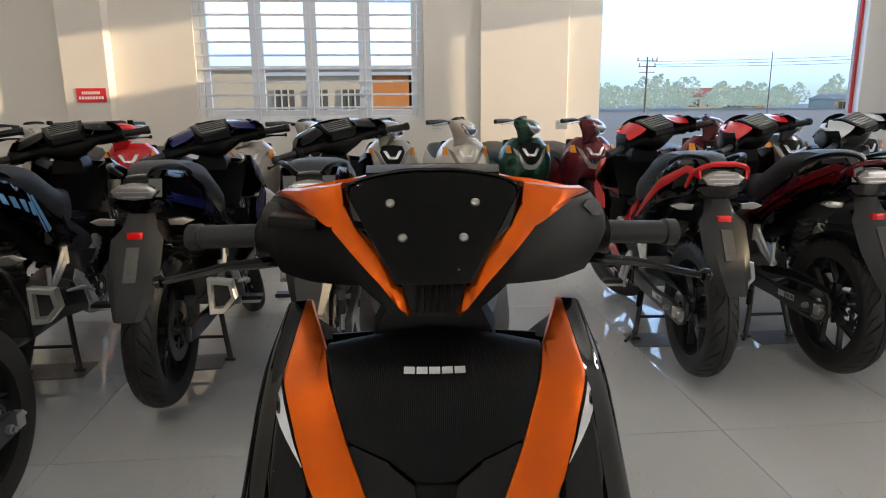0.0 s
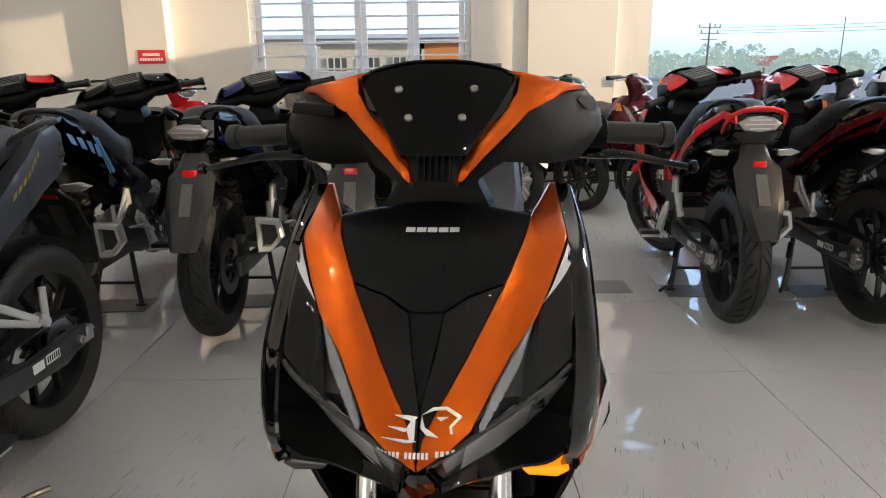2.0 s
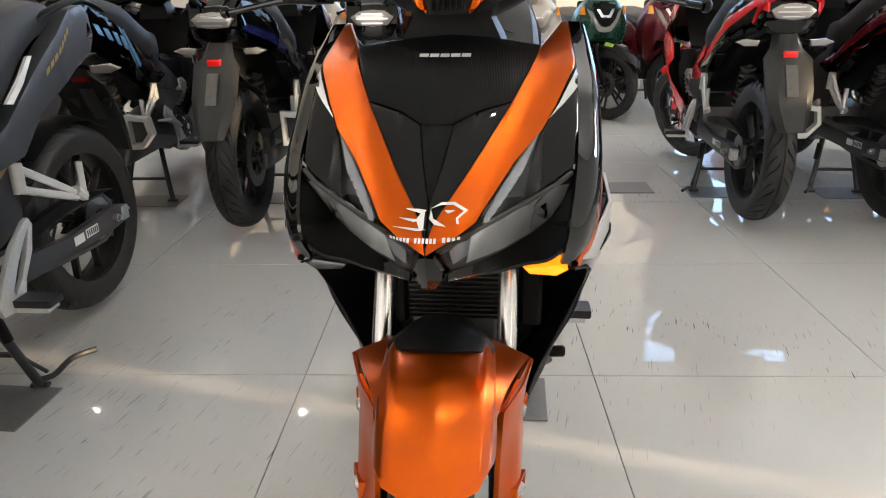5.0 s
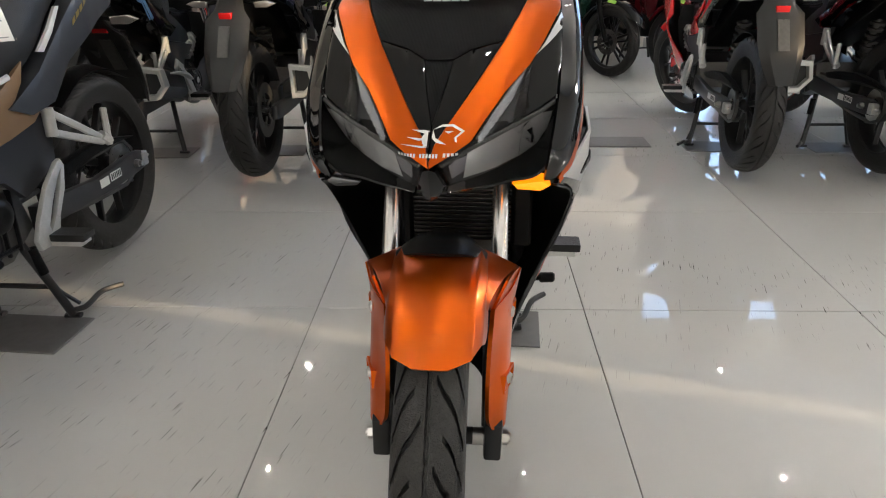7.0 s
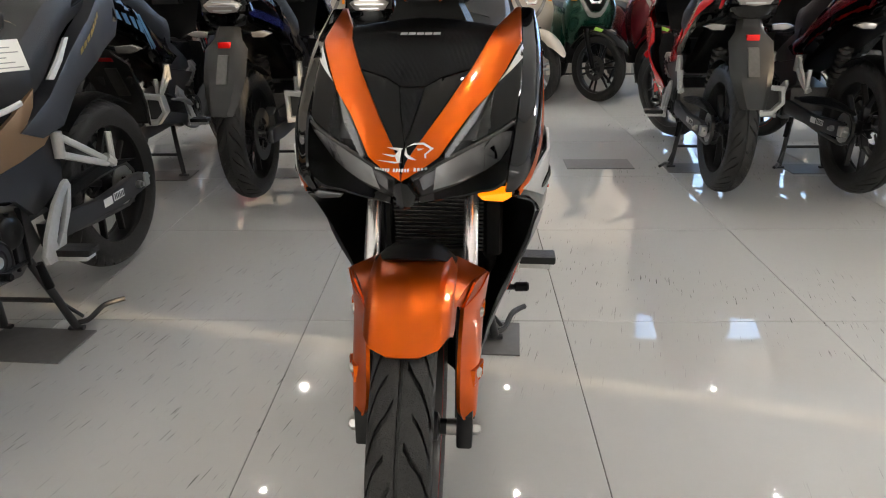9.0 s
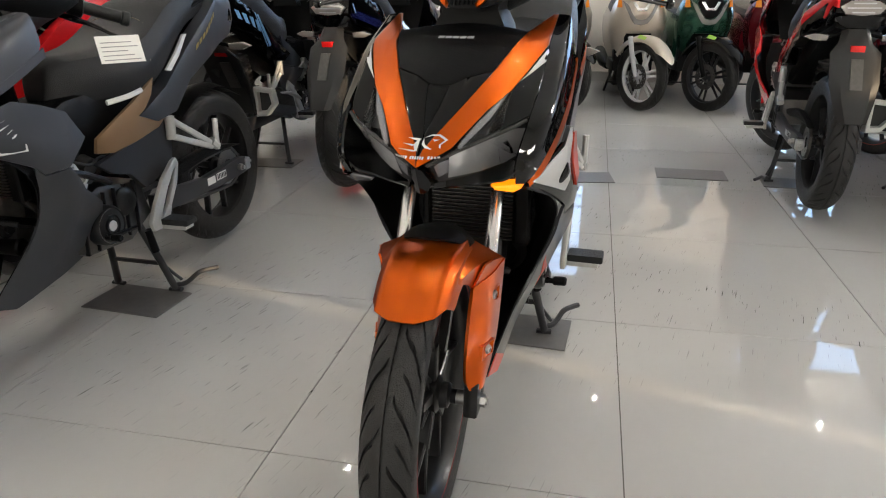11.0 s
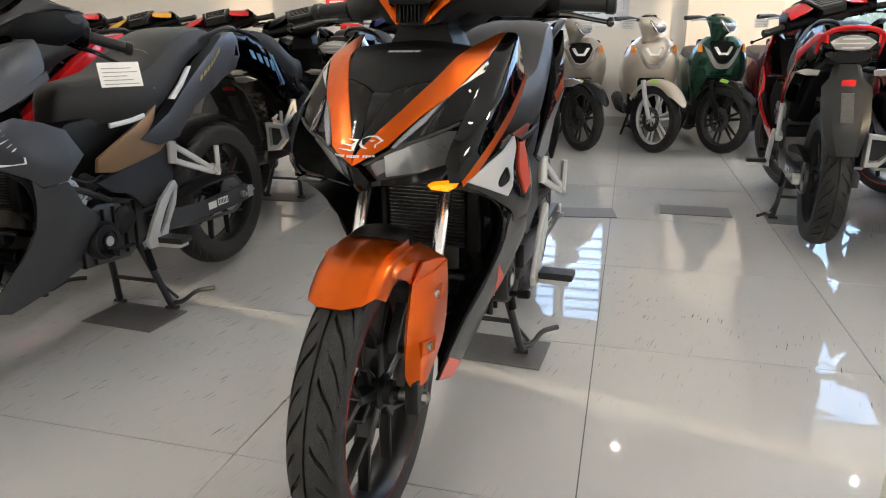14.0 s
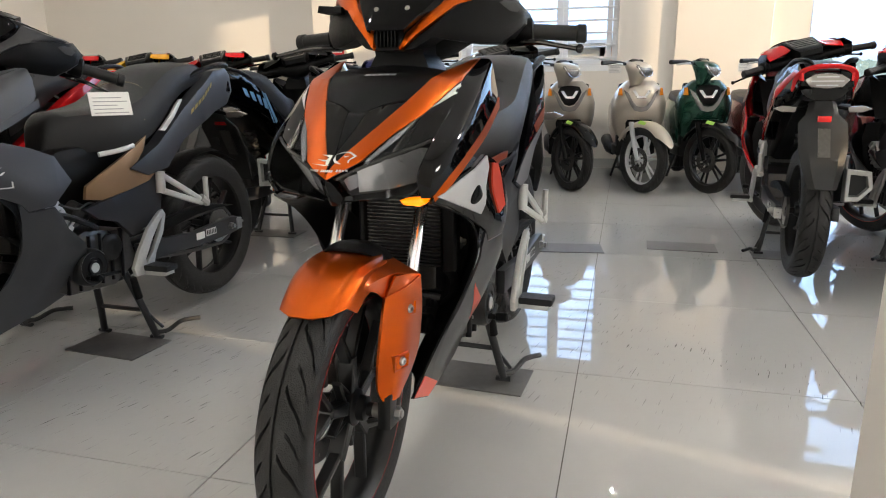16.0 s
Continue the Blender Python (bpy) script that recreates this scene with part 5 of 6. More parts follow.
    p("swingarm_label", "slab", lambda: joined(boxed((0.1282, 1.10, 0.315), (0.129, 1.15, 0.342)), boxed((0.1282, 1.16, 0.318), (0.129, 1.225, 0.345))), M["white_decal"])
    for k in range(6):
        p("label_mark", "slink%d" % k, lambda: boxed((0.1292, 1.165 + 0.01 * k, 0.322), (0.1294, 1.171 + 0.01 * k, 0.341)), M["ink"])
    p("rear_caliper", "rcal", lambda: prism([(1.14, 0.34), (1.20, 0.33), (1.22, 0.40), (1.17, 0.43), (1.13, 0.40)], "x", -0.09, -0.04, 0.006), M["dark_steel"])
    p("exhaust_pipe", "pipe", lambda: tube([(-0.04, 0.37, 0.43), (-0.06, 0.33, 0.36), (-0.08, 0.40, 0.26), (-0.11, 0.55, 0.235), (-0.14, 0.72, 0.27), (-0.17, 0.86, 0.34)], 0.019, 12, n=28), M["dark_steel"])
    mf = p("muffler", "muff", lambda: loft([muffler_ring(0.84, 0.45, -0.17, 0.335), muffler_ring(0.92, 0.8, -0.185, 0.37), muffler_ring(1.08, 0.95, -0.20, 0.41), muffler_ring(1.22, 1.0, -0.212, 0.44)]), K, lab="short angular black muffler")
    p("end_cap", "mcap", lambda: loft([muffler_ring(1.20, 1.04, -0.212, 0.44), muffler_ring(1.25, 1.06, -0.214, 0.443), muffler_ring(1.255, 0.98, -0.214, 0.443), muffler_ring(1.253, 0.72, -0.214, 0.443), muffler_ring(1.20, 0.62, -0.214, 0.443)]), M["cast_alu"], mf, "silver end cap with a dark opening")
    # black plug set in the cap for the darkness of its opening
    p("cap_hole_plug", "mhole", lambda: loft([muffler_ring(1.20, 0.72, -0.214, 0.443), muffler_ring(1.225, 0.72, -0.214, 0.443)]), M["ink"], mf)
    p("heat_shield", "mshield", lambda: tube([(-0.23, 0.86, 0.40), (-0.255, 1.0, 0.45), (-0.262, 1.14, 0.475)], [0.012, 0.02, 0.01], 6, n=8, flat=0.5), M["cast_alu"], mf)
    # stands
    p("centre_stand", "cstand", lambda: joined(*[tube([(0.07 * s, 0.775, 0.27), (0.098 * s, 0.815, 0.12), (0.118 * s, 0.838, 0.018)], 0.0125, 10) for s in (1, -1)], *[tube([(0.095 * s, 0.838, 0.013), (0.14 * s, 0.842, 0.013)], 0.012, 8, flat=0.6) for s in (1, -1)], tube([(-0.098, 0.815, 0.12), (0.098, 0.815, 0.12)], 0.008, 8)), B, lab="black steel centre stand")
    p("stand_lever", "slever", lambda: joined(tube([(0.118, 0.838, 0.03), (0.145, 0.865, 0.03), (0.165, 0.915, 0.05), (0.185, 0.95, 0.05), (0.205, 0.975, 0.048)], 0.0085, 8, n=14), tube([(0.09, 0.815, 0.13), (0.112, 0.83, 0.09), (0.135, 0.855, 0.045)], 0.006, 6)), B)
    p("spring", "spring", lambda: tube([(0.085, 0.79, 0.25), (0.095, 0.80, 0.17)], 0.014, 10), K)
    p("gear_lever", "gear", lambda: joined(tube([(0.13, 0.69, 0.30), (0.15, 0.60, 0.315), (0.155, 0.545, 0.322)], 0.007, 8), tube([(0.15, 0.54, 0.322), (0.185, 0.54, 0.324)], 0.007, 8), tube([(0.168, 0.54, 0.3235), (0.172, 0.54, 0.3235), (0.198, 0.54, 0.325), (0.202, 0.54, 0.325)], [0.008, 0.0115, 0.0115, 0.008], 12)), K)
    if "hero" in decals or "wing" in decals:
        p("wordmark", "nosemark", lambda: letters(5, -0.034, 0.034, 0.9163, 0.9195, nose, 0.003, 0.07), M["silver_paint"], cowl, "small silver blocks of a wordmark")
    if "hero" in decals:
        for k, q in enumerate((
                [(-0.036, 0.7632), (-0.010, 0.7604), (-0.001, 0.7614), (-0.012, 0.7622)], [(-0.030, 0.7702), (-0.014, 0.7672), (-0.006, 0.7690), (-0.014, 0.7694)],
                [(-0.024, 0.7775), (-0.006, 0.7738), (-0.001, 0.7765), (-0.010, 0.7774)], [(-0.0115, 0.7690), (-0.0065, 0.7755), (-0.003, 0.7748), (-0.0075, 0.7690), (-0.003, 0.7622), (-0.0075, 0.7620)],
                [(0.003, 0.7780), (0.014, 0.7828), (0.028, 0.7832), (0.043, 0.7765), (0.040, 0.7754), (0.027, 0.7812), (0.015, 0.7810)], [(0.042, 0.7760), (0.033, 0.7700), (0.034, 0.7660), (0.0315, 0.7662), (0.0305, 0.7705), (0.038, 0.7757)],
                [(0.003, 0.7775), (0.0065, 0.7700), (0.020, 0.7640), (0.008, 0.7655), (0.002, 0.7700)], [(0.018, 0.7765), (0.029, 0.7765), (0.022, 0.7742)])):
            p("emblem_stroke", "hemb%d" % k, lambda: panel(q, off(nose, -0.0015), "f", 0.0012, 0.012, lip=0), M["white_decal"], cowl, "white stroke of an abstract emblem")
        p("lettering", "hlet", lambda: joined(letters(6, -0.040, -0.016, 0.7512, 0.7547, nose, -0.0015), letters(6, -0.012, 0.012, 0.7512, 0.7547, nose, -0.0015), letters(4, 0.017, 0.037, 0.752, 0.7555, nose, -0.0015)), M["white_decal"], cowl, "row of small white blocks")
    if steer:
        turn = Matrix.Translation((0, 0.05, 0.288)) @ TILT @ pose(0, 0, 0, 0, 0, steer) @ TILT.inverted() @ Matrix.Translation((0, -0.05, -0.288))
        for ob in base.children:
            if ob.name.split(".")[0] in STEERED:
                ob.matrix_local = turn
    return base


def palette(**kw):
    d = dict(strip=M["gloss_black"], strip2=M["satin_black"], nose=M["gloss_black"], side=M["gloss_black"], accent=M["gloss_black"], fair=M["satin_black"], fair2=M["satin_black"], fender=M["gloss_black"], cheek=M["gloss_black"], cover=M["satin_black"], tail=M["gloss_black"], trim=M["matte_black"], rim=M["wheel_black"], pin=M["dark_steel"])
    d.update(kw)
    return d


PAL_HERO = palette(strip=M["orange"], strip2=M["gloss_black"], accent=M["orange"], fair=M["gloss_black"], fair2=M["grey_paint"], fender=M["orange"], cheek=M["orange"], tailstripe=M["orange"], pin=M["red_pin"], trim=M["matte_black"], cover=M["satin_black"])
PAL_BRONZE = palette(nose=M["matte_grey"], strip=M["matte_grey"], side=M["matte_grey"], accent=M["matte_grey"], fair=M["matte_grey"], fair2=M["matte_grey"], cover=M["bronze"], tail=M["matte_grey"], fender=M["satin_black"], cheek=M["satin_black"], trim=M["white_decal"], pin=M["bronze"])
PAL_BLACK = palette(tail=M["gloss_black"])
PAL_BLUE = palette(side=M["blue_paint"], fair=M["blue_paint"], cheek=M["blue_paint"], tailstripe=M["blue_paint"], fender=M["blue_paint"])
PAL_RED = palette(side=M["red_paint"], fair=M["red_paint"], fair2=M["red_paint"], strip=M["red_paint"], cheek=M["red_paint"], fender=M["red_paint"], tailstripe=M["red_paint"], cover=M["red_paint"])
PAL_REDTAIL = palette(side=M["red_paint"], fair=M["red_paint"], strip=M["red_paint"], cheek=M["red_paint"], fender=M["red_paint"], tail=M["red_paint"], cover=M["red_paint"])
PAL_MAROON = palette(side=M["maroon"], fair=M["maroon"], cheek=M["red_paint"], tailstripe=M["maroon"], pin=M["red_decal"])

ROW = "parked showroom motorcycles"
hero = sport_bike("motorcycle", pose(-0.062, -0.15, 0, 0, 0, -4.1), PAL_HERO, "orange and gloss black sport motorcycle on its centre stand", True, "hero")
bikes = [
    ("matte black sport motorcycle with bronze side covers on its stand", (-1.322, -0.11, -2.0), PAL_BRONZE, "wing gold"),
    ("red and black sport motorcycle parked behind the bronze one", (-2.0, -0.10, -9.0), PAL_REDTAIL, ""),
    ("gloss black motorcycle with light blue tail graphics", (-1.63, 3.27, 179.5), PAL_BLACK, "bluegraphic"),
    ("black and dark blue motorcycle seen from its tail", (-0.955, 3.33, 178.85), PAL_BLUE, ""),
    ("black motorcycle in the row of parked machines", (-0.345, 3.34, 179.0), PAL_BLACK, ""),
    ("red and black motorcycle with a red tail band", (1.345, 3.385, 175.5), PAL_RED, "rail"),
    ("black motorcycle with dark red flanks on its stand", (1.87, 3.36, 179.0), PAL_MAROON, "rail"),
    ("black motorcycle with silver grey cowl in the row", (2.44, 3.38, 180.0), palette(cheek=M["silver_paint"], side=M["silver_paint"]), ""),
    ("red and black motorcycle parked further along the row", (-2.24, 3.30, 179.5), PAL_RED, "rail"),
    ("yellow and black motorcycle parked further along the row", (-2.82, 3.30, 179.5), palette(cheek=M["yellow"], side=M["yellow"], tailstripe=M["yellow"]), ""),
    ("red and black motorcycle at the end of the row", (-3.40, 3.30, 179.5), PAL_RED, "rail"),
]
for label, (x, y, a), pal, deco in bikes:
    tagged(sport_bike("motorcycle", pose(x, y, 0, 0, 0, a), pal, label, False, deco, 38.0 if "gold" in deco else 27.0), group=ROW)

# ---- scooters of the back row: front towards -y, origin on the floor under the front axle ----
TURN = Matrix.Translation((0, 0.06, 0)) @ pose(0, 0, 0, 0, 0, 33) @ Matrix.Translation((0, -0.06, 0))
SF, SR = (0.0, 0.0, 0.275), (0.0, 1.27, 0.29)


HEAD_TURN = Matrix.Translation((0, 0.2, 0)) @ pose(0, 0, 0, 0, 0, 20) @ Matrix.Translation((0, -0.2, 0)) @ TURN


def turned_head(bm):
    bmesh.ops.transform(bm, matrix=HEAD_TURN, verts=bm.verts)
    return bm


def turned(bm):
    bmesh.ops.transform(bm, matrix=TURN, verts=bm.verts)
    return bm


def radial_spokes(ax, r0, r1, n, t):
    bm = bmesh.new()
    for k in range(n):
        a = 2 * math.pi * k / n
        b = a + 0.12 * (1 if k % 2 else -1)
        tube([(ax[0], ax[1] + r0 * math.cos(a), ax[2] + r0 * math.sin(a)), (ax[0], ax[1] + r1 * math.cos(b), ax[2] + r1 * math.sin(b))], [t * 1.2, t * 0.8], 6, bm)
    return bm


def arc_rows(ax, xs, a1, n=9):
    rows = []
    for x, r, a0 in xs:
        rows.append([(x, ax[1] - r * math.cos(radians(a0 + (a1 - a0) * k / n)), ax[2] + r * math.sin(radians(a0 + (a1 - a0) * k / n))) for k in range(n + 1)])
    return rows


def shield_ring(z, w, y0, d, n=14):
    out = []
    for k in range(n):
        t = math.pi * k / (n - 1)
        out.append((-w * math.cos(t), y0 + d * (1 - max(0.0, math.sin(t)) ** 0.7), z))
    return out


def scooter(name, m, body, fender_mat, wheel_mat, fork_mat, label, sticker=True):
    base = new(name)
    base.matrix_world = m
    tagged(base, label, "scooter", "scooters along the back wall")

    def p(n, key, build, material, parent=base, lab=""):
        return piece(n, "sc_" + key, build, material, parent, lab)
    hub = p("front_wheel", "fhub", lambda: turned(lathe([(0.02, -0.06), (0.045, -0.03), (0.05, 0.0), (0.045, 0.03), (0.02, 0.06)], 16, SF)), wheel_mat)
    p("tyre", "ftyre", lambda: turned(tyre_mesh(0.275, 0.088, SF, 14, 7)), M["rubber"], hub)
    p("rim", "frim", lambda: turned(rim_mesh(SF, 0.21, 0.056)), wheel_mat, hub)
    p("spokes", "fspk", lambda: turned(radial_spokes(SF, 0.04, 0.2, 12, 0.011)), wheel_mat, hub)
    p("brake_disc", "fdisc", lambda: turned(disc_mesh(SF, 0.06, 0.10, -0.045)), M["dark_steel"], hub)
    for s in (1, -1):
        p("fork_leg", "fork%d" % s, lambda: turned(tube([(0.068 * s, 0.0, 0.275), (0.068 * s, 0.06, 0.42), (0.066 * s, 0.11, 0.58)], [0.018, 0.019, 0.022], 10)), fork_mat)
    p("front_fender", "fend", lambda: turned(skin(arc_rows(SF, ((-0.066, 0.27, 48), (-0.062, 0.30, 38), (-0.04, 0.318, 28), (0, 0.325, 22), (0.04, 0.318, 28), (0.062, 0.30, 38), (0.066, 0.27, 48)), 150), 20, 14, 0.004)), fender_mat)
    if sticker:
        p("sticker", "stick", lambda: turned(skin([[(-0.062, -0.06, 0.565), (-0.04, -0.06, 0.586)], [(-0.064, 0.02, 0.578), (-0.04, 0.02, 0.602)]], 4, 3, 0.001)), M["lime"], lab="lime green energy sticker")
    # shield and leg panel
    p("front_shield", "shield", lambda: loft([shield_ring(z, w, y, d) for z, w, y, d in ((0.36, 0.12, 0.30, 0.06), (0.44, 0.165, 0.245, 0.10), (0.54, 0.205, 0.17, 0.15), (0.64, 0.225, 0.11, 0.20), (0.74, 0.225, 0.085, 0.22), (0.82, 0.20, 0.10, 0.20), (0.88, 0.16, 0.135, 0.15), (0.92, 0.11, 0.165, 0.10))]), body, lab="painted front shield")
    p("wheel_arch", "arch", lambda: loft([shield_ring(z, w, y, d) for z, w, y, d in ((0.34, 0.095, 0.285, 0.05), (0.46, 0.115, 0.215, 0.06), (0.56, 0.12, 0.145, 0.06), (0.60, 0.10, 0.10, 0.05))]), M["matte_black"])
    def gface(x, z):
        return 0.077 + 0.9 * abs(z - 0.75) ** 1.6 + 2.6 * x * x
    em = p("nose_grille", "ngr", lambda: panel(mirror_poly([(0, 0.665), (0.05, 0.675), (0.085, 0.72), (0.125, 0.80), (0.145, 0.85), (0.105, 0.82), (0.075, 0.76), (0.04, 0.715), (0, 0.705)]), off(gface, -0.006), "f", 0.02, 0.03), M["tail_lens"], lab="silver v-shaped nose lamp")
    p("nose_badge", "nbd", lambda: panel(mirror_poly([(0, 0.775), (0.035, 0.775), (0.075, 0.84), (0.05, 0.842), (0.022, 0.795), (0, 0.795)]), off(gface, -0.003), "f", 0.015, 0.03), M["chrome"], em)
    p("nose_cover", "ncv", lambda: panel(mirror_poly([(0, 0.715), (0.04, 0.725), (0.07, 0.765), (0.10, 0.83), (0.08, 0.875), (0, 0.885)]), off(gface, 0.0), "f", 0.012, 0.03), M["matte_black"] if fender_mat is not body else body, em)
    for s in (1, -1):
        p("signal_lamp", "sg%d" % s, lambda: panel([(0.15, 0.80), (0.185, 0.80), (0.178, 0.86), (0.158, 0.862)], off(gface, -0.012), "f", 0.03, 0.03, s), M["amber"], lab="amber turn signal")
    # handlebar head
    def head_rings(rows, grow=0.0):
        out = []
        for z, w, y, d in rows:
            ring = []
            for k in range(20):
                c, q = math.cos(2 * math.pi * k / 20), math.sin(2 * math.pi * k / 20)
                ring.append(((w + grow) * math.copysign(abs(c) ** 0.8, c), y + (d + grow) * q * (1.0 if q < 0 else 0.6), z - 0.03 * (q if q > 0 else 0)))
            out.append(ring)
        return out
    hd = p("handlebar_head", "head", lambda: turned_head(loft(head_rings(((0.885, 0.045, 0.20, 0.05), (0.93, 0.062, 0.185, 0.07), (0.965, 0.09, 0.17, 0.095), (1.0, 0.112, 0.165, 0.112), (1.035, 0.118, 0.18, 0.112), (1.062, 0.105, 0.205, 0.095), (1.078, 0.075, 0.235, 0.06))))), body)
    def hface(x, z):
        return 0.05 + 3.6 * x * x + 1.1 * abs(z - 1.0) ** 1.25 + 0.35 * max(0, z - 1.0)
    hb = p("headlamp", "hl", lambda: turned_head(panel(mirror_poly([(0, 0.952), (0.05, 0.958), (0.088, 0.985), (0.105, 1.03), (0.095, 1.048), (0.05, 1.04), (0, 1.034)]), off(hface, -0.004), "f", 0.03, 0.02, lip=0.003)), M["tail_lens"], hd, "wide clear headlamp")
    for s in (1, -1):
        p("reflector", "hlr%d" % s, lambda: turned_head(panel([(0.012, 0.966), (0.045, 0.97), (0.075, 0.988), (0.09, 1.022), (0.05, 1.02), (0.014, 1.014)], lambda x, z: hface(x, z) - 0.0055 + 0.004 * abs((x / 0.012) % 2 - 1), "f", 0.004, 0.012, s, lip=0)), M["reflector"], hb)
    p("lamp_rim", "hlrim", lambda: turned_head(tube([(x, hface(abs(x), z) - 0.006, z) for x, z in ((-0.104, 1.032), (-0.088, 0.985), (-0.05, 0.957), (0, 0.951), (0.05, 0.957), (0.088, 0.985), (0.104, 1.032))], 0.0035, 6, n=24)), M["chrome"], hb)
    p("dial_hood", "hood", lambda: turned_head(loft([[(w * a, y, z + h * b) for a, b in ((-1, 0), (-0.9, 0.8), (-0.5, 1), (0.5, 1), (0.9, 0.8), (1, 0))] for y, w, z, h in ((0.17, 0.07, 1.055, 0.02), (0.20, 0.085, 1.06, 0.035), (0.245, 0.08, 1.045, 0.03))])), M["matte_black"], hd)
    p("brake_reservoir", "resv", lambda: turned_head(boxed((0.125, 0.215, 1.06), (0.165, 0.245, 1.095), 0.005)), M["matte_black"], hd)
    for s in (1, -1):
        p("grip", "grip%d" % s, lambda: turned_head(tube([(0.10 * s, 0.23, 1.055), (0.20 * s, 0.25, 1.065), (0.335 * s, 0.30, 1.06)], [0.014, 0.016, 0.018], 10)), M["grip_rubber"], hd)
        p("lever", "lev%d" % s, lambda: turned_head(tube([(0.17 * s, 0.215, 1.05), (0.24 * s, 0.22, 1.05), (0.325 * s, 0.25, 1.04)], [0.009, 0.007, 0.007], 8)), M["steel"], hd)
    # body
    p("leg_shield", "legsh", lambda: prism([(0.28, 0.36), (0.31, 0.90), (0.36, 0.90), (0.40, 0.36)], "x", -0.17, 0.17, 0.02), M["matte_black"])
    p("floorboard", "fboard", lambda: prism([(0.33, 0.28), (0.34, 0.36), (0.72, 0.36), (0.74, 0.26)], "x", -0.17, 0.17, 0.015), M["matte_black"])
    p("rear_body", "rbody", lambda: loft([[(w * a, y, z0 + (z1 - z0) * b) for a, b in ((-0.8, 0), (-1, 0.3), (-1, 0.7), (-0.8, 1), (0.8, 1), (1, 0.7), (1, 0.3), (0.8, 0))] for y, w, z0, z1 in ((0.66, 0.14, 0.30, 0.66), (0.78, 0.17, 0.32, 0.72), (1.0, 0.185, 0.38, 0.74), (1.25, 0.17, 0.50, 0.76), (1.45, 0.12, 0.60, 0.78), (1.53, 0.07, 0.66, 0.77))]), body)
    p("seat", "seat", lambda: loft([[(w * a, y, z0 + (z1 - z0) * b) for a, b in ((-0.9, 0), (-1, 0.4), (-0.85, 0.85), (-0.4, 1), (0.4, 1), (0.85, 0.85), (1, 0.4), (0.9, 0))] for y, w, z0, z1 in ((0.64, 0.08, 0.66, 0.72), (0.72, 0.13, 0.68, 0.775), (0.95, 0.15, 0.72, 0.79), (1.1, 0.145, 0.73, 0.82), (1.3, 0.12, 0.75, 0.835), (1.42, 0.08, 0.77, 0.82))]), M["seat"], lab="black scooter seat")
    rh = p("rear_wheel", "rhub", lambda: lathe([(0.03, -0.06), (0.06, 0.0), (0.03, 0.06)], 16, SR), M["wheel_black"])
    p("tyre", "rtyre", lambda: tyre_mesh(0.265, 0.1, SR, 14, 7), M["rubber"], rh)
    p("rim", "rrim", lambda: rim_mesh(SR, 0.185, 0.07), wheel_mat, rh)
    p("engine", "eng", lambda: prism([(0.80, 0.24), (0.80, 0.36), (1.0, 0.40), (1.30, 0.36), (1.34, 0.27), (1.2, 0.22), (0.9, 0.2)], "x", 0.05, 0.16, 0.02), M["dark_steel"])
    p("muffler", "muf", lambda: tube([(-0.14, 0.85, 0.26), (-0.16, 1.0, 0.29), (-0.165, 1.35, 0.34), (-0.165, 1.40, 0.345)], [0.03, 0.055, 0.06, 0.045], 14), M["matte_black"])
    p("centre_stand", "stand", lambda: joined(*[tube([(0.08 * s, 0.92, 0.24), (0.14 * s, 0.98, 0.014)], 0.012, 8) for s in (1, -1)], tube([(0.14, 0.98, 0.02), (0.19, 1.06, 0.04), (0.23, 1.12, 0.05)], 0.008, 8), tube([(-0.11, 0.95, 0.1), (0.11, 0.95, 0.1)], 0.008, 8)), M["satin_black"])
    return base


WB = M["wheel_black"]
for x, y, a, body, fen, whl, frk, label in [
    (-0.02, 4.58, 6, M["champagne"], M["gloss_black"], WB, M["matte_black"], "silver beige scooter with a black front fender"),
    (0.57, 4.60, 6, M["beige"], M["beige"], M["silver_paint"], M["silver_paint"], "pearl beige scooter with silver spoked wheels"),
    (1.10, 4.66, 6, M["green_paint"], M["gloss_black"], WB, M["matte_black"], "dark green scooter with a black front fender"),
    (1.62, 4.62, 4, M["maroon"], M["maroon"], WB, M["matte_black"], "dark red scooter parked by the column"),
    (2.62, 4.60, 2, M["maroon"], M["gloss_black"], WB, M["matte_black"], "maroon scooter in front of the large pane"),
    (3.28, 4.60, 0, M["grey_paint"], M["gloss_black"], WB, M["matte_black"], "dark grey scooter in front of the large pane"),
    (3.95, 4.60, 0, M["champagne"], M["gloss_black"], WB, M["matte_black"], "pale silver scooter at the end of the row"),
    (-0.62, 4.58, 6, M["champagne"], M["gloss_black"], WB, M["matte_black"], "silver beige scooter below the barred window"),
    (-1.12, 4.58, 8, M["champagne"], M["champagne"], WB, M["matte_black"], "pale champagne scooter below the barred window"),
    (-2.02, 4.58, 8, M["red_paint"], M["red_paint"], WB, M["matte_black"], "bright red scooter near the column"),
    (-2.62, 4.58, 8, M["champagne"], M["gloss_black"], WB, M["matte_black"], "silver scooter near the column"),
]:
    scooter("scooter", pose(x, y, 0, 0, 0, a), body, fen, whl, frk, label)


# ---- pads, sign, tags, lamps ----
def pad(x, y, w, d, a, label):
    ob = tagged(part("floor_pad", boxed((-w / 2, -d / 2, 0.0), (w / 2, d / 2, 0.005), 0.001), M["plate"]), label, "pad", "steel pads under the stands")
    ob.matrix_world = pose(x, y, 0.0, 0, 0, a)


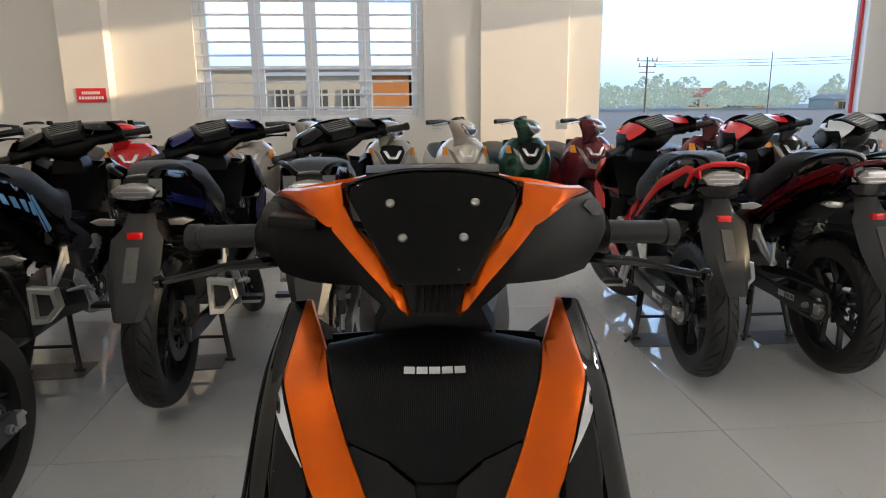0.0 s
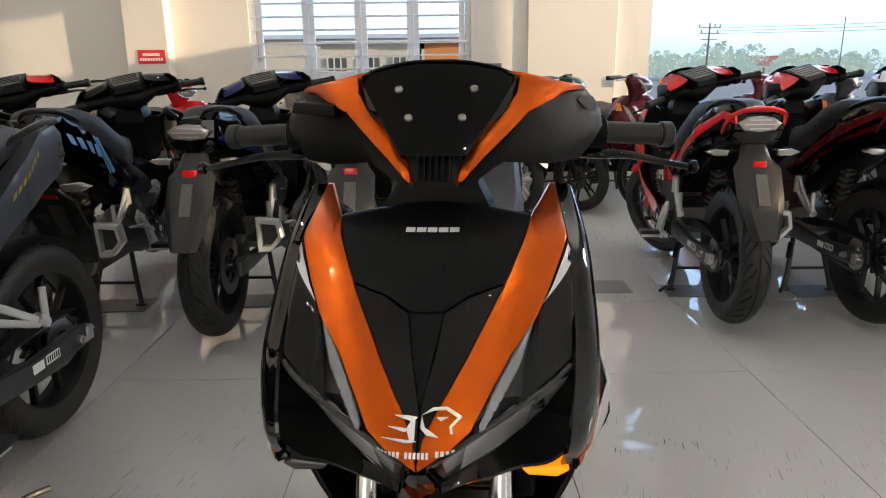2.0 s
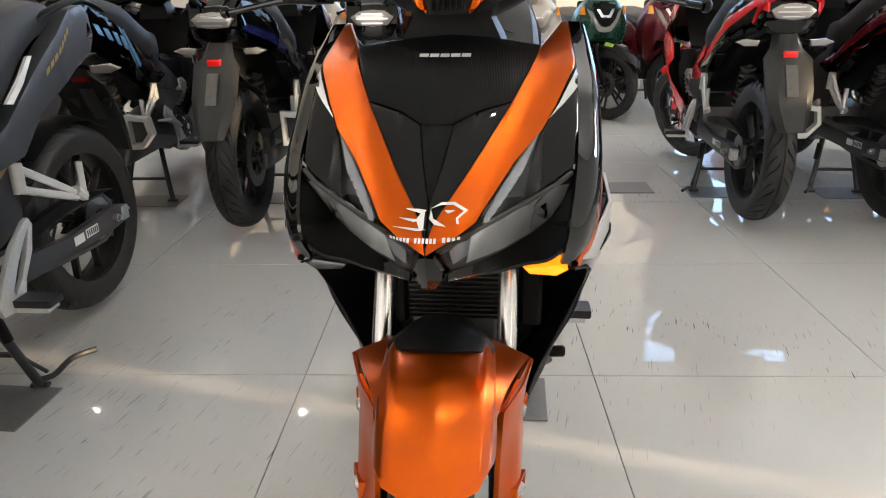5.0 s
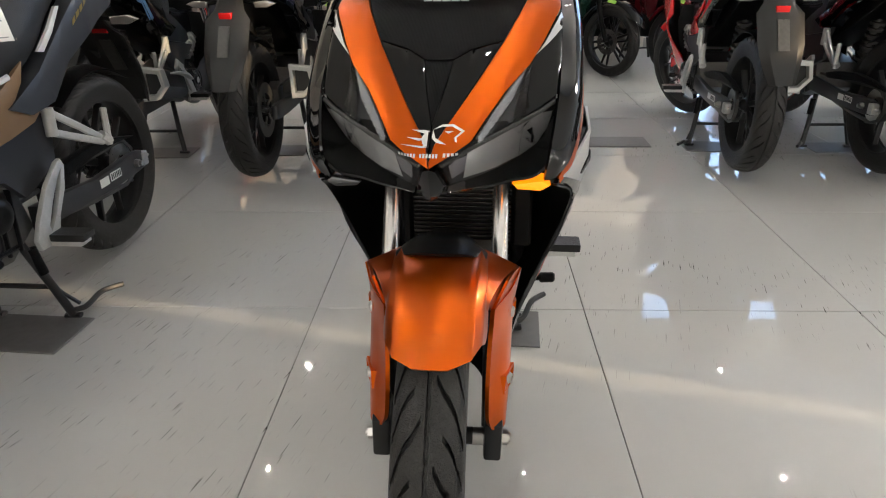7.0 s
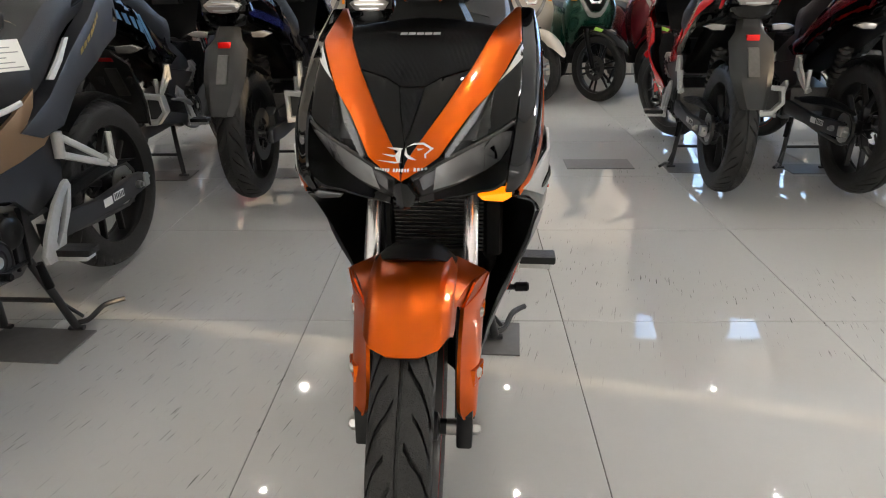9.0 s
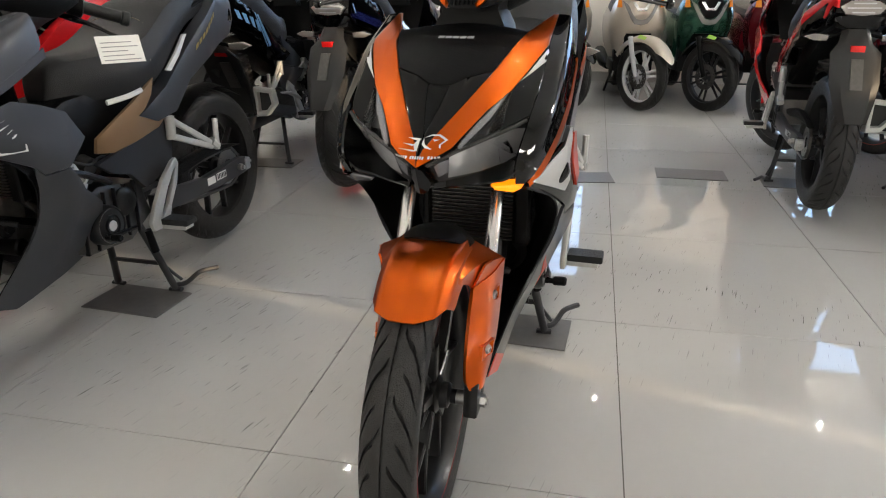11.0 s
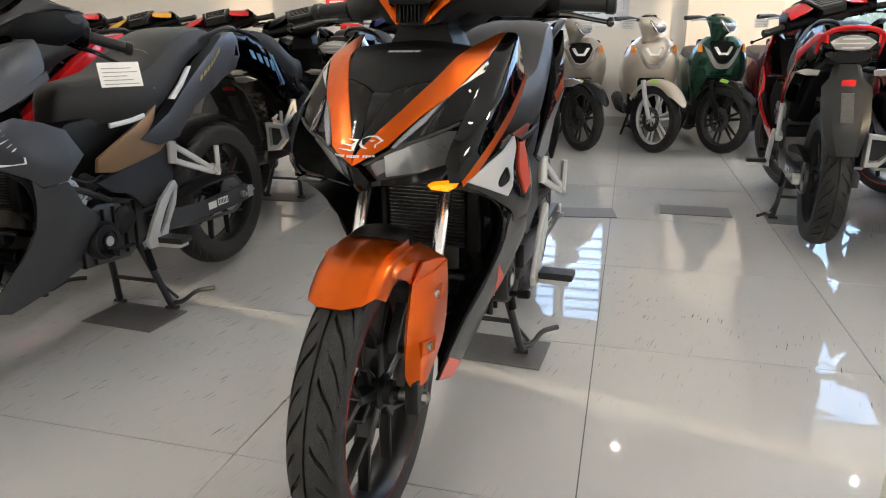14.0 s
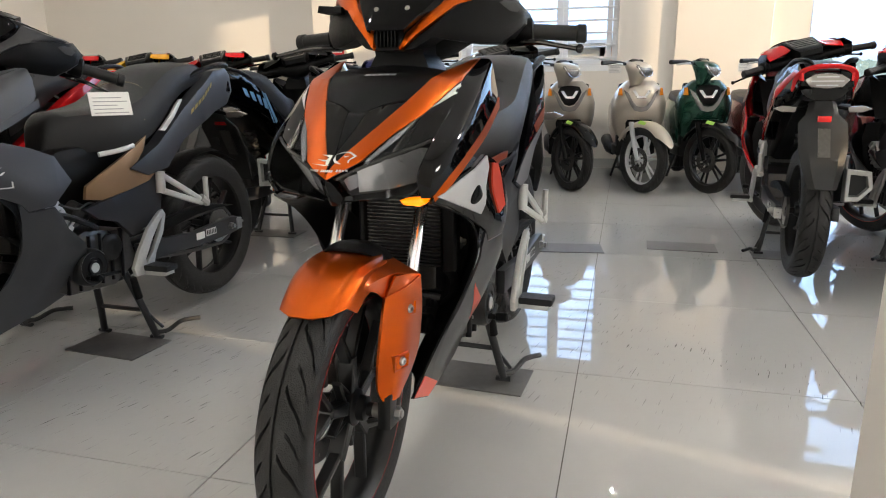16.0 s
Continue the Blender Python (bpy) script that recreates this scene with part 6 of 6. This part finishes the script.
for x, y, a in ((0.04, 0.695, -4), (-1.27, 0.64, -4), (-1.99, 0.72, -4), (-1.63, 2.45, 2), (-1.03, 2.49, 2), (-0.43, 2.50, 1), (1.28, 2.55, -4), (1.92, 2.52, 0), (2.58, 2.54, 0), (-2.22, 2.46, 1), (-2.8, 2.46, 1), (-3.38, 2.46, 1)):
    pad(x, y, 0.30, 0.19, a, "dark steel pad under a motorcycle stand")
for x, y, a in ((0.17, 2.47, 8), (0.78, 2.645, -1)):
    pad(x, y, 0.37, 0.2, a, "empty dark steel pad on the floor")

sign = tagged(part("wall_sign", boxed((-0.135, -0.006, -0.066), (0.135, 0.0, 0.066), 0.001), M["red_sign"]), "small red sign with two lines of white bars", "sign")
sign.location = (-2.845, Y1 - 0.172, 1.305)
for k, (w, z) in enumerate(((0.17, 0.022), (0.23, -0.024))):
    part("text_bar", joined(*[boxed((-w / 2 + w / 9 * i, -0.0075, z - 0.013), (-w / 2 + w / 9 * (i + 0.72), -0.0058, z + 0.013)) for i in range(9)]), M["white"], sign)


def price_tag(m, label):
    base = part("price_tag", boxed((-0.055, -0.0008, -0.075), (0.055, 0.0008, 0.0), 0.0004), M["label_white"])
    base.matrix_world = m
    tagged(base, label, "tag", "paper tags")
    for k in range(5):
        part("text_bar", boxed((-0.046, -0.0013, -0.068 + 0.012 * k), (0.046 - 0.014 * (k % 3), -0.0009, -0.0655 + 0.012 * k)), M["faded_ink"], base)
        part("text_bar", boxed((-0.046, 0.0009, -0.068 + 0.012 * k), (0.046 - 0.014 * (k % 3), 0.0013, -0.0655 + 0.012 * k)), M["faded_ink"], base)
    return base


price_tag(Matrix.Translation((-1.035, 0.475, 0.885)) @ pose(0, 0, 0, -28, 0, 50), "white paper tag with dark lines hung on a brake lever")
for x, y in ((0.33, 4.78), (1.36, 4.86)):
    price_tag(pose(x, y, 1.06, 0, 0, 10), "white paper tag hung on a scooter handlebar")

lampm = bpy.data.materials.new("led_glow")
lampm.use_nodes = True
principled(lampm).inputs["Emission Color"].default_value = (1.0, 0.97, 0.92, 1)
principled(lampm).inputs["Emission Strength"].default_value = 1500.0
M["led"] = lampm
for ix in range(5):
    for iy in range(7):
        x, y = -4.53 + 2.53 * ix, 5.9 - 1.8 * iy
        if x > X1 - 0.3:
            continue
        ring = tagged(part("downlight", lathe([(0.075, 0.0), (0.075, 0.012), (0.05, 0.016), (0.05, 0.004), (0.0005, 0.004)], 24), M["white"]), "round white recessed ceiling downlight", "lamp", "ceiling downlights")
        ring.matrix_world = pose(x, y, H, 0, 90, 0)
        part("led_disc", lathe([(0.019, 0.0125), (0.019, 0.0145), (0.0005, 0.0145)], 20), M["led"], ring)

# ---- windows and what lies outside ----
def glass_mat():
    m = mat("window_glass", (0.96, 0.98, 0.98), 0.0)
    b = principled(m)
    b.inputs["Transmission Weight"].default_value = 1.0
    b.inputs["IOR"].default_value = 1.02
    return m


M["glass"] = glass_mat()


def barred_window():
    x0, x1, z0, z1 = WIN
    win = tagged(part("window_1", joined(boxed((x0, Y1 + 0.04, z0), (x0 + 0.06, Y1 + 0.10, z1), 0.004), boxed((x1 - 0.06, Y1 + 0.04, z0), (x1, Y1 + 0.10, z1), 0.004), boxed((x0 + 0.06, Y1 + 0.04, z1 - 0.06), (x1 - 0.06, Y1 + 0.10, z1), 0.004), boxed((x0 + 0.06, Y1 + 0.04, z0), (x1 - 0.06, Y1 + 0.10, z0 + 0.06), 0.004)), M["white_frame"]), "white framed window with four casements and bars", kind="structure")
    w = (x1 - x0 - 0.12) / 4
    for k in range(4):
        a, b = x0 + 0.06 + w * k, x0 + 0.06 + w * (k + 1)
        part("casement_frame", joined(boxed((a + 0.004, Y1 + 0.045, z0 + 0.06), (a + 0.062, Y1 + 0.09, z1 - 0.06), 0.004), boxed((b - 0.062, Y1 + 0.045, z0 + 0.06), (b - 0.004, Y1 + 0.09, z1 - 0.06), 0.004), boxed((a + 0.062, Y1 + 0.045, z1 - 0.12), (b - 0.062, Y1 + 0.09, z1 - 0.06), 0.004), boxed((a + 0.062, Y1 + 0.045, z0 + 0.06), (b - 0.062, Y1 + 0.09, z0 + 0.12), 0.004)), M["white_frame"], win)
        pane = part("pane", boxed((a + 0.06, Y1 + 0.064, z0 + 0.118), (b - 0.06, Y1 + 0.068, z1 - 0.118)), M["glass"], win, smooth=False)
        pane.visible_shadow = False
    for k in range(10):
        z = z0 + 0.14 + 0.127 * k
        part("bar", boxed((x0 + 0.02, Y1 + 0.015, z - 0.011), (x1 - 0.02, Y1 + 0.028, z + 0.011), 0.002), M["white_frame"], win)
    for k in (1, 2, 3):
        part("bar", boxed((x0 + 0.06 + w * k - 0.012, Y1 + 0.002, z0 + 0.02), (x0 + 0.06 + w * k + 0.012, Y1 + 0.014, z1 - 0.02), 0.002), M["white_frame"], win)


barred_window()
x0, x1, z0, z1 = GLS
w2 = tagged(part("window_2", joined(boxed((x0, Y1 + 0.06, z0), (x0 + 0.03, Y1 + 0.12, z1)), boxed((x0 + 0.03, Y1 + 0.06, z1 - 0.03), (x1 - 0.028, Y1 + 0.12, z1)), boxed((x0 + 0.03, Y1 + 0.06, z0), (x1 - 0.028, Y1 + 0.12, z0 + 0.05))), M["white_frame"]), "large plain pane with a red edge trim", kind="structure")
part("edge_trim", boxed((x1 - 0.028, Y1 + 0.085, z0), (x1, Y1 + 0.12, z1), 0.004), M["red_frame"], w2)
pane = part("pane", boxed((x0 + 0.03, Y1 + 0.085, z0 + 0.05), (x1 - 0.028, Y1 + 0.091, z1 - 0.03)), M["glass"], w2, smooth=False)
pane.visible_shadow = False
structure("baseboard", joined(boxed((X0, Y1 - 0.015, 0), (-3.09, Y1 - 0.002, 0.1)), boxed((-2.68, Y1 - 0.015, 0), (0.89, Y1 - 0.002, 0.1)), boxed((1.79, Y1 - 0.015, 0), (X1, Y1 - 0.002, 0.1))), M["tile"], smooth=False)

# sky and distance
skym = bpy.data.materials.new("bright_sky")
skym.use_nodes = True
nt = skym.node_tree
nt.nodes.remove(nt.nodes["Principled BSDF"])
em = nt.nodes.new("ShaderNodeEmission")
tc = nt.nodes.new("ShaderNodeTexCoord")
sep = nt.nodes.new("ShaderNodeSeparateXYZ")
mr = nt.nodes.new("ShaderNodeMapRange")
mr.inputs["From Min"].default_value, mr.inputs["From Max"].default_value = 0.0, 60.0
rampn = nt.nodes.new("ShaderNodeValToRGB")
rampn.color_ramp.elements[0].color = (0.21, 0.28, 0.34, 1)
rampn.color_ramp.elements[0].position, rampn.color_ramp.elements[1].position = 0.3, 0.95
rampn.color_ramp.elements[1].color = (0.42, 0.63, 1.0, 1)
ns = nt.nodes.new("ShaderNodeTexNoise")
ns.inputs["Scale"].default_value = 0.012
addn = nt.nodes.new("ShaderNodeMath")
addn.operation = "MULTIPLY_ADD"
addn.inputs[1].default_value = 0.5
nt.links.new(tc.outputs["Object"], sep.inputs[0])
nt.links.new(tc.outputs["Object"], ns.inputs["Vector"])
nt.links.new(sep.outputs["Z"], mr.inputs["Value"])
nt.links.new(ns.outputs["Fac"], addn.inputs[0])
nt.links.new(mr.outputs[0], addn.inputs[2])
nt.links.new(addn.outputs[0], rampn.inputs["Fac"])
nt.links.new(rampn.outputs["Color"], em.inputs["Color"])
em.inputs["Strength"].default_value = 2.7
nt.links.new(em.outputs[0], nt.nodes["Material Output"].inputs["Surface"])
M["sky"] = skym
bm = bmesh.new()
ring = [(420 * math.sin(radians(a)), 420 * math.cos(radians(a))) for a in range(-70, 71, 5)]
lo, hi = [bm.verts.new((x, y, -20)) for x, y in ring], [bm.verts.new((x, y, 260)) for x, y in ring]
for i in range(len(ring) - 1):
    bm.faces.new([lo[i], lo[i + 1], hi[i + 1], hi[i]])
structure("backdrop", bm, M["sky"], "bright hazy sky")

# distance haze is mixed into this pale bluish leaf colour
M["leaves"] = grain(mat("glowing_foliage", (0.17, 0.215, 0.20), 0.9), 0.35, 0.3)
M["far_wall"] = grain(mat("far_wall", (0.62, 0.63, 0.64), 0.8), 2.0, 0.1)
M["far_orange"] = grain(mat("far_orange_wall", (0.62, 0.28, 0.12), 0.8), 2.0, 0.1)
M["far_roof"] = grain(mat("far_red_roof", (0.5, 0.2, 0.19), 0.7), 1.0, 0.15)
M["far_dark"] = mat("far_window", (0.10, 0.12, 0.14), 0.3)
M["concrete"] = grain(mat("concrete_pole", (0.3, 0.29, 0.28), 0.8), 3.0, 0.1)


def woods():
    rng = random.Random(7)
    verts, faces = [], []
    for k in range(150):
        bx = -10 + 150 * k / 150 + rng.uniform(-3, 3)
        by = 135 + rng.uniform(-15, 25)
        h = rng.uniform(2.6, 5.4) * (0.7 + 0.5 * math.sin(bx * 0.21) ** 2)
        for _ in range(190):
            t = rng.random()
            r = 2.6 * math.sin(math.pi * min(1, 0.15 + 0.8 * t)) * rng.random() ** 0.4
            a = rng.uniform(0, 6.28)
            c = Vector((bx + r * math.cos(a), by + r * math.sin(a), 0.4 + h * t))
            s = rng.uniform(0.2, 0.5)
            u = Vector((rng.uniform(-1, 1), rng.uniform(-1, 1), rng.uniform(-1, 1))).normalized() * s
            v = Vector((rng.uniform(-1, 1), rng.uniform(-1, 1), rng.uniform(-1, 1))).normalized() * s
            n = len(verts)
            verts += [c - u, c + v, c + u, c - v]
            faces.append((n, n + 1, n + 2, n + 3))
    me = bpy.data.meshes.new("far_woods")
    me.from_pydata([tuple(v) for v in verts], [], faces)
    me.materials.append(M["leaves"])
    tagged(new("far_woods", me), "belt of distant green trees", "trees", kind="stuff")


# leaves glow in their own colour, standing in for hazy daylight on them
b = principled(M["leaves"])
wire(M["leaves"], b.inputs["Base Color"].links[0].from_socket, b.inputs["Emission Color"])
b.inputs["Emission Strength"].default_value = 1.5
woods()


def far_house(x, y, w, d, h, rh, wall, roof, label, wins=0):
    b = new("house")
    b.matrix_world = pose(x, y, -0.5 if y < 60 else -1.1)
    tagged(b, label, "house")
    part("wall", boxed((-w / 2, 0, 0), (w / 2, d, h)), wall, b, smooth=False)
    part("roof", prism([(-0.4, h), (d + 0.4, h), (d / 2, h + rh)], "x", -w / 2 - 0.4, w / 2 + 0.4), roof, b, smooth=False)
    for k in range(wins):
        xx = -w / 2 + w * (k + 0.5) / wins
        f = part("window", boxed((xx - w / wins * 0.3, -0.05, h * 0.3), (xx + w / wins * 0.3, 0.02, h * 0.8)), M["far_dark"], b, smooth=False)
        for q in range(3):
            part("glazing_bar", boxed((xx - w / wins * 0.3 + w / wins * 0.2 * q, -0.08, h * 0.3), (xx - w / wins * 0.3 + w / wins * 0.2 * q + 0.06, -0.051, h * 0.8)), M["white_frame"], f, smooth=False)
    return b


far_house(86, 166, 19, 8, 3.6, 2.2, M["far_wall"], M["far_roof"], "distant house with a red tiled roof", 4)
far_house(94, 170, 12, 8, 3.4, 2.0, M["far_orange"], M["far_roof"], "distant orange house with a red roof", 4)
far_house(92, 122, 12, 8, 2.6, 1.0, M["far_wall"], M["far_wall"], "distant pale house among trees", 3)
far_house(-3.0, 30, 4.4, 6, 2.95, 0.3, M["far_wall"], M["far_wall"], "grey building with barred windows across the yard", 3)
far_house(0.25, 29.9, 1.6, 6, 2.95, 0.3, M["far_orange"], M["far_wall"], "orange rendered wall of a building across the yard", 0)
far_house(2.3, 30, 2.2, 6, 2.95, 0.3, M["far_wall"], M["far_wall"], "grey wing of a building across the yard", 2)
far_house(-6.5, 44, 26, 8, 3.9, 0.5, M["far_wall"], M["far_wall"], "long low grey hall behind the yard", 0)

pole = tagged(part("utility_pole", joined(tube([(0, 0, -0.5), (0, 0, 8.4)], [0.22, 0.14], 8), *[boxed((-1.7 + 0.2 * k, -0.1, 7.7 - 0.9 * k), (1.7 - 0.2 * k, 0.1, 7.85 - 0.9 * k)) for k in range(3)], *[boxed((x - 0.08, -0.08, z), (x + 0.08, 0.08, z + 0.45)) for x, z in ((-1.6, 7.85), (0.8, 7.85), (1.6, 7.85), (-1.3, 6.95), (1.3, 6.95))]), M["concrete"]), "concrete power pole with three cross arms", "pole")
pole.location = (43.0, 108, 0)
pole2 = tagged(part("flag_pole", tube([(0, 0, -0.5), (0, 0, 7.0)], [0.09, 0.05], 8), M["concrete"]), "thin pale pole outside", "pole")
pole2.location = (46.5, 78, 0)
for k, (za, zb) in enumerate(((7.6, 9.5), (6.8, 8.3), (7.2, 8.9))):
    tagged(part("power_line", tube([(43.0 + 0.6 * k, 108, za), (70, 95, (za + zb) / 2 - 0.9), (110, 80, zb)], 0.03, 4, n=16), M["ink"]), "dark overhead power line", "cable", "power lines")

# ---- floor tiles ----
def floor_tiles():
    bm = boxed((-TILE / 2 + GAP / 2, -TILE / 2 + GAP / 2, -0.008), (TILE / 2 - GAP / 2, TILE / 2 - GAP / 2, 0.0))
    first = part("tile", bm, M["tile"], floor, smooth=False)
    me = first.data
    i0, i1 = math.floor((X0 + 0.467) / TILE), math.ceil((X1 + 0.467) / TILE)
    j0, j1 = math.floor(Y0 / TILE), math.ceil(Y1 / TILE)
    put = False
    for i in range(i0, i1):
        for j in range(j0, j1):
            ob = new("tile", me) if put else first
            put = True
            ob.parent = floor
            ob.location = (-0.467 + TILE * (i + 0.5), TILE * (j + 0.5), 0)


floor_tiles()
